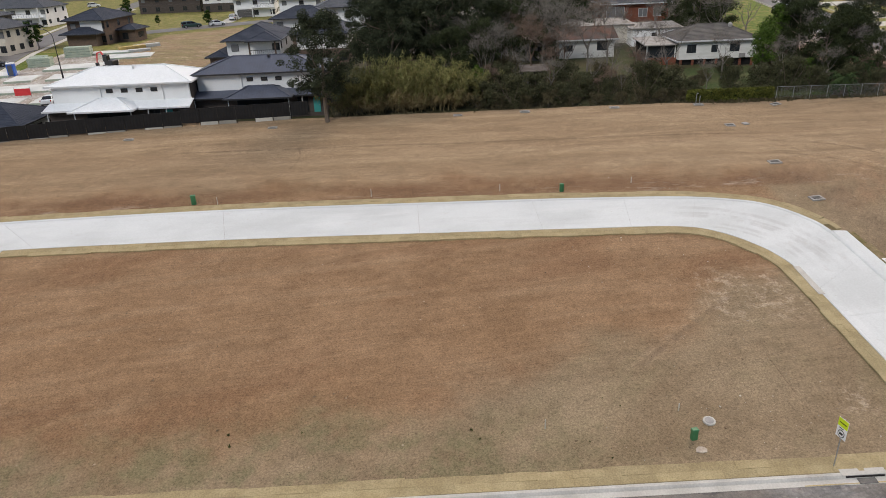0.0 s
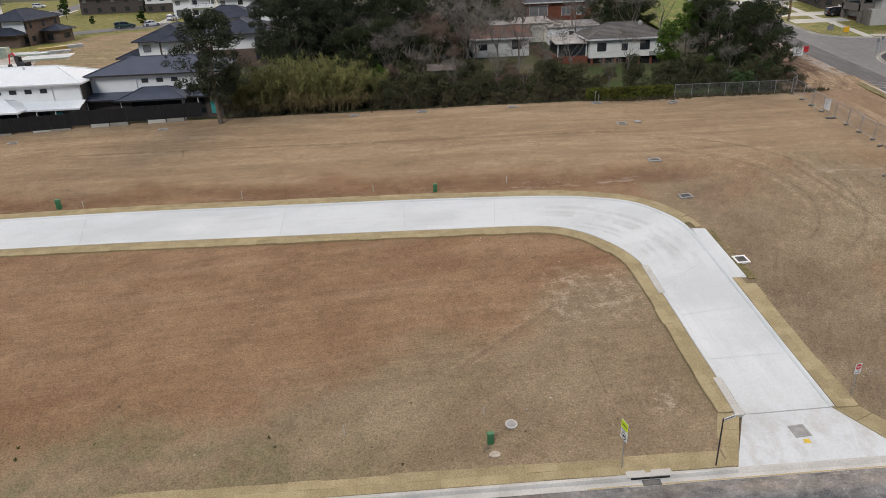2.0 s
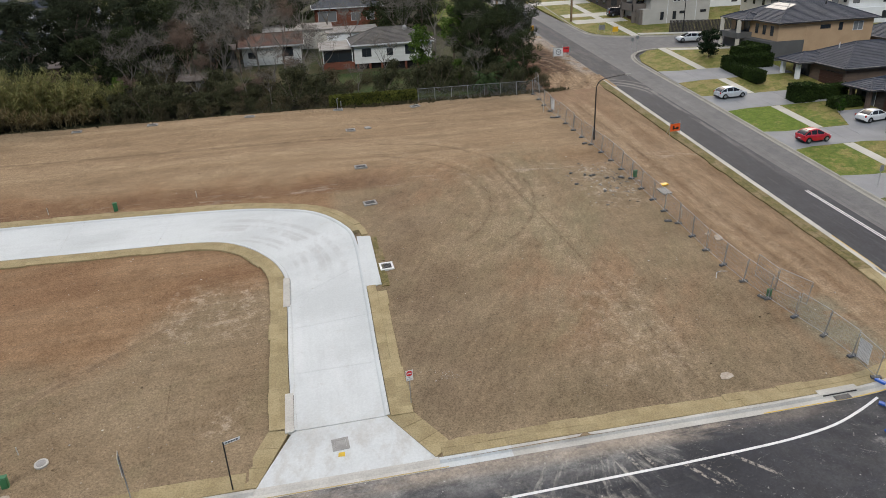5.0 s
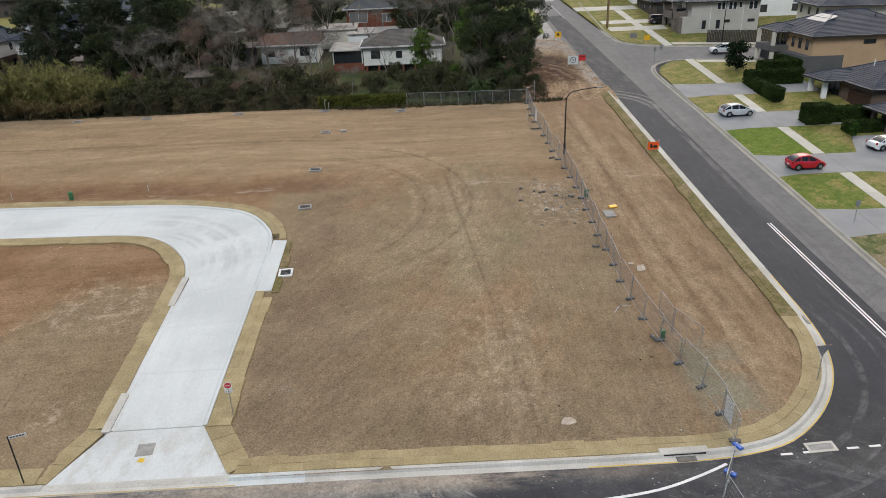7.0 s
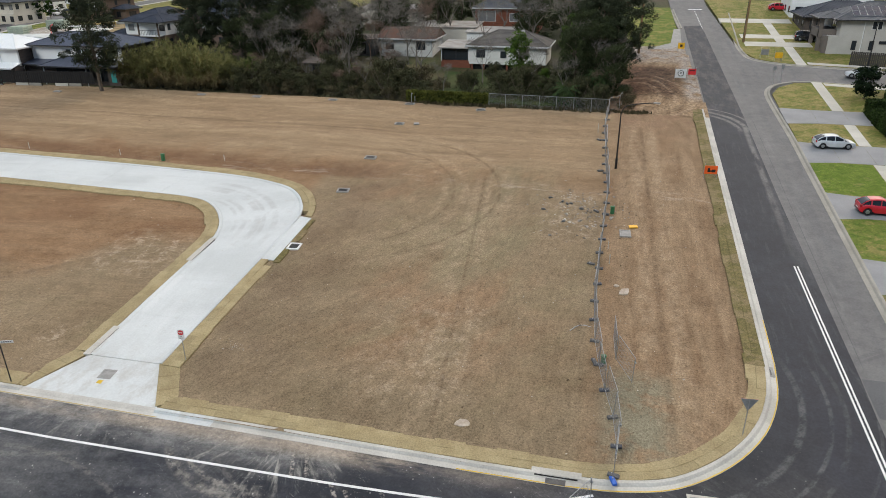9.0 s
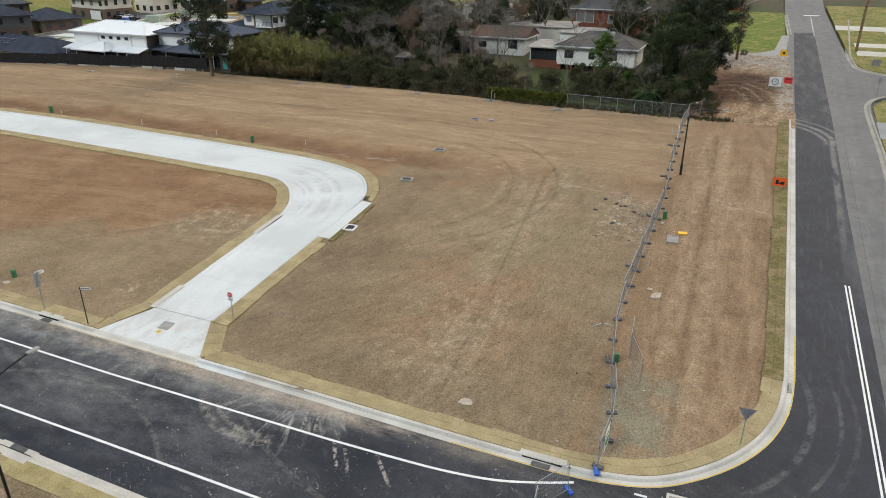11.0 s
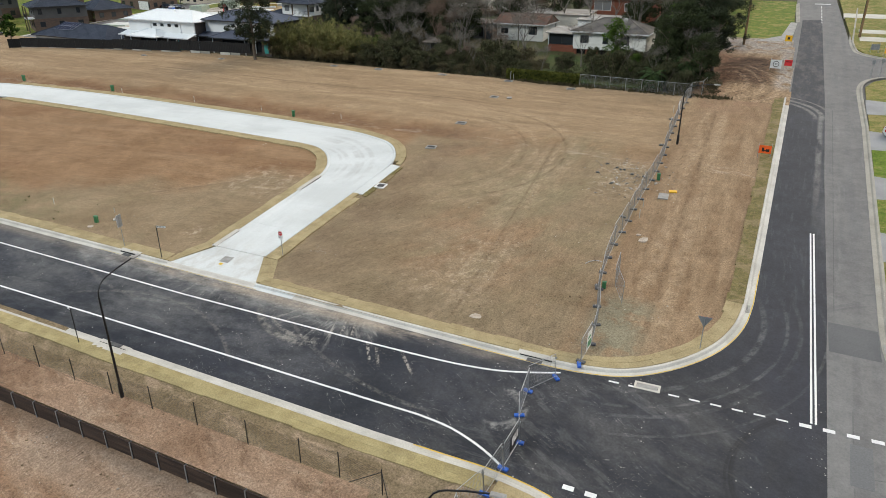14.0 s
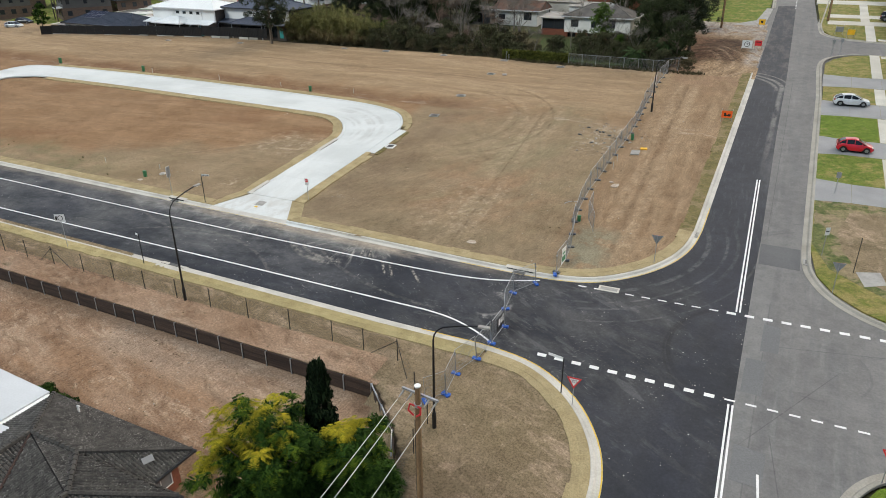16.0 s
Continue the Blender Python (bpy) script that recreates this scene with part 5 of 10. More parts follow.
def estate_house(x, y, z, w, d, wall_low, wall_high, roof_mat, label, rz=0.0, storeys=2, garage=None, balcony=False, rows=3):
    """A suburban house with hipped tile roof, windows on all sides and an optional lower wing."""
    hs = thing("house", pose(x, y, z, 0, 0, rz), label, "house", "estate houses")
    top = 5.4 if storeys == 2 else 2.75
    if storeys == 2:
        block(hs, "lower_wall", 0, w, 0, d, -1.0, 2.7, wall_low)
        block(hs, "upper_wall", 0.02, w - 0.02, 0.4, d - 0.02, 2.7, top, wall_high)
    else:
        block(hs, "wall", 0, w, 0, d, -1.0, top, wall_low)
    hip_roof(hs, 0, w, 0, d, top, 22, roof_mat, 0.6)
    for k in range(rows):
        u = 0.8 + k * (w - 2.2) / max(1, rows - 1)
        if storeys == 2:
            window(hs, "S", 0.4, u, 3.5, 1.3, 1.2, GLASS if k % 2 else GLASS_PALE)
        window(hs, "S", 0.0, u, 0.6, 1.4, 1.4)
    for k in range(3):
        u = 1.2 + k * (d - 3.6) / 2
        if storeys == 2:
            window(hs, "E", w - 0.02, u, 3.6, 0.9, 1.3)
            window(hs, "W", 0.02, u, 3.6, 0.9, 1.3)
        window(hs, "E", w, u, 0.8, 1.2, 1.2)
        window(hs, "W", 0, u, 0.8, 1.2, 1.2)
    if garage:
        side, g0, mat = garage
        gd = bmesh.new()
        for k in range(5):
            if side == "S":
                box(gd, g0, g0 + 4.8, -0.06, 0.0, k * 0.46, k * 0.46 + 0.44)
            elif side == "W":
                box(gd, -0.06, 0.0, g0, g0 + 4.8, k * 0.46, k * 0.46 + 0.44)
        part("garage_door", gd, mat, hs)
    if balcony:
        part("balcony_slab", cube(w * 0.45, w * 0.95, -1.4, 0.4, 2.6, 2.8), RENDER_WHITE, hs)
        rl = bmesh.new()
        for k in range(14):
            bxx = w * 0.45 + k * w * 0.5 / 13
            box(rl, bxx - 0.015, bxx + 0.015, -1.38, -1.34, 2.8, 3.75)
        box(rl, w * 0.45, w * 0.95, -1.4, -1.32, 3.75, 3.82)
        part("balcony_rail", rl, FRAME_DARK, hs)
        for px in (w * 0.46, w * 0.94):
            part("balcony_post", cube(px - 0.12, px + 0.12, -1.4, -1.15, -0.5, top), wall_low, hs)
    return hs


h3 = estate_house(-34.2, 123.2, left_z(123), 9.4, 14, BRICK_BROWN, RENDER_WHITE, TILE_GREY, "two-storey pale house with charcoal tiled roof and balcony", 0, 2, None, True, 2)
hip_roof(h3, 4.4, 9.4, -1.6, 6, 5.4, 22, TILE_GREY, 0.5, name="front_roof")
estate_house(-37.4, 123.4, left_z(123), 2.9, 8, BRICK_BROWN, BRICK_BROWN, TILE_GREY, "single-storey garage wing with charcoal tiled roof", 0, 1, None, False, 1)
estate_house(-22.5, 127, left_z(127), 9, 14, BRICK_BROWN, RENDER_WHITE, TILE_GREY, "two-storey brick and white house half hidden by trees", 0, 2, None, False, 2)
estate_house(-30.5, 148, left_z(148), 12, 9, BRICK_BROWN, RENDER_WHITE, TILE_GREY, "two-storey house with a charcoal tiled hip roof", 0, 2, None, False, 3)
h4 = estate_house(-79.6, 162.0, left_z(162), 9.0, 13, BRICK_BROWN, BRICK_BROWN, TILE_GREY, "two-storey brown brick house with a charcoal hip roof", -8, 2, None, False, 2)
block(h4, "white_bay", 3.2, 8.4, 0.28, 1.0, 2.75, 5.3, RENDER_WHITE)
hip_roof(h4, 0.5, 8.3, -2.8, 3, 2.7, 20, TILE_GREY, 0.5, name="porch_roof")
block(h4, "porch_wall", 1.0, 8.0, -2.2, 0.0, -1.0, 2.6, BRICK_BROWN)
estate_house(-69.6, 165.5, left_z(165), 4.0, 5, BRICK_BROWN, BRICK_BROWN, TILE_GREY, "small brick garage with a charcoal tiled roof", -8, 1, None, False, 1)
sol = estate_house(-77.5, 89.6, 7.7, 23.6, 10, RENDER_WHITE, RENDER_WHITE, TILE_GREY, "single-storey white house with a broad charcoal hip roof", -1.5, 1, None, False, 5)


def solar_panels(parent, x0, y0, z0, cols, rows, pitch, face="S"):
    t = radians(pitch)
    for i in range(cols):
        for k in range(rows):
            m = Matrix.Translation((x0, y0, z0)) @ Matrix.Rotation(t, 4, "X") @ Matrix.Translation((i * 1.05, k * 1.7, 0.12))
            pane = part("solar_panel", cube(0.035, 0.965, 0.035, 1.615, 0.0, 0.052, 0.0, m), SOLAR, parent, "dark blue framed solar panel")
            part("panel_frame", cube(0, 1.0, 0, 1.65, 0, 0.04, 0.006, m), SOLAR_FRAME, pane)


solar_panels(sol, 4.0, 2.0, 2.75 + 2.6 * math.tan(radians(22)), 6, 2, 22)
for args in ((-96.5, 101.5, 10, 12, BRICK_BROWN, RENDER_GREY, TILE_GREY, "two-storey grey and brown brick house", -28, 2, None, True, 3),
             (-98.5, 116, 12, 10, BRICK_BROWN, BRICK_BROWN, TILE_GREY, "single-storey brown brick house with a red garage door", -14, 1, ("S", 6, GARAGE_RED), False, 2),
             (-104, 136, 15, 9, BRICK_BROWN, RENDER_CREAM, TILE_SLATE, "two-storey cream and brown brick corner house", -10, 2, ("S", 9.5, WHITE_P), False, 4),
             (-95, 150, 9, 9, RENDER_CREAM, RENDER_CREAM, TILE_SLATE, "two-storey cream house across the far street", -12, 2, None, False, 3),
             (-118, 96, 9, 9, BRICK_BROWN, RENDER_GREY, TILE_GREY, "two-storey dark brick house at the far corner", -20, 2, ("S", 1, WHITE_P), False, 3),
             (-118, 118, 12, 10, BRICK_BROWN, BRICK_BROWN, TILE_SLATE, "two-storey brown brick house at the far corner", -20, 2, None, False, 3),
             (-132, 108, 12, 10, BRICK_BROWN, RENDER_GREY, TILE_GREY, "two-storey dark house across the far street", -20, 2, None, False, 3),
             (-128, 212, 20, 12, RENDER_WHITE, RENDER_WHITE, TILE_SLATE, "long white two-storey terrace with navy panels", -4, 2, None, True, 5),
             (-118, 182, 10, 10, RENDER_WHITE, RENDER_GREY, TILE_SLATE, "white and grey two-storey house by the far street", -14, 2, ("S", 1, WHITE_P), False, 3),
             (-93, 243, 20, 11, BRICK_DARK, BRICK_DARK, TILE_GREY, "row of dark brick houses along the far street", 3, 2, None, False, 5),
             (-71, 240, 14, 11, BRICK_DARK, RENDER_WHITE, TILE_GREY, "dark brick and white house along the far street", 3, 2, None, False, 4),
             (-55, 216, 12, 10, RENDER_WHITE, RENDER_WHITE, TILE_SLATE, "white two-storey house with grey garage", 3, 2, ("S", 1, RENDER_GREY), True, 3),
             (-40, 208, 12, 11, RENDER_WHITE, RENDER_WHITE, TILE_GREY, "white two-storey house with a charcoal roof", 3, 2, None, False, 3),
             (-24, 170, 14, 11, RENDER_WHITE, RENDER_WHITE, TILE_SLATE, "white two-storey house beyond the trees", 5, 2, None, False, 3)):
    ax, ay, aw, ad, lo, hi, rf, lb, rot, st, gar, bal, rw = args
    estate_house(ax, ay, left_z(ay), aw, ad, lo, hi, rf, lb, rot, st, gar, bal, rw)


def north_z(x, y):
    """Land north of the site: the slope goes on in the east and eases off in the west."""
    t = max(0.0, min(1.0, (x + 12) / 28))
    return left_z(y) * (1 - t) + gz(min(y, 190)) * t


def old_cottage():
    """Raised fibro cottage with a lichened hip roof and a flat-roofed sunroom."""
    hs = thing("cottage", pose(41.6, 109.6, gz(109.6) + 0.1), "old white fibro cottage with a lichened grey tile hip roof", "house", "old cottages")
    block(hs, "wall", 0, 12.6, 0, 8.2, 0.65, 3.6, WEATHERBOARD)
    for k in range(7):
        part("pier", cube(0.3 + k * 1.95, 0.6 + k * 1.95, 0.05, 0.35, -0.8, 0.65), BRICK_RED, hs)
    # solid dark block stands in for the shade behind the piers
    block(hs, "subfloor", 0.2, 12.4, 0.5, 8.0, -0.6, 0.65, DARK)
    hip_roof(hs, 0, 12.6, 0, 8.2, 3.62, 24, TILE_OLD, 0.5, GUTTER_WHITE)
    for u, ww, hh in ((1.2, 1.5, 1.3), (5.2, 1.0, 1.1), (8.2, 1.6, 1.5)):
        window(hs, "S", 0, u, 1.7, ww, hh)
    block(hs, "sunroom_wall", -5.0, -0.02, 1.0, 7.5, -0.5, 1.0, BRICK_RED)
    block(hs, "sunroom_frame", -4.9, -0.04, 1.1, 7.4, 1.0, 3.0, DARK)
    window(hs, "S", 1.08, -4.7, 1.05, 4.4, 1.8)
    flat = plate(bmesh.new(), [(-5.5, 0.5, 3.1), (0.2, 0.5, 3.1), (0.2, 8.0, 3.5), (-5.5, 8.0, 3.5)], 0.15)
    part("sunroom_roof", flat, METAL_OLD, hs, "rusting pale flat iron roof")
    for px in (-4.95, -0.3):
        part("sunroom_post", cube(px - 0.08, px + 0.08, 0.95, 1.11, 0.9, 3.05), WHITE_P, hs)
    part("air_conditioner", cube(9.8, 10.7, -0.42, -0.04, 0.75, 1.4, 0.03), GREY_LID, hs)
    dish = rod([(8.5, 2.0, 5.2), (8.5, 1.8, 5.6)], 0.03, 6)
    bmesh.ops.create_cone(dish, cap_ends=True, segments=12, radius1=0.4, radius2=0.1, depth=0.12, matrix=Matrix.Translation((8.5, 1.6, 5.7)) @ Matrix.Rotation(1.2, 4, "X"))
    part("satellite_dish", dish, GREY_LID, hs)
    return hs


old_cottage()
red = thing("cottage", pose(23.6, 117.6, gz(117.6) - 0.3), "old rendered cottage with faded red tile roof", "house", "old cottages")
block(red, "wall", 0, 9.6, 0, 7.4, -0.8, 3.0, WEATHERBOARD)
hip_roof(red, 0, 9.6, 0, 7.4, 3.0, 21, TILE_RED, 0.5, GUTTER_WHITE, gable=True)
for u, ww, hh in ((0.9, 1.5, 1.0), (6.6, 1.7, 1.5)):
    window(red, "S", 0, u, 1.1, ww, hh)
br = thing("house", pose(36.5, 139, gz(139)), "two-storey red brick house with grey tile roof", "house", "old cottages")
block(br, "wall", 0, 13, 0, 9, -1.5, 4.2, BRICK_RED)
hip_roof(br, 0, 13, 0, 9, 4.2, 27, TILE_SLATE, 0.5, GUTTER_WHITE)
window(br, "S", 0, 0.6, 1.6, 3.6, 2.0, GLASS_PALE, WHITE_P)
window(br, "S", 0, 7.0, 1.6, 1.8, 1.6, GLASS_PALE, WHITE_P)
window(br, "S", 0, 10.0, 1.6, 1.6, 1.6, GLASS_PALE, WHITE_P)


def shed(x, y, w, d, h, wall, roof_mat, label, rz=0):
    sh = thing("shed", pose(x, y, north_z(x, y), 0, 0, rz), label, "shed", "garden sheds")
    block(sh, "wall", 0, w, 0, d, -0.6, h, wall)
    rf = plate(bmesh.new(), [(-0.3, -0.3, h + 0.12), (w + 0.3, -0.3, h + 0.12), (w + 0.3, d + 0.3, h + 0.55), (-0.3, d + 0.3, h + 0.55)], 0.1)
    part("roof", rf, roof_mat, sh)
    part("door", cube(w * 0.4, w * 0.4 + 0.9, -0.05, 0.0, 0, 1.9), DARK, sh)
    return sh


shed(-9.5, 119.5, 9.5, 5, 2.4, BRICK_BROWN, METAL_RUST, "low shed with a rusty iron roof among trees")
shed(15.3, 102.4, 3.8, 3, 1.9, RENDER_GREY, METAL_RUST, "small broken garden shed with a grey iron roof")
shed(18.3, 117.2, 4.0, 3.5, 2.5, RENDER_GREY, METAL_RUST, "grey garden shed beside the red-roofed cottage")
shed(9, 147, 14, 6, 3.0, RENDER_CREAM, METAL_OLD, "long pale shed with a flat iron roof")
shed(27, 127, 12, 7, 2.8, RENDER_CREAM, METAL_OLD, "pale flat-roofed outbuilding behind the cottage")
shed(38, 124, 9, 6, 2.6, RENDER_WHITE, METAL_OLD, "white flat-roofed carport behind the cottage")

# ---- houses along the eastern street ----
def villa(name, x, y, z, label, build, rz=0.0, group="houses on the side street"):
    hs = thing(name, pose(x, y, z, 0, 0, rz), label, "house", group)
    build(hs)
    return hs


def tan_house(hs):
    block(hs, "lower_wall", 0, 18, 0, 13, -1.2, 2.7, RENDER_GREY)
    block(hs, "upper_wall", 1.2, 18, 0.02, 12.9, 2.7, 5.5, RENDER_TAN)
    block(hs, "brick_side", 6, 18.04, -0.03, 2, -1.2, 5.45, RENDER_TAN)
    hip_roof(hs, 1.2, 18, 0, 12.9, 5.5, 22, TILE_GREY, 0.6)
    hip_roof(hs, -0.6, 3, 6.5, 12.5, 5.5, 22, TILE_GREY, 0.4, name="bay_roof")
    block(hs, "portico", -1.4, 1.2, 6.8, 12.2, 2.5, 3.4, RENDER_GREY)
    for k in (6.9, 11.8):
        part("pillar", cube(-1.35, -0.85, k, k + 0.5, -1.2, 5.4, 0.02), RENDER_CREAM, hs)
    for k in (1.2, 3.2, 5.2):
        window(hs, "W", 1.2, k, 3.4, 0.8, 1.5)
    for k in (7.6, 10.0):
        window(hs, "W", 1.2, k, 3.0, 1.6, 2.0)
    gd = bmesh.new()
    for k in range(5):
        box(gd, -0.06, 0, 0.8, 5.6, k * 0.46 - 0.4, k * 0.46 + 0.04)
    part("garage_door", gd, GARAGE_RED, hs)
    window(hs, "S", -0.03, 8.5, 4.2, 1.8, 0.6)
    window(hs, "S", -0.03, 11.8, 3.8, 0.7, 1.2)
    window(hs, "S", -0.03, 14.4, 3.6, 1.8, 1.4, GLASS_PALE, WHITE_P)
    for i in range(3):
        for k in range(2):
            m = Matrix.Translation((4.2 + k * 1.05, 3.4 + i * 1.75, 5.5 + (3.4 + k * 1.05) * math.tan(radians(22)))) @ Matrix.Rotation(radians(-22), 4, "Y")
            # the pale tint stands in for sky mirrored in these panels
            part("solar_panel", cube(0, 1.0, 0, 1.65, 0.1, 0.14, 0.006, m), GLASS_PALE, hs, "solar panel with a pale sky reflection painted in")
    part("roof_vent", rod([(12, 4, 7.4), (12, 4, 7.9)], 0.12, 8), FRAME_DARK, hs)


villa("house", 106.0, 96.0, gz(97) + 0.2, "two-storey tan house with charcoal tile roof and solar panels", tan_house)


def low_house(hs):
    block(hs, "wall", 2.2, 17, 0, 11, -1.0, 2.8, BRICK_BROWN)
    hip_roof(hs, 2.2, 17, 0, 11, 2.85, 23, TILE_GREY, 0.6)
    hip_roof(hs, -0.4, 5.5, 6.2, 10.6, 2.9, 22, TILE_GREY, 0.5, name="porch_roof")
    for k in (6.5, 9.9):
        part("pillar", cube(-0.4, 0.15, k, k + 0.55, -1.0, 2.85, 0.02), RENDER_WHITE, hs)
    window(hs, "W", 2.2, 7.2, 0.3, 2.4, 2.1)
    window(hs, "W", 2.2, 2.0, 0.8, 2.0, 1.3)
    gd = bmesh.new()
    for k in range(5):
        box(gd, 2.13, 2.19, 0.4, 5.0, k * 0.46 - 0.3, k * 0.46 + 0.14)
    part("garage_door", gd, GARAGE_RED, hs)
    part("roof_pipe", rod([(5.6, 6.2, 4.2), (5.6, 6.2, 5.4)], 0.07, 6), WHITE_P, hs)


villa("house", 104.6, 79.8, gz(81) + 0.1, "single-storey brown brick house with charcoal tile roof and white pillars", low_house)


def brick_house(hs):
    block(hs, "wall", 1.5, 15, 0, 10, -1.0, 2.8, BRICK_DARK)
    hip_roof(hs, 1.5, 15, 0, 10, 2.85, 23, TILE_GREY, 0.6)
    hip_roof(hs, -0.4, 5.0, 5.6, 9.6, 2.9, 22, TILE_GREY, 0.5, name="porch_roof")
    for k in (5.8, 8.8):
        part("pillar", cube(-0.3, 0.2, k, k + 0.5, -1.0, 2.85, 0.02), BRICK_BROWN, hs)
    window(hs, "W", 1.5, 6.6, 0.3, 1.2, 2.1, GLASS_PALE, WHITE_P)
    window(hs, "W", 1.5, 8.2, 0.6, 0.9, 1.5)
    gd = bmesh.new()
    for k in range(5):
        box(gd, 1.43, 1.49, 0.4, 5.0, k * 0.46 - 0.3, k * 0.46 + 0.14)
    part("garage_door", gd, GARAGE_RED, hs)


villa("house", 104.6, 66.4, gz(69), "single-storey dark brick house with charcoal tile roof", brick_house)
villa("house", 104.6, 50, gz(52), "single-storey dark brick house with charcoal tile roof", brick_house)


def corner_house(hs):
    block(hs, "lower_wall", 0, 14, 0, 11, -1.5, 2.7, RENDER_PALE)
    block(hs, "upper_wall", 1.5, 14, 0.02, 10.9, 2.7, 5.4, RENDER_PALE)
    block(hs, "balcony", -1.2, 1.5, 2, 8, 2.3, 3.6, RENDER_TAUPE)
    block(hs, "garage_wall", -0.6, 0.0, 0.3, 2.0, -1.5, 2.7, RENDER_TAUPE)
    hip_roof(hs, 1.0, 14, 0, 11, 5.4, 22, TILE_SLATE, 0.6)
    hip_roof(hs, -1.2, 3, 2, 8, 5.4, 20, TILE_SLATE, 0.4, name="bay_roof")
    for px in (2.1, 7.4):
        part("pillar", cube(-1.2, -0.6, px, px + 0.5, -1.5, 5.3, 0.02), RENDER_TAUPE, hs)
    for u, w, h in ((6.1, 0.7, 1.3), (6.9, 0.7, 1.3), (8.2, 0.7, 1.3), (9.0, 0.7, 1.3), (10.1, 0.6, 1.1), (11.9, 0.8, 1.4), (12.75, 0.8, 1.4)):
        window(hs, "S", 0.02, u, 5.15 - h, w, h, None, WHITE_P)
    for u, w, h, z in ((3.6, 0.7, 1.5, 0.6), (6.2, 0.7, 1.5, 0.6), (7.6, 1.1, 0.5, 1.6), (12.0, 1.3, 0.5, 1.6)):
        window(hs, "S", 0, u, z, w, h)
    for u in (5.0, 11.0):
        downpipe(hs, u, -0.07, -1.4, 5.3, WHITE_P)
    gd = bmesh.new()
    for k in range(5):
        box(gd, -0.08, -0.01, 2.8, 7.2, k * 0.46 - 1.2, k * 0.46 - 0.76)
    part("garage_door", gd, GARAGE_RED, hs)
    window(hs, "W", 1.5, 3, 3.7, 2.5, 1.6)
    solar_panels(hs, 3.2, 0.6, 5.4 + 1.1 * math.tan(radians(22)), 9, 2, 22)


villa("house", 99.0, 126.0, gz(127), "two-storey pale grey house with grey tile roof and solar panels", corner_house)
estate_house(98.5, 142, gz(143), 15, 11, BRICK_DARK, BRICK_DARK, TILE_GREY, "single-storey house with slate-grey roof beyond the corner", 0, 1, None, False, 3)
estate_house(98.5, 156, gz(157), 15, 11, RENDER_WHITE, RENDER_WHITE, TILE_GREY, "white house with grey roof further up the street", 0, 2, None, False, 3)
estate_house(120, 118, gz(119), 14, 11, RENDER_CREAM, RENDER_CREAM, TILE_GREY, "cream house on the cross street", -8, 2, None, False, 3)
estate_house(136, 116, gz(117), 14, 11, RENDER_WHITE, RENDER_WHITE, TILE_GREY, "white house on the cross street", -8, 2, None, False, 3)
estate_house(126, 92, gz(94), 14, 11, BRICK_BROWN, BRICK_BROWN, TILE_GREY, "brown brick house behind the tan house", 0, 1, None, False, 3)
estate_house(124, 76, gz(78), 14, 11, BRICK_BROWN, BRICK_BROWN, TILE_GREY, "brown brick house behind the low house", 0, 1, None, False, 3)
estate_house(150, 104, gz(106), 15, 11, RENDER_WHITE, RENDER_WHITE, TILE_GREY, "white house far along the cross street", -8, 2, None, False, 3)
estate_house(118, 138, gz(140), 15, 11, RENDER_WHITE, RENDER_WHITE, TILE_SLATE, "white house behind the corner house", 0, 2, None, False, 3)
estate_house(52, 168, gz(168), 15, 10, BRICK_RED, BRICK_RED, TILE_OLD, "red brick cottage far up the street", 0, 1, None, False, 3)

# the tiled house beside the lower lot
def lichen_tile():
    """Dark weathered concrete tile: sooty faces, pale lichen flecks and a scrubbed leading edge."""
    k = Nodes("weathered_concrete_tile", 0.9, 0.2)
    base = k.mixed(k.span(k.noise(0.5, 8, rough=0.7), 0.34, 0.66), (0.040, 0.038, 0.036), (0.088, 0.083, 0.077))
    base = k.mixed(k.both(k.span(k.noise(0.13, 6, rough=0.75), 0.54, 0.64), k.span(k.noise(1.6, 6), 0.36, 0.6), 0.8), base, (0.30, 0.29, 0.27))
    base = k.mixed(k.both(k.span(k.noise(0.09, 5, rough=0.75), 0.56, 0.66), 0.7), base, (0.018, 0.017, 0.016))
    k.relief(k.noise(0.05, 4, rough=0.7), 0.3, 0.01)
    return k.done(base)


NEAR_TILE = NEAR_TILE_ISLANDS = lichen_tile()
NEAR_TILE_CAP = surface("ridge_cap_concrete", (0.075, 0.070, 0.064), (0.050, 0.047, 0.043), 0.5, 8, 0.9, 0.25, spread=0.3)
VALLEY_RUST = surface("rusty_flashing", (0.060, 0.034, 0.026), (0.040, 0.026, 0.022), 0.5, 8, 0.8, 0.1, spread=0.3)
# near-black deck colour carries the shade in the gaps between tiles
NEAR_TILE_GAP = surface("tile_gap_shade", (0.022, 0.020, 0.019), (0.015, 0.014, 0.013), 1.2, 6, 0.9, 0.25, spread=0.3)


ANNEX_WHITE = surface("annex_roof_membrane", (0.55, 0.57, 0.59), (0.50, 0.52, 0.54), 0.3, 8, 0.6, 0.03, spread=0.05)


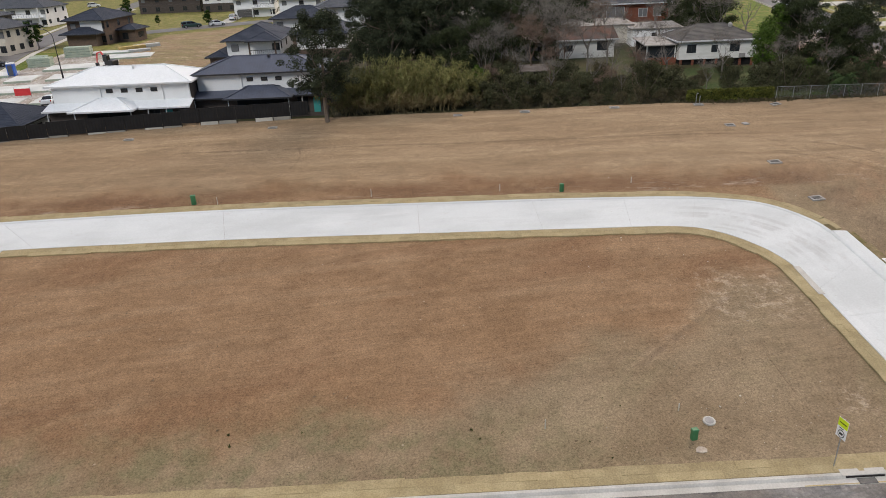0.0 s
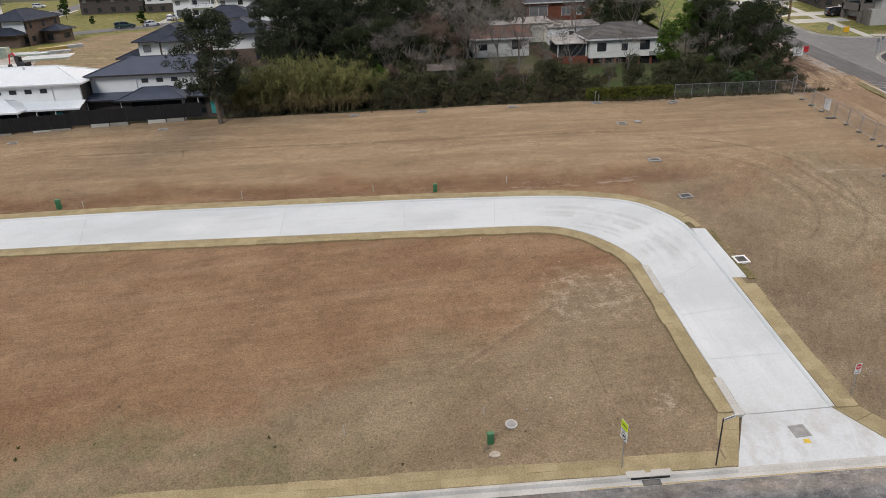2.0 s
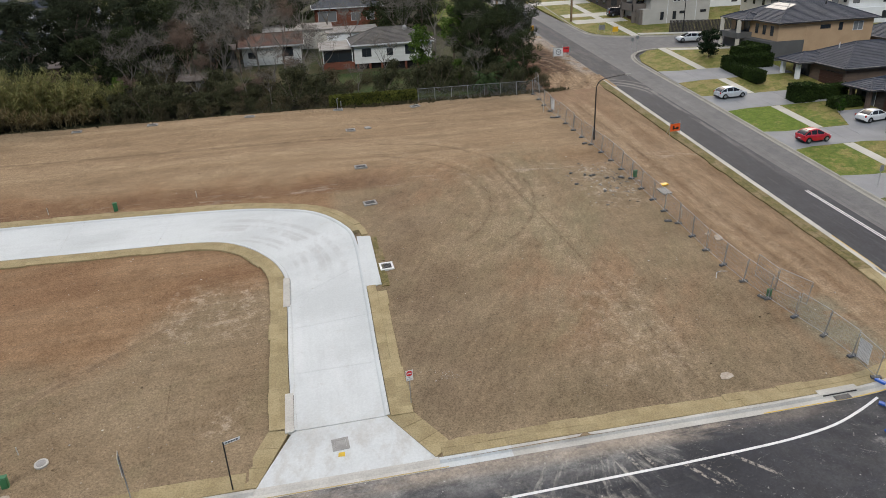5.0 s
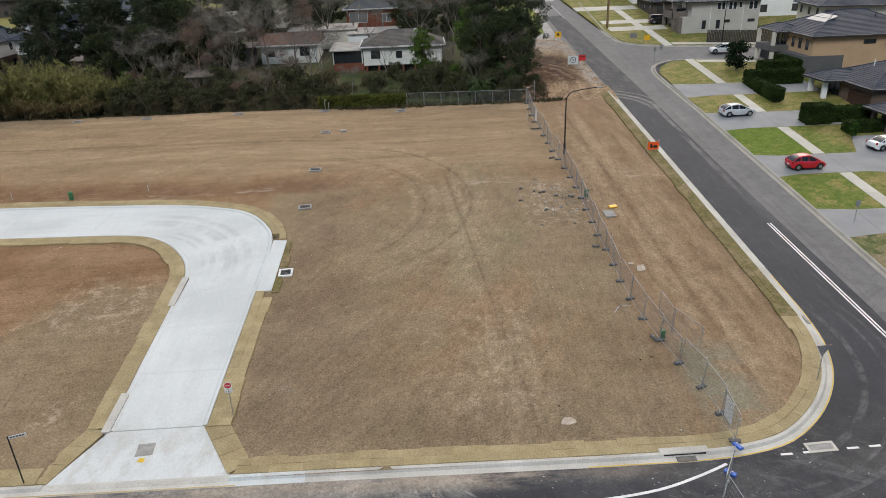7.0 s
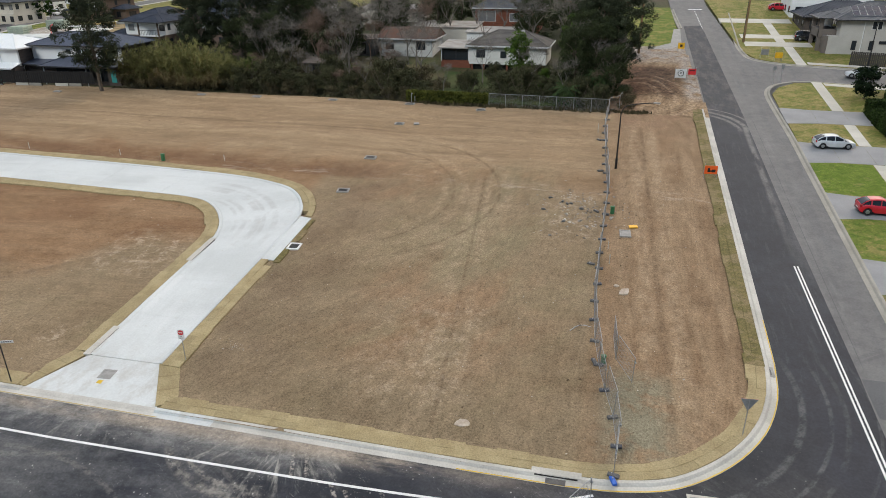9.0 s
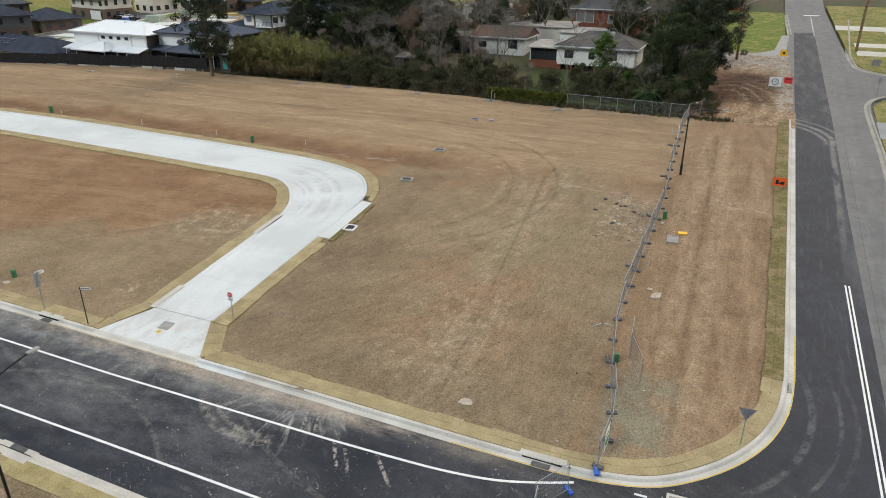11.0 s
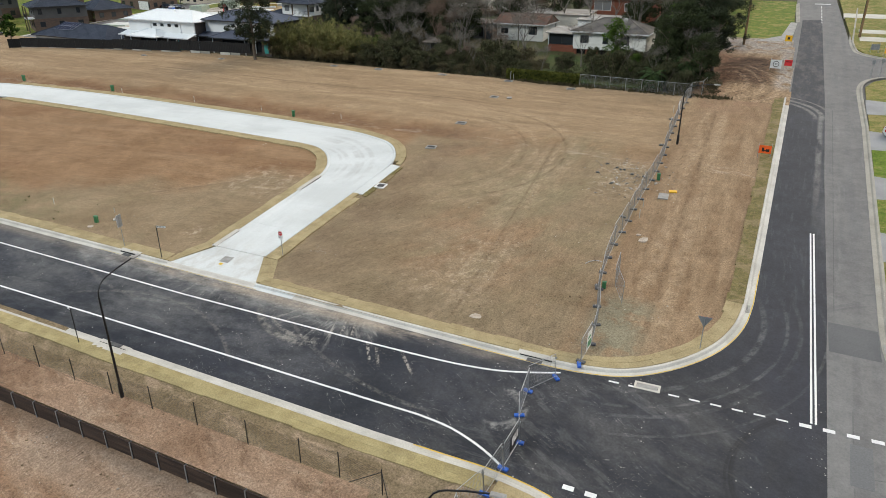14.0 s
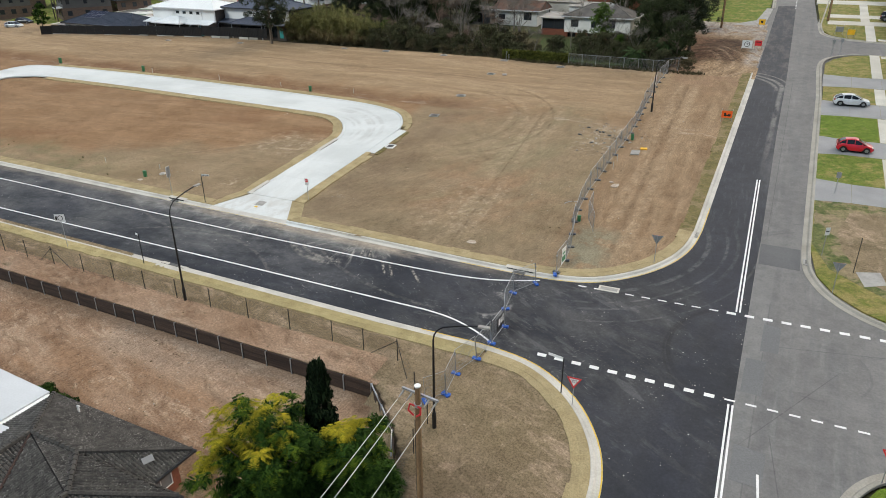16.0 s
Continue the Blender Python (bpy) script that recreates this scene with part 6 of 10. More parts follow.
def near_house():
    z = gz(-6) - LOT_DROP
    ez, rz_ = 0.85, 2.6
    hs = thing("house", pose(0, 0, 0), "brick house with a weathered grey tile roof beside the cleared lot", "house")
    part("wall", cube(42.0, 53.4, -16, -3.0, z - 0.5, ez - 0.05, 0.02), BRICK_RED, hs)
    part("wing_wall", cube(46, 55.5, -16, -6.1, z - 0.5, ez - 0.06, 0.02), BRICK_RED, hs)
    window(hs, "E", 53.4, -5.3, z + 0.9, 1.7, 1.3, GLASS_PALE, WHITE_P)
    window(hs, "E", 55.5, -9.5, z + 0.9, 1.8, 1.3, GLASS_PALE, WHITE_P)
    nw, ne, se = (41.2, -2.3, ez), (54.1, -2.3, ez), (54.1, -5.5, ez)
    r1, r2 = (46.0, -6.8, rz_), (50.0, -6.8, rz_)
    sw, v0 = (41.2, -14, ez), (48.6, -14, ez)
    w_ne, w_r = (56.3, -5.5, ez), (52.4, -9.2, rz_)
    deck = bmesh.new()
    faces = [(nw, ne, r2, r1), (sw, nw, r1, (46.0, -14, rz_)), (ne, se, r2), (w_ne, w_r, r2), (w_ne, (56.3, -16, ez), (52.4, -16, rz_), w_r), (r1, (49.2, -13, 0.75), (46.0, -13, rz_)), (r1, w_r, (52.4, -12.2, 1.49), (49.2, -13, 0.75)), (r1, r2, w_r), (w_ne, r2, se)]
    for f in faces:
        deck.faces.new([deck.verts.new((p[0], p[1], p[2] - 0.03)) for p in f][::-1])
    part("roof_deck", deck, NEAR_TILE_GAP, hs)
    tile = bpy.data.meshes.new("tile")
    w, l, t = 0.19, 0.36, 0.07
    tv = [(0, 0, 0.045), (w * 0.35, 0, 0.10), (w * 0.75, 0, 0.085), (w, 0, 0.045), (0, l, -0.01), (w * 0.35, l, 0.045), (w * 0.75, l, 0.03), (w, l, -0.01)]
    tv += [(x, y, zz - t) for x, y, zz in tv[:4]]
    tf = [(0, 1, 5, 4), (1, 2, 6, 5), (2, 3, 7, 6), (8, 9, 1, 0), (9, 10, 2, 1), (10, 11, 3, 2)]
    tile.from_pydata(tv, [], tf)
    tile.materials.append(NEAR_TILE)
    rnd = random.Random(4)

    def inside(poly, u, v):
        c = False
        for i in range(len(poly)):
            (x1, y1), (x2, y2) = poly[i], poly[i - 1]
            if (y1 > v) != (y2 > v) and u < (x2 - x1) * (v - y1) / (y2 - y1) + x1:
                c = not c
        return c

    count = 0
    rest_v, rest_f = [], []
    for f, origin, along in ((faces[0], ne, Vector((-1, 0, 0))), (faces[2], se, Vector((0, 1, 0))), (faces[3], w_ne, Vector((-0.7071, 0.7071, 0))), (faces[8], w_ne, Vector((-1, 0, 0))), (faces[4], (56.3, -16, ez), Vector((0, 1, 0))), (faces[1], nw, Vector((0, -1, 0))), (faces[5], (49.2, -13, 0.75), Vector((0, 1, 0))), (faces[6], (49.2, -13, 0.75), Vector((0.936, -0.351, 0))), (faces[7], r1, Vector((0.936, -0.351, 0)))):
        o = Vector(origin)
        nrm = (Vector(f[1]) - Vector(f[0])).cross(Vector(f[2]) - Vector(f[0])).normalized()
        if nrm.z < 0:
            nrm = -nrm
        up = nrm.cross(along).normalized()
        if up.z < 0:
            up = -up
        poly = [((Vector(p) - o).dot(along), (Vector(p) - o).dot(up)) for p in f]
        u0, u1 = min(p[0] for p in poly), max(p[0] for p in poly)
        v1 = max(p[1] for p in poly)
        basis = Matrix((along, up, nrm)).transposed().to_4x4()
        if basis.determinant() < 0:
            basis = Matrix((-along, up, nrm)).transposed().to_4x4()
        flipx = (basis.col[0].xyz - along).length > 0.1
        row = 0
        v = -0.05
        while v < v1:
            u = u0
            while u < u1:
                if inside(poly, u + 0.1, v + 0.18):
                    p = o + along * (u + (w if flipx else 0)) + up * v + nrm * rnd.uniform(0.0, 0.015)
                    if count < 290 and f is faces[0] and p.x > 47.5:
                        ob = new("tile", tile)
                        ob.matrix_world = Matrix.Translation(p) @ basis
                        ob.parent = hs
                        count += 1
                    else:
                        m = Matrix.Translation(p) @ basis
                        k = len(rest_v)
                        rest_v += [tuple(m @ Vector(q)) for q in tv]
                        rest_f += [tuple(a + k for a in q) for q in tf]
                u += 0.213
            v += 0.33
            row += 1
    me = bpy.data.meshes.new("tile_field")
    me.from_pydata(rest_v, [], rest_f)
    me.materials.append(NEAR_TILE_ISLANDS)
    fld = new("tile_field", me)
    fld.parent = hs
    tagged(fld, kind="stuff")
    for a, b in ((nw, r1), (r1, r2), (r2, ne), (r2, w_r), (w_r, w_ne), (w_r, (52.4, -16, rz_)), (r1, (46.0, -14, rz_))):
        a, b = Vector(a), Vector(b)
        k = max(1, int((b - a).length / 0.42))
        for i in range(k):
            p, q = a.lerp(b, i / k), a.lerp(b, (i + 1) / k)
            part("ridge_cap", rod([p + Vector((0, 0, 0.05)), q + Vector((0, 0, 0.085))], [0.15, 0.175], 6), NEAR_TILE_CAP, hs)
    part("valley_flashing", rod([(46.0, -6.8, 2.66), (49.2, -13, 0.86)], 0.09, 6), VALLEY_RUST, hs, "rusty valley flashing")
    g = bmesh.new()
    box(g, 41.0, 54.3, -2.32, -2.18, ez - 0.15, ez)
    box(g, 54.12, 54.26, -5.4, -2.3, ez - 0.15, ez)
    box(g, 54.2, 56.5, -5.48, -5.36, ez - 0.15, ez)
    box(g, 56.32, 56.46, -16, -5.4, ez - 0.15, ez)
    part("gutter", g, GUTTER_DARK, hs)
    part("skylight", plate(bmesh.new(), [(52.7, -4.85, 1.62), (53.05, -5.0, 1.43), (53.25, -4.35, 1.38), (52.9, -4.2, 1.57)], 0.04), GLASS_PALE, hs)
    part("vent_pipe", rod([(45.1, -3.2, 1.1), (45.1, -3.2, 1.75), (45.35, -3.25, 1.8)], 0.07, 8), WHITE_P, hs)
    wr = plate(bmesh.new(), [(28, -14, 1.25), (41.1, -14, 1.2), (41.1, -2.5, 1.1), (28, -2.0, 1.15)], 0.12)
    part("annex_roof", wr, ANNEX_WHITE, hs, "flat white steel annex roof")
    part("annex_patch", plate(bmesh.new(), [(40.9, -12, 1.32), (44.6, -12, 1.9), (43.6, -6.4, 1.62), (40.9, -6.4, 1.30)], 0.06), ANNEX_WHITE, hs)
    part("annex_wall", cube(28.4, 41.6, -14, -2.6, z - 0.5, 1.0), RENDER_WHITE, hs)
    return hs


near_house()

# ---- vegetation ----
GUM = leafy("gum_leaves", (0.024, 0.031, 0.018), (0.066, 0.076, 0.042))
DARK_GREEN = leafy("dark_evergreen_leaves", (0.018, 0.026, 0.011), (0.055, 0.066, 0.027))
OLIVE = leafy("olive_scrub_leaves", (0.046, 0.042, 0.022), (0.130, 0.108, 0.060))
BRIGHT = leafy("bright_green_leaves", (0.03, 0.06, 0.010), (0.11, 0.17, 0.03))
CANE_LEAF = leafy("cane_blades", (0.09, 0.095, 0.030), (0.28, 0.27, 0.105))
SCRUB_LEAF = leafy("grey_olive_shrub_leaves", (0.034, 0.036, 0.017), (0.098, 0.098, 0.050))
CANE_DRY = leafy("dry_cane_blades", (0.10, 0.075, 0.035), (0.30, 0.235, 0.12))
HEDGE_LEAF = leafy("hedge_leaves", (0.010, 0.020, 0.005), (0.036, 0.056, 0.012))
IVY = leafy("ivy_leaves", (0.05, 0.06, 0.012), (0.14, 0.145, 0.03))
# on the silky oaks gold stands for sunlit sprays, rich green for shaded ones
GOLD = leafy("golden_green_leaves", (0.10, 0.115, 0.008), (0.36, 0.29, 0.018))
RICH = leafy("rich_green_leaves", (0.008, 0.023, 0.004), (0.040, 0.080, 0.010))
PALM_LEAF = leafy("palm_fronds", (0.012, 0.025, 0.008), (0.05, 0.075, 0.025))
CYPRESS = leafy("cypress_foliage", (0.005, 0.011, 0.005), (0.018, 0.032, 0.012))


def leaves(name, centres, radii, per, size, material, parent, seed=0, aspect=1.6, droop=0.0, flat=0.5):
    """A crown: clumps of small leaf blades scattered round the given centres."""
    rng = np.random.default_rng(seed)
    c = np.repeat(np.array(centres, float), per, axis=0)
    r = np.repeat(np.array(radii, float), per)[:, None]
    d = rng.normal(size=c.shape)
    d /= np.linalg.norm(d, axis=1, keepdims=True) + 1e-9
    p = c + d * r * rng.uniform(0.35, 1.0, (len(c), 1)) ** 0.6 * np.array([1, 1, 0.75])
    n = d * (1 - flat) + rng.normal(size=c.shape) * 0.6 + np.array([0, 0, flat])
    n /= np.linalg.norm(n, axis=1, keepdims=True)
    a = np.cross(n, rng.normal(size=c.shape))
    a /= np.linalg.norm(a, axis=1, keepdims=True) + 1e-9
    a[:, 2] -= droop
    b = np.cross(n, a)
    s = size * rng.uniform(0.6, 1.4, (len(c), 1))
    q = np.stack([p - a * s * aspect / 2 , p + b * s / 2, p + a * s * aspect / 2, p - b * s / 2], axis=1).reshape(-1, 3)
    k = len(c)
    me = bpy.data.meshes.new(name)
    me.vertices.add(4 * k)
    me.vertices.foreach_set("co", q.astype(np.float32).ravel())
    me.loops.add(4 * k)
    me.loops.foreach_set("vertex_index", np.arange(4 * k, dtype=np.int32))
    me.polygons.add(k)
    me.polygons.foreach_set("loop_start", np.arange(0, 4 * k, 4, dtype=np.int32))
    me.update()
    me.materials.append(material)
    ob = new(name, me)
    ob.parent = parent
    return ob


def limbs(bm, start, heading, length, radius, depth, rnd, tips, spread=0.6, n=5, kink=0.25, lift=0.12):
    """Grow a branching limb; collects the tips."""
    p = Vector(start)
    d = Vector(heading).normalized()
    pts, rad = [p.copy()], [radius]
    segs = 3
    for i in range(segs):
        d = (d + Vector((rnd.uniform(-kink, kink), rnd.uniform(-kink, kink), rnd.uniform(-kink, kink) + lift))).normalized()
        p = p + d * length / segs
        pts.append(p.copy())
        rad.append(radius * (1 - 0.45 * (i + 1) / segs))
    tube(bm, pts, rad, n if depth > 1 else 3, caps=False)
    if depth <= 0:
        tips.append(p.copy())
        return
    for k in range(rnd.randint(2, 3)):
        side = Vector((rnd.uniform(-1, 1), rnd.uniform(-1, 1), rnd.uniform(-0.2, 0.7)))
        limbs(bm, p if k else pts[2], (d + side * spread * 1.3).normalized(), length * rnd.uniform(0.6, 0.8), rad[-1] * 0.75, depth - 1, rnd, tips, spread, n, kink, lift)


def leafy_tree(name, m, h, w, label, material, seed, trunk_share=0.35, per=34, size=0.34, clumps=70, clump_r=0.9, category="tree", group="trees", bark=None, lean=0.05, ragged=0.35):
    rnd = random.Random(seed)
    root = thing(name, m, label, category, group)
    bm, tips = bmesh.new(), []
    base = h * trunk_share
    stem = [Vector((0, 0, -0.4))]
    for i in range(1, 5):
        stem.append(Vector((rnd.uniform(-lean, lean) * h * i / 4, rnd.uniform(-lean, lean) * h * i / 4, h * 0.72 * i / 4)))
    r0 = max(0.07, h * 0.018)
    tube(bm, stem, [r0 * 1.25, r0, r0 * 0.85, r0 * 0.6, r0 * 0.35], 7)
    for k in range(7):
        t = trunk_share * 0.9 + (0.68 - trunk_share) * k / 7
        at = stem[0].lerp(stem[-1], min(1, t / 0.72))
        ang = k * 2.4 + rnd.uniform(-0.5, 0.5)
        limbs(bm, at, (math.cos(ang), math.sin(ang), 0.7), w * 0.32, r0 * 0.45, 1, rnd, tips)
    part("trunk", bm, bark or BARK, root)
    cen, rad = [], []
    for k in range(clumps):
        z = rnd.uniform(0, 1)
        prof = math.sin(math.pi * min(1, 0.12 + 0.8 * z)) ** 0.7
        ang = rnd.uniform(0, 2 * math.pi)
        rr = w / 2 * prof * math.sqrt(rnd.uniform(0.05, 1)) * (1 + ragged * math.sin(3 * ang + seed) * rnd.uniform(0, 1))
        cen.append((rr * math.cos(ang), rr * math.sin(ang), base + (h - base) * z * 0.95))
        rad.append(clump_r * rnd.uniform(0.6, 1.2))
    leaves("crown", cen, rad, per, size, material, root, seed)
    return root


def bare_tree(name, m, h, label, material, seed, group="bare trees", depth=4, first=0.36):
    rnd = random.Random(seed)
    root = thing(name, m, label, "tree", group)
    bm, tips = bmesh.new(), []
    tube(bm, [(0, 0, -0.4), (0.1, 0.05, h * 0.2), (0.0, 0.1, h * first)], [h * 0.017, h * 0.014, h * 0.011], 6)
    for k in range(4):
        ang = k * 1.6 + rnd.uniform(-0.4, 0.4)
        limbs(bm, (0, 0.1, h * (first - 0.03 * k)), (0.6 * math.cos(ang), 0.6 * math.sin(ang), 1), h * 0.24, h * 0.009, depth, rnd, tips, 0.7, 4, 0.3, 0.08)
    part("trunk", bm, material, root)
    tw = bmesh.new()
    for t in tips:
        for k in range(3):
            d = Vector((rnd.uniform(-1, 1), rnd.uniform(-1, 1), rnd.uniform(-0.2, 1))).normalized()
            tube(tw, [t, t + d * h * 0.05, t + d * h * 0.10 + Vector((0, 0, 0.1))], [0.02, 0.014, 0.006], 3, caps=False)
    part("twig_mass", tw, material, root)
    return root


def shrub(name, m, h, w, label, material, seed, per=30, size=0.22, clumps=26, group="shrubs", category="shrub"):
    rnd = random.Random(seed)
    root = thing(name, m, label, category, group)
    bm = bmesh.new()
    for k in range(6):
        a = k * 1.05
        tube(bm, [(0, 0, -0.2), (0.25 * w * math.cos(a), 0.25 * w * math.sin(a), h * 0.4), (0.4 * w * math.cos(a), 0.4 * w * math.sin(a), h * 0.75)], [0.05, 0.035, 0.012], 4, caps=False)
    part("stem_mass", bm, BARK, root)
    cen, rad = [], []
    for k in range(clumps):
        z = rnd.uniform(0.1, 1)
        ang = rnd.uniform(0, 6.283)
        rr = w / 2 * math.sqrt(rnd.uniform(0, 1)) * math.sqrt(max(0.05, 1 - z * z * 0.75))
        cen.append((rr * math.cos(ang), rr * math.sin(ang), h * z * 0.85))
        rad.append(min(h, w) * 0.2 * rnd.uniform(0.7, 1.3))
    leaves("foliage", cen, rad, per, size, material, root, seed, flat=0.35)
    return root


def plant(proto, x, y, s=1.0, rz=0.0, tall=1.0):
    """Another plant of the same kind, turned and scaled."""
    return copy_thing(proto, pose(x, y, north_z(x, y), 0, 0, rz) @ Matrix.Diagonal((s, s, s * tall, 1)))


def at_n(x, y, rz=0):
    return pose(x, y, north_z(x, y), 0, 0, rz)


gum = leafy_tree("gum_tree", at_n(-12.9, 88.2), 15.0, 8.6, "tall dark eucalypt with a slender trunk at the site edge", GUM, 3, 0.26, 170, 0.125, 190, 0.9, group="eucalypts")
plant(gum, -4.5, 104.5, 0.98, 80)
plant(gum, 2.0, 107.0, 1.08, 200)
plant(gum, 9.5, 111.0, 1.0, 310)
plant(gum, -8.0, 109.5, 0.95, 140)
plant(gum, 66.0, 103.5, 0.92, 40)
plant(gum, 62.0, 112.0, 0.9, 170)
ever = leafy_tree("evergreen_tree", at_n(4.5, 101.5), 9.5, 7.5, "dense dark evergreen tree in the overgrown yard", DARK_GREEN, 11, 0.15, 150, 0.12, 100, 0.8, group="yard trees")
for x, y, s, r, t in ((8.8, 104.5, 0.95, 60, 1.1), (13.5, 110, 1.15, 130, 1.15), (0.5, 113, 1.2, 20, 1.1), (20, 112, 0.85, 250, 1.1), (6, 120, 1.2, 10, 1.2), (14, 123, 1.15, 200, 1.1), (-3, 122, 1.1, 90, 1.2), (59.6, 99.2, 0.9, 70, 1.1),
                      (62.5, 99.5, 0.95, 160, 1.12), (64.6, 103.0, 0.95, 260, 1.1), (65.2, 95.3, 0.75, 20, 1.1), (60.2, 108.5, 1.0, 30, 1.05), (62.5, 116, 1.1, 140, 1.0), (50, 124, 1.0, 60, 1.0), (56, 130, 1.1, 10, 1.0), (30, 133, 1.1, 10, 1.0),
                      (48.5, 132, 0.95, 110, 1.1), (22, 128, 1.1, 70, 1.0), (33, 142, 1.2, 30, 1.0), (16, 146, 1.2, 300, 1.0), (40, 158, 1.2, 210, 1.0), (22, 166, 1.3, 20, 1.0), (56, 147, 1.2, 320, 1.0), (4, 134, 1.2, 150, 1.1), (20, 137, 1.1, 260, 1.0), (-8, 135, 1.1, 30, 1.0), (60, 142, 1.1, 80, 1.0), (26, 150, 1.2, 190, 1.0), (10, 160, 1.2, 190, 1.0), (48, 152, 1.1, 90, 1.0), (63, 155, 1.0, 20, 1.0), (-6, 150, 1.2, 100, 1.0)):
    plant(ever, x, y, s, r, t)
brt = leafy_tree("young_tree", at_n(51.2, 101.0), 8.0, 3.9, "bright green feathery tree in front of the cottage", BRIGHT, 21, 0.28, 80, 0.15, 62, 0.65, group="yard trees", ragged=0.6)
plant(brt, 58.4, 112.0, 1.05, 70)
plant(brt, 8.0, 98.5, 0.55, 120)
plant(brt, 55.5, 96.0, 0.5, 200)
low = shrub("shrub", at_n(9.0, 93.6), 3.6, 4.8, "dark evergreen shrub behind the site fence", SCRUB_LEAF, 5, 130, 0.11, 44)
rnd = random.Random(8)
for x, y, s in ((6.5, 94.5, 0.9), (12.5, 93.4, 1.15), (15.6, 95.0, 1.25), (19.5, 93.6, 0.9), (23.0, 95.2, 1.0), (26.4, 94.2, 0.8), (31.8, 94.8, 1.25), (34.8, 95.0, 1.15), (38.0, 94.2, 0.7), (44.6, 95.5, 0.85), (49.6, 96.0, 1.15), (52.5, 95.0, 1.1), (56.0, 94.8, 0.9), (60.6, 93.4, 1.0), (63.4, 92.6, 0.8), (12.0, 98.5, 1.2), (21.0, 100.5, 1.1), (25.5, 99.5, 0.8), (2.5, 97.5, 1.2), (32.5, 100.5, 0.8), (47.0, 103.5, 0.7), (55.0, 101.0, 1.0)):
    plant(low, x, y, s, rnd.uniform(0, 360), rnd.uniform(0.85, 1.25))
dry = shrub("dry_shrub", at_n(18.0, 98.0), 3.0, 4.0, "olive-brown straggly shrub in the overgrown yard", OLIVE, 6, 80, 0.12, 34)
for x, y, s in ((7.5, 92.4, 0.5), (10.5, 92.0, 0.6), (14.2, 92.2, 0.55), (17.4, 92.0, 0.6), (20.8, 92.0, 0.55), (24.2, 92.3, 0.6), (27.5, 92.0, 0.55), (30.2, 92.2, 0.6), (33.2, 92.0, 0.55), (36.0, 92.4, 0.6), (39.0, 92.0, 0.5), (28.5, 97.2, 0.9), (36.8, 98.4, 1.0), (40.0, 97.4, 0.7), (22.5, 97.0, 1.1), (13.0, 103.5, 1.2), (27.5, 104.0, 0.8), (5.5, 96.5, 1.0), (42.5, 101.0, 0.6), (53.0, 104.0, 0.9), (67.2, 92.6, 0.7), (66.8, 95.5, 0.8)):
    plant(dry, x, y, s, rnd.uniform(0, 360), rnd.uniform(0.8, 1.3))
bare = bare_tree("bare_tree", at_n(36.2, 99.5), 9.5, "leafless grey tree in the overgrown yard", TWIG, 2)
for x, y, s, r in ((26.5, 108.5, 1.15, 40), (30.5, 111.5, 1.05, 130), (21.5, 107.0, 1.1, 220), (33.5, 106.0, 0.9, 300), (16.0, 114.5, 1.15, 10), (12.5, 106.0, 1.0, 80), (50.5, 117.5, 1.1, 170), (56.5, 119.5, 1.15, 260), (38.5, 131.0, 1.1, 55), (44.0, 130.0, 1.0, 155), (9.0, 101.0, 0.9, 255), (2.5, 110.5, 1.0, 15), (29.0, 103.0, 0.7, 200), (14.0, 98.5, 0.7, 60), (18.5, 96.5, 0.6, 140), (22.0, 103.5, 0.95, 280), (25.0, 98.0, 0.6, 20), (10.5, 104.0, 1.0, 170), (28.5, 95.5, 0.5, 90), (33.0, 97.5, 0.6, 10), (19.5, 109.5, 1.15, 190), (13.0, 118.0, 1.2, 250), (61.0, 103.0, 0.95, 120), (58.2, 95.8, 0.6, 240), (53.5, 99.5, 0.7, 330), (64.8, 97.5, 0.85, 70), (40.8, 95.4, 0.5, 210), (5.0, 106.5, 1.05, 300), (23, 121, 1.1, 20), (27, 131, 1.25, 210), (18, 133, 1.2, 320), (34, 128, 1.1, 80), (12, 139, 1.3, 170), (42, 121, 0.9, 20), (48, 141, 1.2, 250), (54, 137, 1.1, 60), (45.5, 101.5, 0.75, 100)):
    plant(bare, x, y, s, r)
rus = bare_tree("russet_tree", at_n(16.8, 104.8), 9.0, "leafless russet tree with fine dense twigs", TWIG_RED, 7, depth=5)
for x, y, s, r in ((23.5, 112.0, 0.8, 90), (31.0, 122.0, 0.95, 10), (19.2, 101.5, 0.6, 200), (26.8, 96.5, 0.4, 30), (9.8, 96.8, 0.5, 130), (20.5, 105.5, 0.8, 300), (24.8, 94.0, 0.35, 250), (31.2, 99.2, 0.6, 75), (14.8, 109.5, 0.95, 20), (63.0, 94.6, 0.45, 190)):
    plant(rus, x, y, s, r)


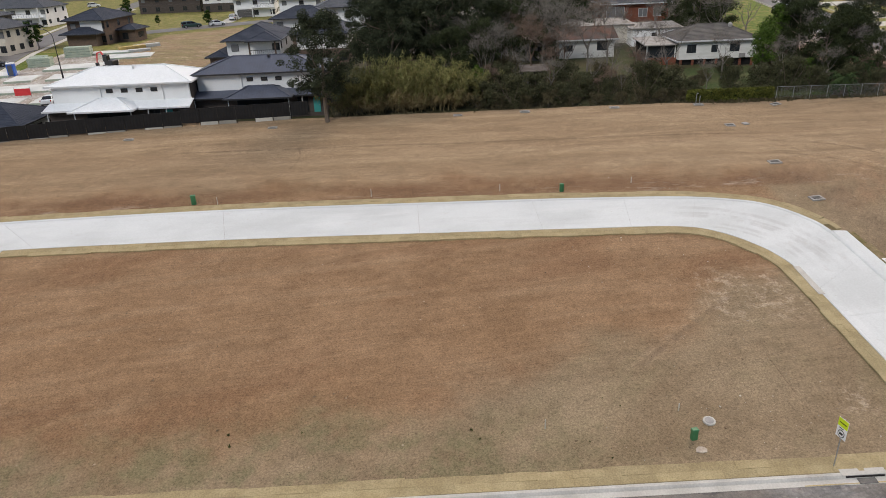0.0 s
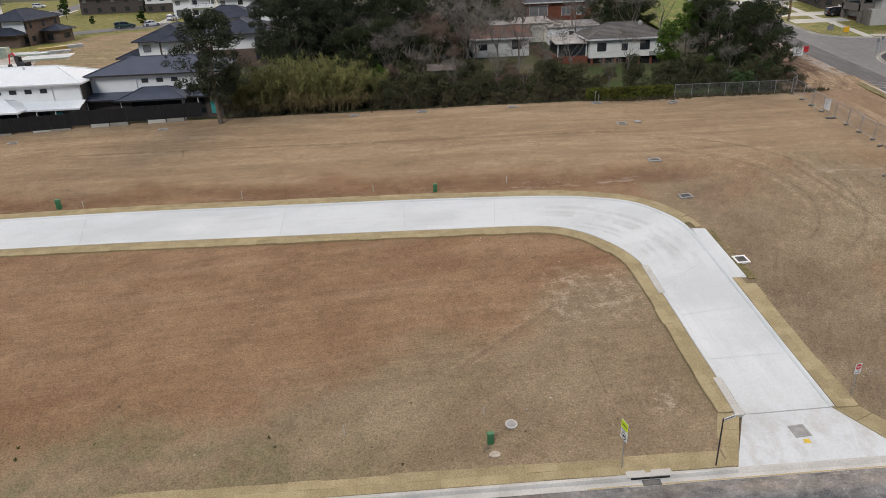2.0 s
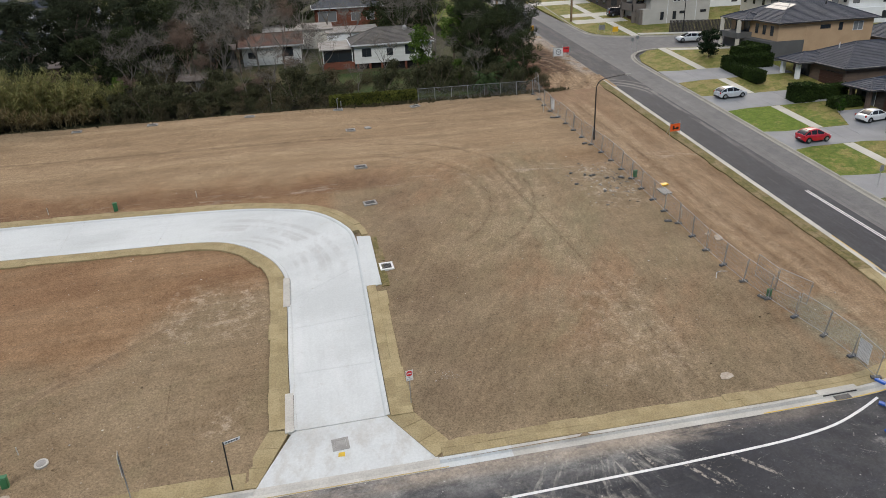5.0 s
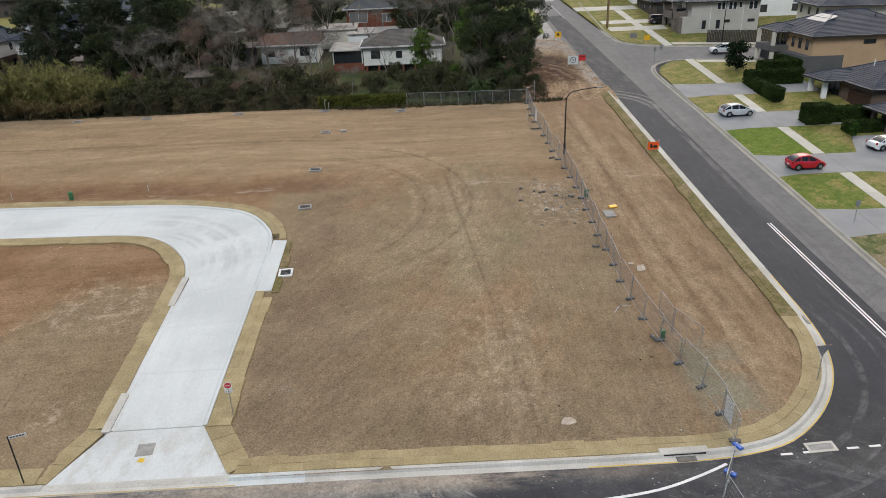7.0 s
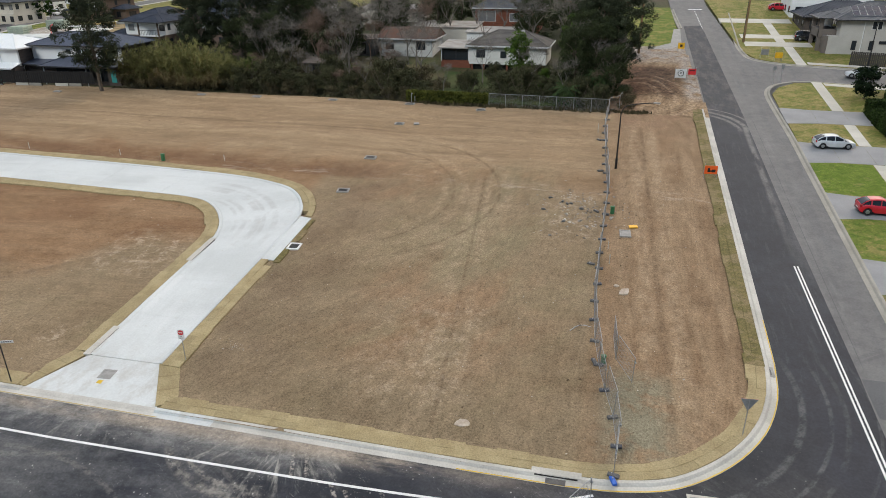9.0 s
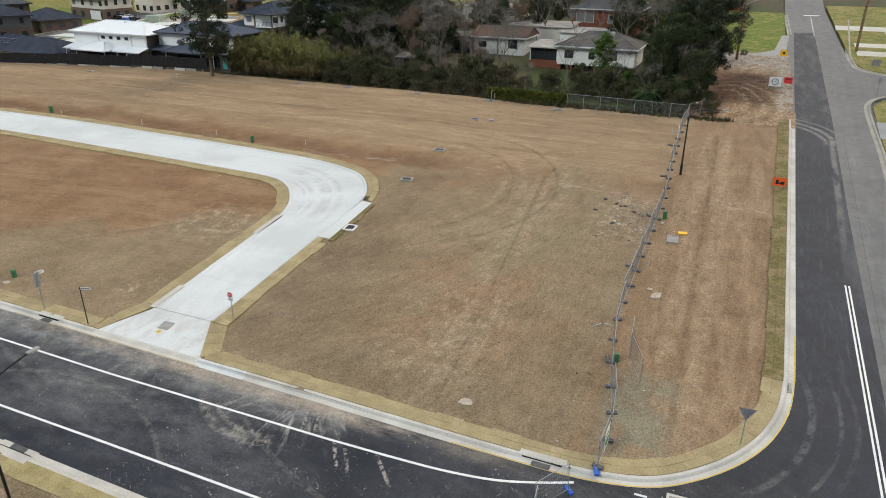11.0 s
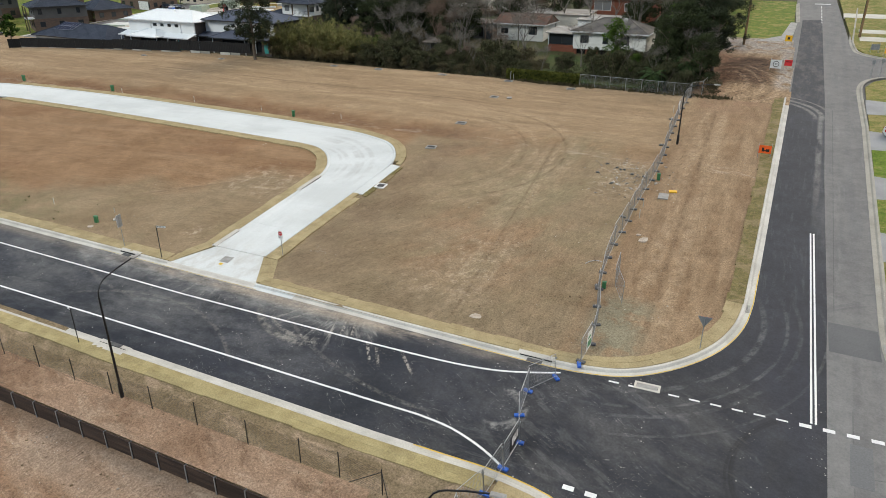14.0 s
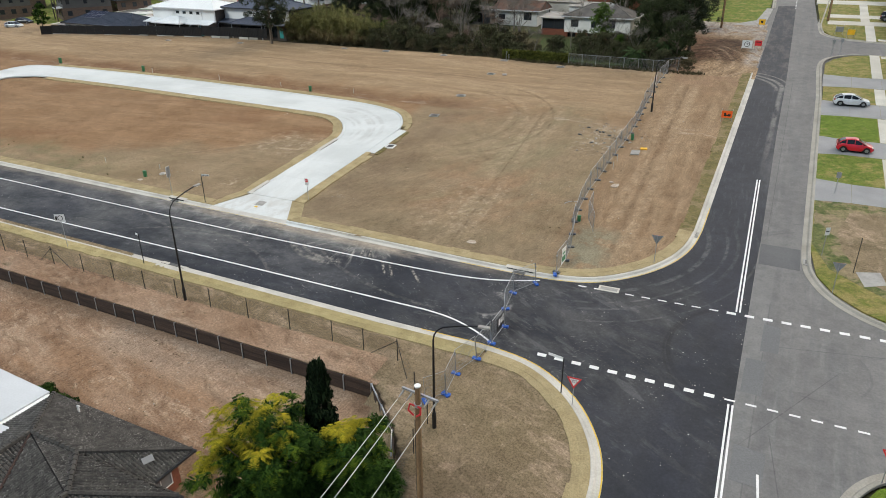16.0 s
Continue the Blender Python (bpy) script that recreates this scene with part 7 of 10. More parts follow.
def cane_clump(x, y, n, h, w, d, label, seed):
    """Giant cane: arching stems with long narrow blades."""
    rng = random.Random(seed)
    root = thing("cane_clump", at_n(x, y), label, "cane", "cane thicket")
    st = bmesh.new()
    cen, rad = [], []
    for k in range(n):
        bx, by = rng.uniform(-w / 2, w / 2), rng.uniform(-d / 2, d / 2)
        lx, ly = rng.gauss(0, 0.26) + 0.45 * bx / w, rng.gauss(-0.1, 0.25)
        hh = h * rng.uniform(0.62, 1.05) * (1 - 0.35 * abs(bx / w * 2) ** 3)
        if rng.random() < 0.14:
            lx, hh = lx * 3.2, hh * 0.65
        tip = Vector((bx + lx * hh, by + ly * hh, hh))
        mid = Vector((bx + lx * hh * 0.35, by + ly * hh * 0.35, hh * 0.55))
        tube(st, [(bx, by, -0.2), mid, tip], [0.028, 0.02, 0.008], 3, caps=False)
        for j in range(5):
            t = 0.35 + 0.65 * j / 4
            p = Vector((bx, by, 0)).lerp(mid, t / 0.55) if t < 0.55 else mid.lerp(tip, (t - 0.55) / 0.45)
            cen.append(tuple(p))
            rad.append(0.42)
    part("stem_mass", st, TWIG_RED if seed % 2 else CANE_STEM, root)
    leaves("blade_mass", cen, rad, 15, 0.055, CANE_LEAF, root, seed, aspect=13, droop=-0.35, flat=0.1)
    dry_c = [(p[0] + rng.gauss(0, 0.4), p[1] - 0.3, p[2] * 0.45) for p in cen if rng.random() < 0.35]
    leaves("dry_blade_mass", dry_c, [0.5] * len(dry_c), 12, 0.05, CANE_DRY, root, seed + 20, aspect=14, droop=0.3, flat=0.1)
    return root


CANE_STEM = surface("cane_stems", (0.27, 0.21, 0.10), (0.20, 0.15, 0.07), 1.0, 8, 0.8, 0.0, spread=0.2)
for x, y, n, h, w, d, sd in ((-8.6, 93.6, 150, 6.0, 6.0, 4.0, 2), (-3.6, 94.2, 190, 6.9, 6.5, 4.5, 4), (1.6, 94.4, 170, 6.6, 6.0, 4.5, 6), (5.6, 94.6, 80, 4.8, 4.0, 3.0, 8)):
    cane_clump(x, y, n, h, w, d, "tall yellow-green giant cane thicket", sd)


def palm(x, y, h, s, seed):
    rng = random.Random(seed)
    root = thing("palm", at_n(x, y), "short date palm with arching dark fronds", "palm", "palms")
    part("trunk", rod([(0, 0, -0.3), (0, 0, h * 0.6), (0, 0, h)], [0.35, 0.3, 0.25], 8), BARK, root)
    for k in range(26):
        a = k * 2.4
        up = 1.1 - 1.5 * (k / 26)
        v, f = [], []
        ln = s * rng.uniform(0.85, 1.1)
        spine = []
        for i in range(8):
            t = i / 7
            spine.append(Vector((math.cos(a) * ln * t, math.sin(a) * ln * t, h + ln * (up * t - 0.95 * t * t))))
        side = Vector((-math.sin(a), math.cos(a), 0))
        for i in range(1, 8):
            wd = 0.42 * math.sin(math.pi * min(0.97, 0.12 + i / 8)) * s / 2.6
            for sg in (-1, 1):
                k0 = len(v)
                p, q = spine[i - 1], spine[i]
                v += [p, p.lerp(q, 0.65), q + side * sg * wd + Vector((0, 0, -wd * 0.5)), p.lerp(q, 0.3) + side * sg * wd * 0.95 + Vector((0, 0, -wd * 0.45))]
                f.append((k0, k0 + 1, k0 + 2, k0 + 3))
        raw("frond", [tuple(p) for p in v], f, PALM_LEAF, root)
    return root


palm(59.0, 92.6, 2.0, 2.9, 1)
palm(63.2, 95.2, 3.2, 2.6, 2)


def hedge(x0, x1, y0, y1, h, z, label, material, seed, size=0.14, density=190, group="clipped hedges", rz=0):
    rng = np.random.default_rng(seed)
    root = thing("hedge", pose((x0 + x1) / 2, (y0 + y1) / 2, z, 0, 0, rz), label, "hedge", group)
    w, d = x1 - x0, y1 - y0
    part("stem_mass", cube(-w / 2 + 0.15, w / 2 - 0.15, -d / 2 + 0.15, d / 2 - 0.15, -0.3, h - 0.2, 0.1), HEDGE_CORE, root)
    area = 2 * (w + d) * h + w * d
    n = int(area * density)
    cen = []
    for k in range(n):
        q = rng.uniform(0, area)
        if q < w * d:
            cen.append((rng.uniform(-w / 2, w / 2), rng.uniform(-d / 2, d / 2), h + rng.normal(0, 0.05)))
        elif q < w * d + 2 * w * h:
            cen.append((rng.uniform(-w / 2, w / 2), d / 2 * rng.choice((-1, 1)), rng.uniform(0, h)))
        else:
            cen.append((w / 2 * rng.choice((-1, 1)), rng.uniform(-d / 2, d / 2), rng.uniform(0, h)))
    leaves("foliage", cen, [0.12] * n, 1, size, material, root, seed, flat=0.2)
    return root


HEDGE_CORE = surface("hedge_core", (0.012, 0.02, 0.006), (0.02, 0.03, 0.01), 2, 12, 0.95, 0.3, spread=0.3)
hedge(36.5, 48.4, 90.7, 91.3, 1.55, gz(91), "ivy-covered fence line with yellowing leaves", IVY, 3, 0.16, 150)
for x0, x1, y0, y1, h, sd in ((97.0, 105, 93.2, 94.6, 1.9, 4), (97.0, 98.4, 85.2, 93.2, 1.5, 5), (97.2, 100.2, 76.6, 78.6, 2.2, 6), (100.2, 105.4, 77.2, 78.4, 1.7, 7), (99.6, 105.4, 94.8, 96.6, 2.7, 14), (104.6, 105.9, 96.6, 101.6, 2.2, 15), (100.4, 104.6, 73.4, 74.8, 1.2, 8), (100.6, 104.2, 63.2, 64.4, 1.6, 9)):
    hedge(x0, x1, y0, y1, h, gz((y0 + y1) / 2), "clipped dark green hedge in a front garden", HEDGE_LEAF, sd)
st = leafy_tree("street_tree", pose(-85.0, 155.4, left_z(155)), 6.0, 3.4, "small leafy street tree in the verge", RICH, 31, 0.3, 30, 0.24, 44, 0.55, group="street trees")
for x, y, z, s in ((-56.4, 192.4, left_z(192), 0.7), (-72.8, 201, left_z(201), 0.45), (-85.6, 160.0, left_z(160), 0.85), (-80.0, 85.5, gz(84), 1.05), (-90.0, 225, left_z(225), 1.0), (99.8, 71.4, gz(71), 0.35), (-100, 158, left_z(150), 0.8)):
    copy_thing(st, pose(x, y, z, 0, 0, 40 * s) @ Matrix.Diagonal((s, s, s, 1)))

leafy_tree("garden_tree", on_ground(98.6, 101.0), 4.4, 3.6, "dense dark-leaved small tree beside the footpath", CYPRESS, 77, 0.16, 40, 0.20, 70, 0.62, group="street trees")

# the garden trees beside the lower lot
near_z = gz(-2) - LOT_DROP


# middle tone for the half-lit sprays of the silky oaks
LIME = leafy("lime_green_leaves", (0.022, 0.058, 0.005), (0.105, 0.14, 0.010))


def fronds(name, spots, per, length, material, parent, seed):
    """Rosettes of arching feather leaves: each frond is a bent rib with narrow leaflets in pairs."""
    rng = np.random.default_rng(seed)
    pairs = 11
    c = np.repeat(np.array(spots, float), per, axis=0)
    k = len(c)
    turn = rng.uniform(0, 6.283, k)
    lift = rng.uniform(-0.1, 0.75, k)
    ln = length * rng.uniform(0.6, 1.15, k)
    out = np.stack([np.cos(turn), np.sin(turn), np.zeros(k)], 1)
    side = np.stack([-np.sin(turn), np.cos(turn), np.zeros(k)], 1)
    quads = []
    for i in range(pairs):
        f = (i + 1.0) / pairs
        rib = c + out * (ln * f)[:, None] + np.array([0, 0, 1.0]) * (ln * (lift * f - 0.75 * f * f))[:, None]
        wide = ln * 0.26 * (1.0 - 0.75 * abs(f - 0.45))
        for sg in (-1, 1):
            tip = rib + side * (sg * wide)[:, None] + out * (wide * 0.35)[:, None] - np.array([0, 0, 1.0]) * (wide * 0.3)[:, None]
            half = out * (ln * 0.030)[:, None]
            quads.append(np.stack([rib - half, rib + half, tip + half * 0.5, tip - half * 0.5], 1))
    q = np.concatenate(quads).reshape(-1, 3)
    m = len(q) // 4
    me = bpy.data.meshes.new(name)
    me.vertices.add(4 * m)
    me.vertices.foreach_set("co", q.astype(np.float32).ravel())
    me.loops.add(4 * m)
    me.loops.foreach_set("vertex_index", np.arange(4 * m, dtype=np.int32))
    me.polygons.add(m)
    me.polygons.foreach_set("loop_start", np.arange(0, 4 * m, 4, dtype=np.int32))
    me.update()
    me.materials.append(material)
    ob = new(name, me)
    ob.parent = parent
    return ob


def silky_oak(x, y, z, h, w, label, seed, sprays=260, golden=0.5):
    """A dome of feathery sprays with golden tips; its sunlit top and -x side are put into leaf colour."""
    rnd = random.Random(seed)
    root = thing("silky_oak", pose(x, y, z), label, "tree", "garden trees")
    bm, tips = bmesh.new(), []
    tube(bm, [(0, 0, -0.4), (0.1, 0, h * 0.35), (0, 0.1, h * 0.8)], [0.24, 0.17, 0.06], 8)
    for k in range(9):
        limbs(bm, (0, 0, h * (0.14 + 0.06 * k)), (math.cos(k * 2.4), math.sin(k * 2.4), 0.6), w * 0.3, 0.07, 1, rnd, tips)
    part("trunk", bm, BARK, root)
    lobes = []
    for k in range(14):
        e = rnd.uniform(0.28, 0.8)
        r = 0.34 * w * math.sqrt(max(0.1, 1 - ((e - 0.35) / 0.55) ** 2))
        lobes.append((r * math.cos(k * 2.4), r * math.sin(k * 2.4), h * e, w * rnd.uniform(0.17, 0.26)))
    lobes += [(0, 0, h * 0.78, w * 0.28), (0, 0, h * 0.4, w * 0.4)]
    green, lime, gold = [], [], []
    for k in range(sprays):
        lx, ly, lz, lr = lobes[k % len(lobes)]
        d = Vector((rnd.gauss(0, 1), rnd.gauss(0, 1), rnd.gauss(0.25, 0.9))).normalized() * lr * rnd.uniform(0.75, 1.05)
        p = (lx + d.x, ly + d.y, max(0.5, min(h - 0.2, lz + d.z * 1.1)))
        # sun side painted by leaf colour: higher and further to -x turns gold
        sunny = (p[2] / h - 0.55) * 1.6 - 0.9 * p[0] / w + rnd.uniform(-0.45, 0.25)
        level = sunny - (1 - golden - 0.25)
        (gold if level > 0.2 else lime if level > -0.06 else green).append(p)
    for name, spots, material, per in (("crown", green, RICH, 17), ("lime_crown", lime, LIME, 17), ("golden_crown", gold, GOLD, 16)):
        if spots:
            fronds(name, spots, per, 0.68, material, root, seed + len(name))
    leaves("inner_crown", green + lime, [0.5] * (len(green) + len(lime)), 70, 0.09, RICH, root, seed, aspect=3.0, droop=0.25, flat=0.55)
    return root


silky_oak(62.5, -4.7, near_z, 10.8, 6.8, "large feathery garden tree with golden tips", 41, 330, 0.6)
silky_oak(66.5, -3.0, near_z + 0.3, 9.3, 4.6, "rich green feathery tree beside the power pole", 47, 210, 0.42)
cyp = thing("cypress", pose(64.1, -2.0, near_z + 0.1), "narrow dark pencil cypress behind the garden trees", "tree", "garden trees")
part("trunk", rod([(0, 0, -0.4), (0, 0, 4), (0, 0, 10.6)], [0.22, 0.15, 0.03], 7), BARK, cyp)
cc, cr = [], []
rngc = random.Random(12)
for k in range(330):
    z = rngc.uniform(0.03, 1)
    w = 1.12 * min(1.0, (1.03 - z) * 1.7) ** 0.7 * min(1.0, 0.6 + 2.5 * z)
    a = rngc.uniform(0, 6.283)
    cc.append((w * 0.75 * math.cos(a), w * 0.75 * math.sin(a), 11.3 * z))
    cr.append(0.34)
leaves("foliage", cc, cr, 130, 0.07, CYPRESS, cyp, 9, aspect=3.2, droop=-0.9, flat=0.1)
bush = shrub("shrub", pose(40.6, -1.9, gz(-1.9) - LOT_DROP), 1.6, 2.6, "leafy green shrub beside the annex roof", RICH, 15, 60, 0.13, 30)
for x, y, s in ((38.2, -1.3, 0.8), (57.6, -2.6, 0.8), (57.2, -6.0, 0.9), (58.4, -8.0, 1.0)):
    copy_thing(bush, pose(x, y, gz(y) - LOT_DROP, 0, 0, 80 * s) @ Matrix.Diagonal((s, s, s, 1)))

# ---- gardens, paths and driveways of the eastern side ----
def patch(name, outline, dz, material, label, category, group=""):
    return tagged(slab(name, outline, dz, 0.25, material), label, category, group, "structure")


patch("lawn", [(87.1, 39), (87.1, 101.5), (88.3, 104.8), (91.0, 107.6), (95, 108.3), (140, 101), (175, 101), (175, 28), (98, 28.3), (93.2, 29.1), (91, 30.3), (89, 32.2), (87.7, 34.6)], -0.005, LAWN_DRY, "patchy dry front lawns along the side street", "lawn")
patch("lawn", [(87.1, 67.9), (93.4, 67.9), (93.4, 76.4), (87.1, 76.4)], 0.006, LAWN_GREEN, "watered bright green front lawn", "lawn")
patch("lawn", [(87.1, 54.6), (93.4, 54.6), (93.4, 62.7), (87.1, 62.7)], 0.006, LAWN, "patchy green and straw front lawn", "lawn")
patch("lawn", [(95.0, 67.9), (99, 68.6), (97, 76.4), (95.0, 76.4)], 0.006, LAWN, "patchy green lawn behind the footpath", "lawn")
patch("lawn", [(87.2, 40), (88.6, 36), (91, 34), (95, 31), (98, 31), (98, 49.8), (87.2, 49.8)], 0.006, LAWN_WEEDY, "weedy corner lawn with bare patches", "lawn")
patch("bare_patch", [(90.2, 47.5), (93.3, 48), (93.3, 33.6), (91.6, 34.6), (90.8, 36.6), (89.6, 39.5), (89.2, 43)], 0.012, VERGE_SOIL, "worn bare soil in the corner lawn", "bare soil")
patch("gravel_patch", [(90.6, 36.2), (92.4, 36.8), (92.8, 34.9), (91.2, 34.0)], 0.02, GREY_LID, "small heap of pale gravel on the corner", "gravel")
patch("lawn", [(86.0, 126), (87.6, 121.4), (91, 119.2), (97, 117.9), (140, 110.2), (175, 112), (175, 175), (83.6, 175)], -0.005, LAWN_DRY, "dry lawns north of the cross street", "lawn")
patch("lawn", [(93, 13.2), (97, 13.6), (170, 13.7), (170, -60), (89, -60), (89.2, 6), (90.4, 10.2), (91.4, 12)], -0.005, LAWN_GREEN, "green lawn on the south-east corner", "lawn")
patch("verge_grass", [(64.5, 127), (75.2, 128.5), (76.0, 143), (75.5, 165), (60, 165), (61, 127)], -0.005, LAWN, "green verge beyond the churned track", "lawn")


def diggings(x, y):
    """Spoil heaped beside the end of the kerb."""
    heap = math.exp(-((x - 70.2) / 3.0) ** 2 - ((y - 103.5) / 6.0) ** 2)
    rough = noise.noise((x * 0.9, y * 0.9, 7)) * 0.5 + noise.noise((x * 2.3, y * 2.3, 8)) * 0.3
    edge = min(1, max(0, (y - 90.2) / 3), max(0, (76.9 - x) / 1.5))
    return 0.015 + edge * (0.9 * heap + 0.30 * rough * (0.15 + heap)) - (0.5 if x > 77.9 - 0.03 * (y - 93) else 0)


tagged(sheet("churned_soil", 64.6, 77.8, 89.9, 128, 0.4, diggings, DIGGINGS), "churned dark spoil and pale tracks beyond the new kerb", "bare soil", kind="structure")
patch("grey_gravel", [(70, 126), (76.2, 127), (76.6, 143), (75.4, 143), (74.4, 131)], 0.02, GREY_LID, "grey gravel shoulder by the old street", "gravel")
patch("yard_grass", [(14, 97), (46, 97), (48, 110), (40, 116), (15, 116)], -0.2, YARD, "rough yard grass in front of the old cottages", "grass")
patch("yard_grass", [(40, 93), (58, 93), (58, 108), (38, 108)], -0.16, YARD_GREEN, "long green grass in front of the old cottage", "grass")
patch("forecourt", [(96.6, 62.8), (104.6, 61.0), (104.6, 72.6), (100.4, 72.6), (98.4, 68.0)], 0.014, DRIVE_C, "grey paved forecourt of a brick house", "driveway", "driveways")
for y0, y1, x1 in ((49.9, 54.5, 104.4), (62.8, 67.8, 100.0), (76.6, 82.1, 104.4), (89.6, 94.9, 106.0)):
    d = thing("driveway", pose(0, 0, 0), "grey concrete driveway across the footpath", "driveway", "driveways", "structure")
    k = 5
    for i in range(k):
        a, b = 86.95 + (x1 - 86.95) * i / k, 86.95 + (x1 - 86.95) * (i + 1) / k - 0.03
        slab("driveway_slab", [(a, y0 - (0.5 if i == 0 else 0)), (b, y0), (b, y1), (a, y1 + (0.5 if i == 0 else 0))], 0.012, 0.2, DRIVE_C, d)
for x0, x1, y0, y1 in ((87.0, 98, 130.3, 133.6), (87.0, 98, 136.5, 139.5), (84.6, 98, 150, 154)):
    patch("driveway", [(x0, y0), (x1, y0), (x1, y1), (x0, y1)], 0.012, PATH_C, "pale concrete driveway north of the cross street", "driveway", "driveways")


def footpath(x0, x1, y0, y1, label, n, skew=0.0):
    root = thing("footpath", pose(0, 0, 0), label, "footpath", "footpaths", "structure")
    for i in range(n):
        a, b = y0 + (y1 - y0) * i / n, y0 + (y1 - y0) * (i + 1) / n - 0.02
        slab("path_slab", [(x0 + skew * i, a), (x1 + skew * i, a), (x1 + skew * (i + 1), b), (x0 + skew * (i + 1), b)], 0.018, 0.15, PATH_C, root)


footpath(93.5, 94.8, 28.8, 49.8, "pale concrete footpath between the front lawns", 14)
footpath(93.5, 94.8, 54.6, 62.7, "pale concrete footpath between the front lawns", 5)
footpath(93.5, 94.8, 67.9, 76.5, "pale concrete footpath between the front lawns", 6)
footpath(93.5, 94.8, 82.2, 89.5, "pale concrete footpath between the front lawns", 5)
footpath(93.4, 94.8, 95.0, 108.4, "pale concrete footpath leading to the cross street", 9)
footpath(93.2, 94.7, 117.8, 130.2, "pale concrete footpath north of the cross street", 9)
footpath(92.6, 94.1, 133.7, 150, "pale concrete footpath north of the cross street", 9)
for y0 in (109.9, 118.2):
    root = thing("footpath", pose(0, 0, 0), "pale concrete footpath along the cross street", "footpath", "footpaths", "structure")
    for i in range(10):
        a, b = 95 + i * 4, 99 + i * 4 - 0.03
        off = -0.167
        if y0 < 112:
            slab("path_slab", [(a, y0 - 3.1 + off * (a - 95)), (b, y0 - 3.1 + off * (b - 95)), (b, y0 - 1.9 + off * (b - 95)), (a, y0 - 1.9 + off * (a - 95))], 0.018, 0.15, PATH_C, root)
        else:
            slab("path_slab", [(a, y0 + 0.4 + off * (a - 95)), (b, y0 + 0.4 + off * (b - 95)), (b, y0 + 1.7 + off * (b - 95)), (a, y0 + 1.7 + off * (a - 95))], 0.018, 0.15, PATH_C, root)

# ---- western estate ground ----
def west_patch(name, outline, dz, material, label, category, group=""):
    area = sum(a[0] * b[1] - b[0] * a[1] for a, b in zip(outline, outline[1:] + outline[:1]))
    pts = outline if area > 0 else outline[::-1]
    bm = plate(bmesh.new(), [(x, y, left_z(y) + dz) for x, y in pts], 0.8)
    bmesh.ops.triangulate(bm, faces=[f for f in bm.faces if len(f.verts) > 4])
    return tagged(part(name, bm, material), label, category, group, "structure")


def west_road(pts, width, dz, material, label):
    l, r = offset_line(pts, width / 2), offset_line(pts, -width / 2)
    verts = [(x, y, left_z(y) + dz) for x, y in l] + [(x, y, left_z(y) + dz) for x, y in r]
    n = len(pts)
    return tagged(raw("street", verts, [(n + i, n + i + 1, i + 1, i) for i in range(n - 1)], material), label, "road", "estate streets", "structure")


west_patch("estate_lawn", [(-160, 60), (-74.5, 60), (-74.5, 88), (-60, 108), (-75, 150), (-90, 150), (-160, 150)], 0.02, LAWN, "front lawns of the estate", "lawn")
west_patch("estate_lawn", [(-170, 150), (-40, 150), (-20, 200), (-20, 330), (-170, 330)], 0.0, LAWN_DRY, "dry lawns and vacant lots beyond", "lawn")
west_patch("vacant_lot", [(-56.7, 129), (-55, 117), (-38, 117), (-37, 150), (-63, 150)], 0.05, EARTH_WEST, "bare orange soil of a vacant lot", "bare soil")
west_patch("vacant_lot", [(-63, 150), (-37, 150), (-46, 187), (-63, 175)], 0.05, EARTH_WEST, "bare orange soil of a vacant lot", "bare soil")
YARD_DUST = surface("dusty_yard_rubble", (0.40, 0.37, 0.33), (0.27, 0.225, 0.175), 0.35, 2.5, 0.95, 0.3, c3=(0.55, 0.54, 0.51), spread=0.2, local=False)
west_patch("works_yard", [(-76, 126), (-74, 103.5), (-54, 102.5), (-55, 117), (-57, 150), (-75, 150)], 0.04, YARD_DUST, "dusty builders' yard", "bare soil")
west_road(smooth_line([(-80.5, 50), (-80.5, 75), (-80.7, 95), (-81.5, 115), (-84, 135), (-86.5, 150), (-90.5, 172), (-98, 210), (-108, 265), (-118, 330)], 5), 7.0, 0.07, ASPHALT_OLD, "grey asphalt estate street running north")
west_road(smooth_line([(-86, 173), (-71, 183.5), (-50, 196.5), (-25, 212)], 5), 8.5, 0.075, ASPHALT_OLD, "grey asphalt cross street of the estate")
for off in (4.6, -4.6):
    pts = offset_line(smooth_line([(-80.5, 60), (-80.7, 95), (-81.5, 115), (-84, 135), (-86.5, 150), (-90.5, 172), (-98, 210), (-108, 265)], 5), off)
    west_road(pts, 1.4, 0.11, PATH_C, "pale concrete footpath of the estate")
west_patch("driveway", [(-56, 200), (-52.6, 201.5), (-53, 216), (-57, 216)], 0.09, PATH_C, "pale concrete driveway of a white house", "driveway", "driveways")

# ---- fences ----
def wires(bm, w, h, z0, gap_v, gap_h, t):
    k = int(w / gap_v)
    for i in range(1, k):
        x = w * i / k
        box(bm, x - t, x + t, -t, t, z0, z0 + h)
    k = int(h / gap_h)
    for i in range(1, k):
        z = z0 + h * i / k
        box(bm, 0, w, -t, t, z - t, z + t)


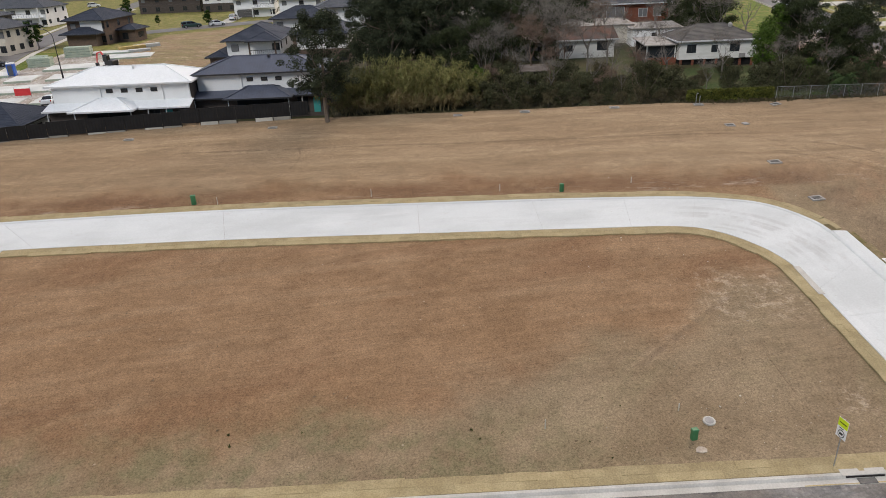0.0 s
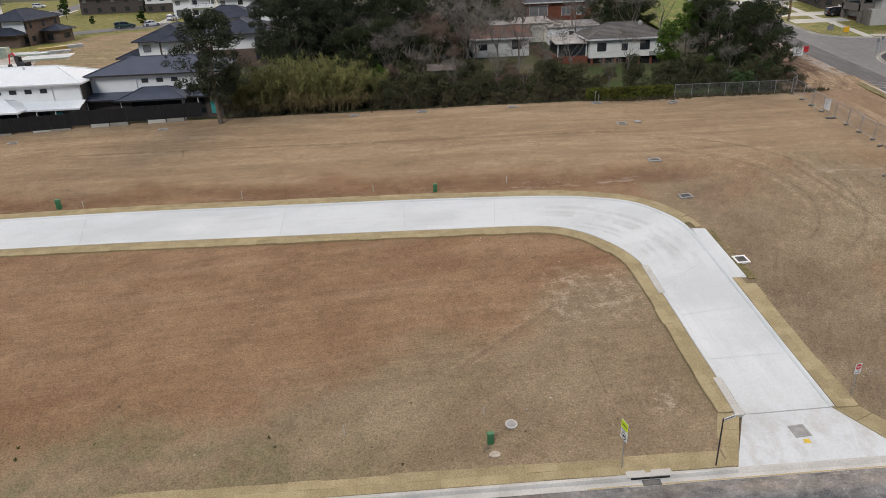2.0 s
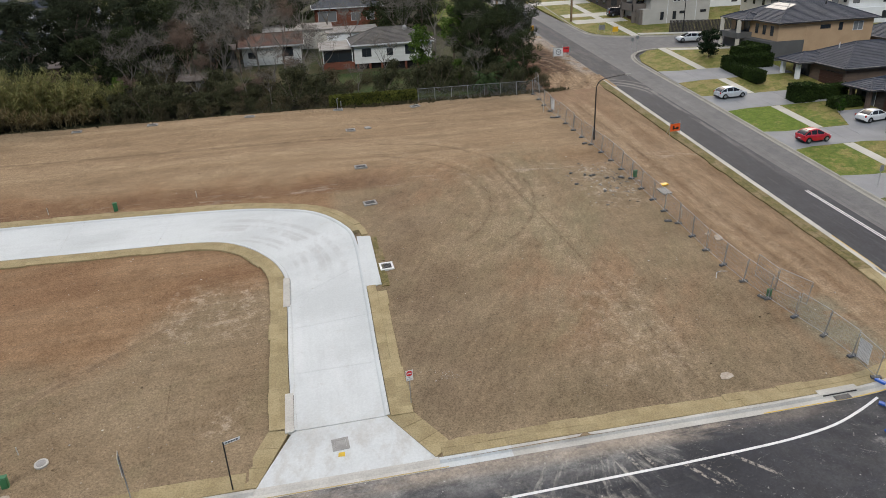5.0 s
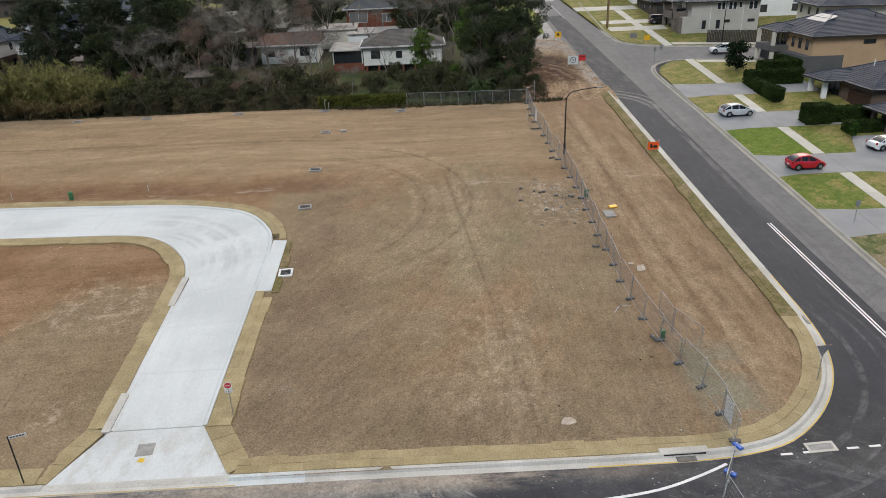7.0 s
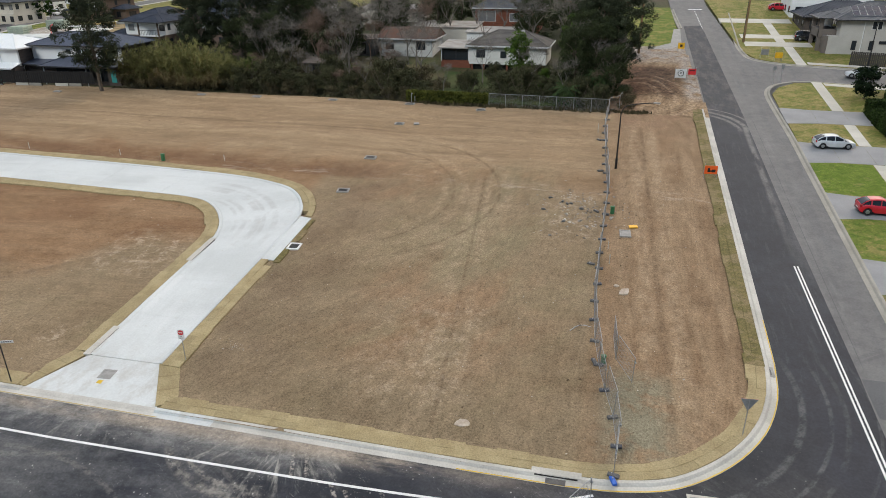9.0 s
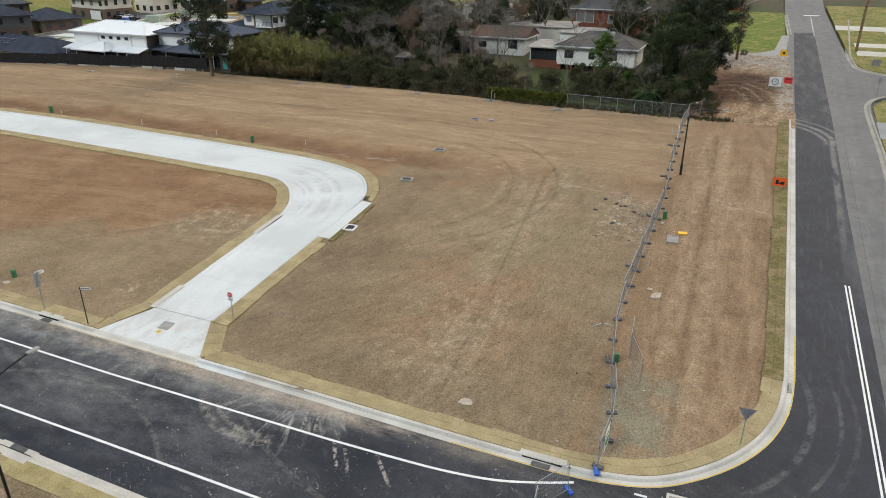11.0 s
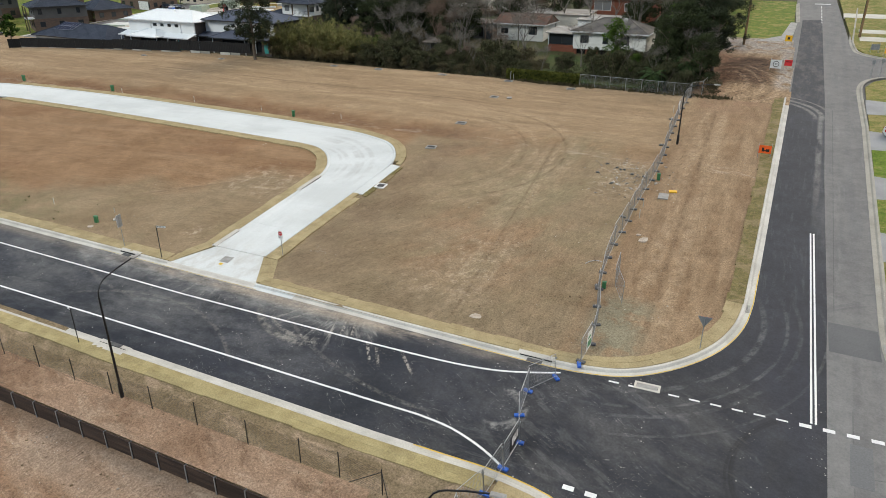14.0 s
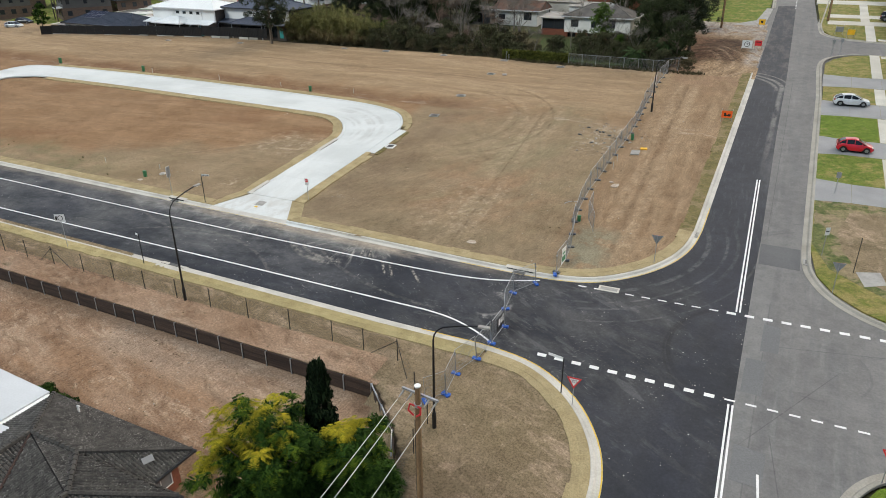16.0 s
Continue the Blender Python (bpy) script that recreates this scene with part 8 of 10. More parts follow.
def fence_panel_proto():
    root = thing("temporary_fence_panel", pose(0, 0, -50), "galvanised wire-mesh temporary fence panel", "fence panel", "temporary fencing")
    bm = bmesh.new()
    tube(bm, [(0.03, 0, 0.12), (0.03, 0, 2.1)], 0.024, 6)
    tube(bm, [(2.37, 0, 0.12), (2.37, 0, 2.1)], 0.024, 6)
    tube(bm, [(0.03, 0, 2.1), (2.37, 0, 2.1)], 0.022, 6)
    tube(bm, [(0.03, 0, 0.2), (2.37, 0, 0.2)], 0.02, 6)
    part("frame", bm, STEEL, root)
    w = bmesh.new()
    wires(w, 2.34, 1.9, 0.2, 0.12, 0.3, 0.0035)
    part("wire_mesh", w, MESH_STEEL, root)
    part("clamp", cube(-0.05, 0.07, -0.05, 0.05, 1.72, 1.82), STEEL, root)
    return root


def foot_proto(material, label):
    root = thing("fence_foot", pose(0, 0, -50), label, "fence foot", "temporary fence feet")
    part("block", cube(-0.14, 0.14, -0.33, 0.33, 0.0, 0.16, 0.03), material, root)
    part("socket", rod([(0, 0.1, 0.15), (0, 0.1, 0.24)], 0.04, 8), STEEL, root)
    return root


panel = fence_panel_proto()
foot_blue = foot_proto(BLUE, "bright blue plastic fence foot block")
foot_grey = foot_proto(BLUE_DARK, "faded blue-grey plastic fence foot block")
foot_conc = foot_proto(GREY_BLOCK, "dark grey concrete fence foot block")
FENCE_RUN = [(67.7, 26.9), (67.8, 29.2), (67.5, 31.6), (66.9, 34.0), (66.4, 36.5), (66.0, 39.1), (65.8, 41.7), (65.7, 44.2), (65.8, 46.7), (65.8, 49.2), (65.7, 51.8), (65.8, 54.3), (65.8, 56.9), (65.9, 59.4),
             (65.9, 61.9), (65.8, 64.4), (65.7, 66.9), (65.5, 69.4), (65.3, 71.9), (65.2, 74.4), (65.1, 76.9), (65.0, 79.4), (64.8, 81.9), (64.8, 84.4), (64.9, 86.9), (64.9, 89.4)]
ROAD_RUN = [(67.7, 26.9), (66.6, 24.8), (65.3, 22.8), (65.6, 20.4), (66.4, 18.2), (66.3, 15.9), (66.1, 13.6), (65.4, 11.6), (65.7, 9.4)]
frnd = random.Random(17)


def fence_run(run, feet, dz=0.0):
    for i, (p, q) in enumerate(zip(run, run[1:])):
        ang = math.degrees(math.atan2(q[1] - p[1], q[0] - p[0]))
        ln = math.hypot(q[0] - p[0], q[1] - p[1])
        rise = math.degrees(math.atan2(gz(q[1]) - gz(p[1]), ln))
        d = -0.115 if 15.6 < p[1] < 25.6 else 0.0
        m = pose(p[0], p[1], gz(p[1]) + d, 0, 0, ang) @ pose(0, 0, 0, frnd.uniform(-3.5, 3.5), -rise, 0) @ Matrix.Diagonal((ln / 2.4, 1, 1, 1))
        copy_thing(panel, m)
    for i, p in enumerate(run if feet else []):
        q = run[min(i + 1, len(run) - 1)]
        ang = math.degrees(math.atan2(q[1] - run[max(0, i - 1)][1], q[0] - run[max(0, i - 1)][0]))
        d = -0.115 if 15.6 < p[1] < 25.6 else (0.06 if p[1] < 28 and p[1] > 26 or 13 < p[1] < 15 else 0.0)
        copy_thing(feet[i % len(feet)], pose(p[0], p[1], gz(p[1]) + d, SLOPE, 0, 0) @ pose(0, 0, 0, 0, 0, ang + frnd.uniform(-14, 14)))


fence_run(FENCE_RUN, [foot_conc, foot_grey, foot_conc, foot_grey, foot_conc])
fence_run(ROAD_RUN[1:], [foot_blue])
copy_thing(foot_blue, on_ground(67.7, 26.5, 20, 0.06))
fence_run([(65.7, 9.4), (64.7, 8.2)], [foot_blue])
# doubled panel leaning along the run
fence_run([(68.6, 35.0), (67.5, 37.3), (67.3, 39.6)], [])
# spare feet left beside the run
for x, y, rz in ((65.0, 59.9, 40), (65.1, 49.8, 75), (66.1, 36.8, 20), (64.9, 69.9, 110), (64.3, 79.4, 60)):
    copy_thing(foot_conc, on_ground(x, y, rz))
for ob in (panel, foot_blue, foot_grey, foot_conc):
    for o in (*ob.children_recursive, ob):
        bpy.data.objects.remove(o)


def banner(x, y, rz, w, h, z, material, label, bars=()):
    b = thing("banner", on_ground(x, y, rz), label, "banner", "fence banners")
    part("sheet", cube(0, w, -0.035, -0.025, z, z + h), material, b)
    for bx, bz, bw, bh, mat in bars:
        part("bar", cube(bx, bx + bw, -0.045, -0.036, z + bz, z + bz + bh), mat, b)
    return b


banner(67.78, 27.8, 88, 1.1, 1.5, 0.35, WHITE_P, "white and green banner tied to the temporary fence", ((0.15, 0.2, 0.8, 0.5, GREEN_P), (0.2, 0.9, 0.7, 0.15, GREEN_P)))
banner(64.85, 81.6, -90, 1.3, 1.4, 0.5, WHITE_P, "plain white sign sheet tied to the temporary fence")
banner(66.4, 16.6, 92, 1.6, 1.1, 0.45, BLACK, "black shade-cloth banner with pale lettering bars", ((0.3, 0.35, 0.28, 0.6, WHITE_P), (0.7, 0.4, 0.28, 0.5, WHITE_P), (1.1, 0.35, 0.3, 0.6, WHITE_P)))


def chain_fence(name, pts, h, post_mat, label, post_r=0.03, rail=False, mesh_t=0.0035, gap=0.16, mesh_mat=None, dz=0.0, braces=()):
    root = thing(name, pose(0, 0, 0), label, "fence", "chain-wire fences")
    for i, p in enumerate(pts):
        z = gz(p[1]) + dz
        part("post", rod([(p[0], p[1], z - 0.3), (p[0], p[1], z + h), (p[0], p[1], z + h + 0.04)], [post_r, post_r, post_r * 0.5], 6), post_mat, root)
    for p, q in zip(pts, pts[1:]):
        a, b = Vector((p[0], p[1], gz(p[1]) + dz)), Vector((q[0], q[1], gz(q[1]) + dz))
        bm = bmesh.new()
        d = b - a
        k = max(2, int(d.length / gap))
        t = mesh_t
        side = Vector((-d.y, d.x, 0)).normalized() * t
        rise = h * 0.97
        steps = int(k)
        for i in range(-int(rise / gap), steps):
            for sg in (1, -1):
                s0, z0 = i * gap, 0.0
                s1, z1 = s0 + rise, rise
                if s0 < 0:
                    z0, s0 = -s0, 0.0
                if s1 > d.length:
                    z1, s1 = rise - (s1 - d.length), d.length
                if z1 - z0 < 0.05:
                    continue
                if sg < 0:
                    s0, s1 = d.length - s0, d.length - s1
                u = d.normalized()
                pa, pb = a + u * s0 + Vector((0, 0, z0 + 0.03)), a + u * s1 + Vector((0, 0, z1 + 0.03))
                off = Vector((0, 0, t * 1.4))
                bm.faces.new([bm.verts.new(v) for v in (pa - off, pb - off, pb + off, pa + off)])
        part("wire_mesh", bm, mesh_mat or MESH_STEEL, root)
        if rail:
            part("top_rail", rod([a + Vector((0, 0, h)), b + Vector((0, 0, h))], 0.025, 6), post_mat, root)
    for i, sx, sy in braces:
        p = pts[i]
        z = gz(p[1]) + dz
        part("brace", rod([(p[0], p[1], z + h * 0.9), (p[0] + sx, p[1] + sy, gz(p[1] + sy) + dz)], 0.025, 6), post_mat, root)
    return root


SOUTH_POSTS = [(3.2, 10.6), (7.3, 10.7), (11.6, 10.8), (16.0, 10.8), (19.4, 10.85), (23.2, 10.95), (27.3, 11.0), (31.3, 11.05), (35.2, 11.05), (39.0, 11.1), (42.8, 11.15), (46.8, 11.2), (51.0, 11.25), (55.0, 11.35), (57.8, 11.4), (60.8, 11.3), (63.7, 8.6), (65.8, 6.5), (66.2, 3.9), (66.2, 1.3), (66.3, -2.5)]
chain_fence("chain_wire_fence", SOUTH_POSTS, 1.85, BLACK, "black chain-wire fence on slim black posts", 0.035, False, 0.004, 0.14, FRAME_DARK, 0.0, ((15, -2.3, 0.0), (15, 1.6, -1.5), (5, -2.0, 0.0), (5, 2.4, 0.0)))
chain_fence("chain_wire_fence", [(48.6 + 2.34 * k, 90.35 - 0.06 * k) for k in range(8)], 1.8, STEEL, "galvanised chain-wire fence along the overgrown yard", 0.035, True, 0.004, 0.16)
chain_fence("chain_wire_fence", [(65.0, 89.9), (66.3, 91.2), (66.6, 93.4)], 2.0, STEEL, "short galvanised fence return at the corner", 0.035, True, 0.004, 0.16)


def sheet_fence():
    """Black profiled steel fence, stepping along the boundary on pale sleepers."""
    root = thing("steel_fence", pose(0, 0, 0), "black steel sheet fence stepping along the boundary", "fence")
    line = spaced([(-74.4, 80.9), (-72.4, 82.7), (-50, 86.6), (-32, 88.9), (-13.9, 90.4)], 2.4)
    plinth_v = None
    for i, (p, q) in enumerate(zip(line, line[1:])):
        ang = math.atan2(q[1] - p[1], q[0] - p[0])
        zb = gz(p[1]) + (0.78 if p[0] > -32.4 else (0.55 if p[0] > -51 else 0.42))
        m = Matrix.Translation((p[0], p[1], zb)) @ Matrix.Rotation(ang, 4, "Z")
        n = 12
        front = [(2.36 * (k + e) / n, 0.02 if k % 2 else 0.0) for k in range(n) for e in (0.12, 0.88)]
        rim = [(x, -o - 0.006) for x, o in front] + [(x, -o + 0.006) for x, o in front[::-1]]
        verts = [m @ Vector((x, o, z)) for z in (0.05, 1.78) for x, o in rim]
        c = len(rim)
        raw("fence_sheet", [tuple(v) for v in verts], [(j, (j + 1) % c, c + (j + 1) % c, c + j) for j in range(c)], COLORBOND, root)
        for z0, z1 in ((1.76, 1.84), (0.0, 0.06)):
            part("rail", cube(0, 2.36, -0.03, 0.03, z0, z1, 0, m), COLORBOND, root)
        part("post", cube(-0.035, 0.035, -0.045, 0.045, -0.5, 1.86, 0.005, m), COLORBOND, root)
        if i % 3:
            part("sleeper", cube(0.05, 2.3, -0.08, 0.0, -0.5, -0.02, 0.01, m), PATH_C if i % 3 == 1 else KERB_OLD, root)
    return root


sheet_fence()


def retaining_wall():
    root = thing("retaining_wall", pose(0, 0, 0), "dark timber sleeper retaining wall with galvanised steel posts", "retaining wall")
    line = spaced([(-10.4, 8.3), (60.4, 8.3)], 2.36) + [(62.2, 6.7), (64.0, 5.0), (65.2, 3.2)]
    for i, (p, q) in enumerate(zip(line, line[1:])):
        d = Vector((q[0] - p[0], q[1] - p[1], 0))
        ang = math.atan2(d.y, d.x)
        top = gz(p[1]) + 0.06
        rows = 6 if i < len(line) - 4 else (5 if i < len(line) - 3 else 4)
        for k in range(rows):
            z1 = top - 0.205 * k
            m = Matrix.Translation((p[0], p[1], z1)) @ Matrix.Rotation(ang, 4, "Z")
            part("sleeper", cube(0.04, d.length - 0.04, -0.04, 0.04, -0.2, 0.0, 0.008, m), SLEEPER, root)
        bm = bmesh.new()
        m = Matrix.Translation((p[0], p[1], top)) @ Matrix.Rotation(ang, 4, "Z")
        box(bm, -0.05, 0.05, -0.09, -0.075, -1.45, 0.03, 0, m)
        box(bm, -0.05, 0.05, 0.075, 0.09, -1.45, 0.03, 0, m)
        box(bm, -0.006, 0.006, -0.075, 0.075, -1.45, 0.03, 0, m)
        part("post", bm, STEEL, root)
    return root


retaining_wall()
cap = thing("capping_rail", pose(0, 0, 0), "pale timber rail along the end of the retaining wall", "rail")
part("rail", rod([(60.4, 8.25, gz(8.2) + 0.12), (62.2, 6.65, gz(6.7) + 0.12), (64.0, 4.95, gz(5) + 0.1), (65.0, 3.2, gz(3.2) - 0.1)], 0.06, 5), STEEL, cap)
pf = thing("paling_fence", pose(0, 0, 0), "weathered dark timber paling fence on the cross street", "fence")
for k in range(46):
    x = 100.9 + k * 0.26
    y = 118.9 - 0.167 * (x - 100.9)
    part("paling", cube(x, x + 0.24, y - 0.012, y + 0.012, gz(y) - 0.3, gz(y) + 2.1 + 0.03 * math.sin(k * 1.7)), TIMBER_FENCE, pf)

# ---- lamps, poles and wires ----
def street_lamp(x, y, h, reach, rz, label):
    """Black column with a thicker base and a bow arm carrying a flat lamp head."""
    lp = thing("street_lamp", on_ground(x, y, rz), label, "street lamp", "street lamps")
    part("base_sleeve", rod([(0, 0, -0.3), (0, 0, 1.1), (0, 0, 1.2)], [0.14, 0.14, 0.085], 10), BLACK, lp)
    part("column", rod([(0, 0, 1.1), (0, 0, h * 0.6), (0, 0, h - 1.3)], [0.09, 0.075, 0.06], 8), BLACK, lp)
    arc = [(0, 0, h - 1.3)] + [(1.1 * (1 - math.cos(a)), 0, h - 1.3 + 1.1 * math.sin(a)) for a in (0.35, 0.7, 1.05, 1.35)] + [(reach * 0.6, 0, h + 0.0), (reach, 0, h + 0.18)]
    part("arm", rod(arc, 0.05, 6), BLACK, lp)
    hd = cube(reach - 0.1, reach + 0.62, -0.15, 0.15, h + 0.12, h + 0.24, 0.04)
    head = part("lamp_head", hd, GREY_LID, lp)
    part("diffuser", cube(reach + 0.1, reach + 0.55, -0.11, 0.11, h + 0.09, h + 0.125, 0.01), WHITE_P, head)
    return lp


street_lamp(66.5, 71.0, 7.3, 3.3, -10, "black street lamp beside the temporary fence")
street_lamp(39.85, 11.2, 9.15, 3.1, 92, "tall black street lamp on the south verge")
street_lamp(66.35, 6.4, 7.9, 2.9, 8, "black street lamp on the corner verge")
street_lamp(-61, 118, 7.5, 2.2, 150, "black street lamp beside the works yard")
street_lamp(103.5, 118.5, 7.0, 2.0, -100, "slim dark street lamp on the cross street")


def power_pole(x, y, z0, top, label, rz=0.0):
    pp = thing("power_pole", pose(x, y, z0, 0, 0, rz), label, "power pole", "power poles")
    h = top - z0
    part("pole", rod([(0, 0, -0.4), (0, 0, h * 0.5), (0, 0, h)], [0.19, 0.16, 0.13], 10), TIMBER_POLE, pp)
    part("cap", rod([(0, 0, h), (0, 0, h + 0.06)], [0.16, 0.15], 12), WHITE_P, pp)
    arm = part("crossarm", cube(-1.0, 1.0, 0.14, 0.24, h - 0.62, h - 0.5, 0.01), STEEL, pp, "galvanised steel crossarm")
    for dx in (-0.9, -0.45, 0.5, 0.9):
        part("insulator", rod([(dx, 0.19, h - 0.64), (dx, 0.05, h - 0.72), (dx, -0.25, h - 0.8)], [0.04, 0.055, 0.03], 6), GREY_LID, arm)
    for sg in (-1, 1):
        part("red_bracket", rod([(0, -0.1, h - 1.05), (0.3 * sg, -0.22, h - 0.95), (0.34 * sg, -0.3, h - 1.25), (0.08 * sg, -0.24, h - 1.5)], 0.05, 6), RED_P, pp, "red cable clamp")
    part("bracket_ring", rod([(0, 0, h - 1.1), (0, 0, h - 0.95)], 0.19, 10), STEEL, pp)
    part("conduit", rod([(-0.2, 0.05, 0), (-0.2, 0.05, h - 2)], 0.045, 6), BLACK, pp)
    return pp


power_pole(70.3, -2.67, gz(-2.67), 11.05, "weathered timber power pole with a steel crossarm", -6)
for ax, bx in ((69.4, 69.9), (69.85, 70.6), (71.2, 71.9)):
    wire = thing("power_line", pose(0, 0, 0), "sagging pale overhead power cable", "cable", "overhead cables")
    a, b = Vector((ax, -2.95, 10.25)), Vector((bx, -34, 9.6))
    pts = []
    for k in range(15):
        t = k / 14
        p = a.lerp(b, t)
        p.z -= 4 * 0.6 * t * (1 - t)
        pts.append(p)
    part("conductor", rod(pts, 0.016, 5), WIRE, wire)
fp = power_pole(68.8, 122.8, gz(122.8), gz(122.8) + 11.5, "tall timber power pole on the far verge", 0)
part("lamp_arm", rod([(0, 0, 8.6), (1.2, 0.2, 9.3), (3.0, 0.3, 9.7)], 0.04, 6), STEEL, fp)
part("lamp_head", cube(3.0, 3.6, 0.2, 0.42, 9.62, 9.76, 0.03), WHITE_P, fp)
power_pole(87.0, 133.0, gz(133), gz(133) + 9.5, "timber power pole on the eastern verge", 0)

# ---- signs ----
def lettering(name, body, size, m, material, parent):
    cu = bpy.data.curves.new(name, "FONT")
    cu.body, cu.size, cu.align_x, cu.align_y = body, size, "CENTER", "CENTER"
    cu.extrude = 0.002
    tmp = bpy.data.objects.new(name, cu)
    me = bpy.data.meshes.new_from_object(tmp)
    bpy.data.objects.remove(tmp)
    me.materials.append(material)
    ob = new(name, me)
    ob.parent = parent
    ob.matrix_local = m
    return ob




def sign_post(name, x, y, h, rz, label, post=None, r=0.03, category="sign", dz=0.0):
    sg = thing(name, on_ground(x, y, rz, dz), label, category, "street signs")
    part("post", rod([(0, 0, -0.4), (0, 0, h)], r, 8), post or STEEL, sg)
    return sg


def flat_poly(pts, y0, y1):
    """A vertical plate: outline in x and z, between two depths."""
    bm = bmesh.new()
    f = [bm.verts.new((x, y0, z)) for x, z in pts]
    b = [bm.verts.new((x, y1, z)) for x, z in pts]
    bm.faces.new(f)
    bm.faces.new(b[::-1])
    for i in range(len(pts)):
        j = (i + 1) % len(pts)
        bm.faces.new((f[j], f[i], b[i], b[j]))
    return bm


def disc(r, z, y0, y1, n=24):
    return flat_poly([(r * math.cos(k * 2 * math.pi / n), z + r * math.sin(k * 2 * math.pi / n)) for k in range(n)], y0, y1)


def give_way(x, y, rz, label, h=2.5):
    sg = sign_post("give_way_sign", x, y, h - 0.1, rz, label)
    s = 0.5
    tri_ = [(-s, h), (0, h - s * 1.73), (s, h)]
    inner = [(-s * 0.66, h - 0.1), (0, h - 0.1 - s * 1.73 * 0.66), (s * 0.66, h - 0.1)]
    pl = part("plate", flat_poly(tri_, -0.045, -0.035), RED_P, sg)
    part("back", flat_poly(tri_, -0.0345, -0.031), SIGN_BACK, sg)
    part("field", flat_poly(inner, -0.049, -0.0455), WHITE_P, pl)
    lettering("word", "GIVE", 0.17, pose(0, -0.052, h - 0.2, 90, 0, 0), BLACK_INK, pl)
    lettering("word", "WAY", 0.17, pose(0, -0.052, h - 0.37, 90, 0, 0), BLACK_INK, pl)
    return sg


give_way(73.85, 11.7, 4, "red and white give way sign on the south corner", 2.3)
give_way(75.0, 31.7, 185, "give way sign seen from its grey back", 2.6)
give_way(88.9, 32.3, 185, "give way sign seen from its grey back", 2.6)
give_way(91.6, 12.6, 0, "red and white give way sign on the far corner", 2.3)
ne = sign_post("no_entry_sign", 38.1, 31.2, 2.5, 10, "white no entry sign with a red disc")
pl = part("plate", cube(-0.23, 0.23, -0.045, -0.033, 1.75, 2.5, 0.003), WHITE_P, ne)
part("disc", disc(0.2, 2.27, -0.05, -0.046), RED_P, pl)
part("bar", cube(-0.14, 0.14, -0.056, -0.0505, 2.24, 2.30), WHITE_P, pl)
lettering("word", "NO", 0.11, pose(0, -0.048, 1.97, 90, 0, 0), BLACK_INK, pl)
lettering("word", "ENTRY", 0.11, pose(0, -0.048, 1.84, 90, 0, 0), BLACK_INK, pl)


def name_blade(x, y, h, rz, label, w=1.0, post=None):
    sg = sign_post("street_name_sign", x, y, h, rz, label, post or BLACK, 0.04)
    bl = part("blade", cube(0.02, w, -0.012, 0.012, h - 0.2, h - 0.02), WHITE_P, sg)
    for k in range(5):
        a = 0.12 + k * (w - 0.2) / 5
        part("bar", cube(a, a + (w - 0.3) / 6, -0.016, -0.0125, h - 0.15, h - 0.07), BLACK_INK, bl)
    return sg


name_blade(27.5, 26.6, 3.3, 20, "black street name post with a white blade", 0.9)
name_blade(72.8, 12.6, 2.9, 172, "black street name post with a white blade", 1.1)
name_blade(31.5, 14.3, 3.1, 170, "black post with a small pale blade", 0.45)
sp = sign_post("speed_sign", 22.2, 26.9, 3.3, -78, "tall white sign with a lime-yellow top panel")
pl = part("plate", cube(-0.35, 0.35, -0.05, -0.035, 2.05, 3.3, 0.003), WHITE_P, sp)
part("top_panel", cube(-0.34, 0.34, -0.056, -0.0505, 2.75, 3.28), LIME_P, pl)
part("back", cube(-0.34, 0.34, -0.034, -0.031, 2.06, 3.29), SIGN_BACK, sp)
part("ring", disc(0.24, 2.33, -0.054, -0.0505), BLACK_INK, pl)
part("ring_field", disc(0.19, 2.33, -0.058, -0.0545), WHITE_P, pl)
part("bar", cube(-0.12, 0.12, -0.062, -0.0585, 2.26, 2.40), BLACK_INK, pl)
part("bar", cube(-0.2, 0.1, -0.054, -0.0505, 2.64, 2.69), BLACK_INK, pl)
part("bar", cube(-0.24, 0.24, -0.060, -0.0565, 2.98, 3.04), BLACK_INK, pl)
sp = sign_post("speed_sign", 21.4, 13.8, 3.5, 28, "white speed sign on a grey post in the verge")
pl = part("plate", cube(-0.55, 0.45, -0.05, -0.035, 2.7, 3.5, 0.003), WHITE_P, sp)
part("ring", disc(0.26, 3.12, -0.054, -0.0505), BLACK_INK, pl)
part("ring_field", disc(0.2, 3.12, -0.058, -0.0545), WHITE_P, pl)
part("bar", cube(-0.48, -0.3, -0.055, -0.0505, 2.9, 3.3), BLACK_INK, pl)
sp = sign_post("parking_sign", 88.0, 38.2, 2.6, 30, "small white sign on a grey post in the corner lawn")
part("plate", cube(-0.2, 0.2, -0.045, -0.035, 1.9, 2.6, 0.003), WHITE_P, sp)
part("bar", cube(-0.15, 0.15, -0.05, -0.046, 2.2, 2.3), BLACK_INK, sp)
for x, y, h in ((90.4, 36.0, 3.2), (89.1, 107.6, 2.6), (87.9, 106.9, 2.5), (88.9, 51.9, 2.2)):
    sp = sign_post("marker_post", x, y, h, 0, "slim plain post standing in the verge", BLACK if h > 3 else STEEL)
    if h < 3:
        part("plate", cube(-0.22, 0.22, -0.045, -0.035, h - 0.6, h, 0.003), SIGN_BACK, sp)


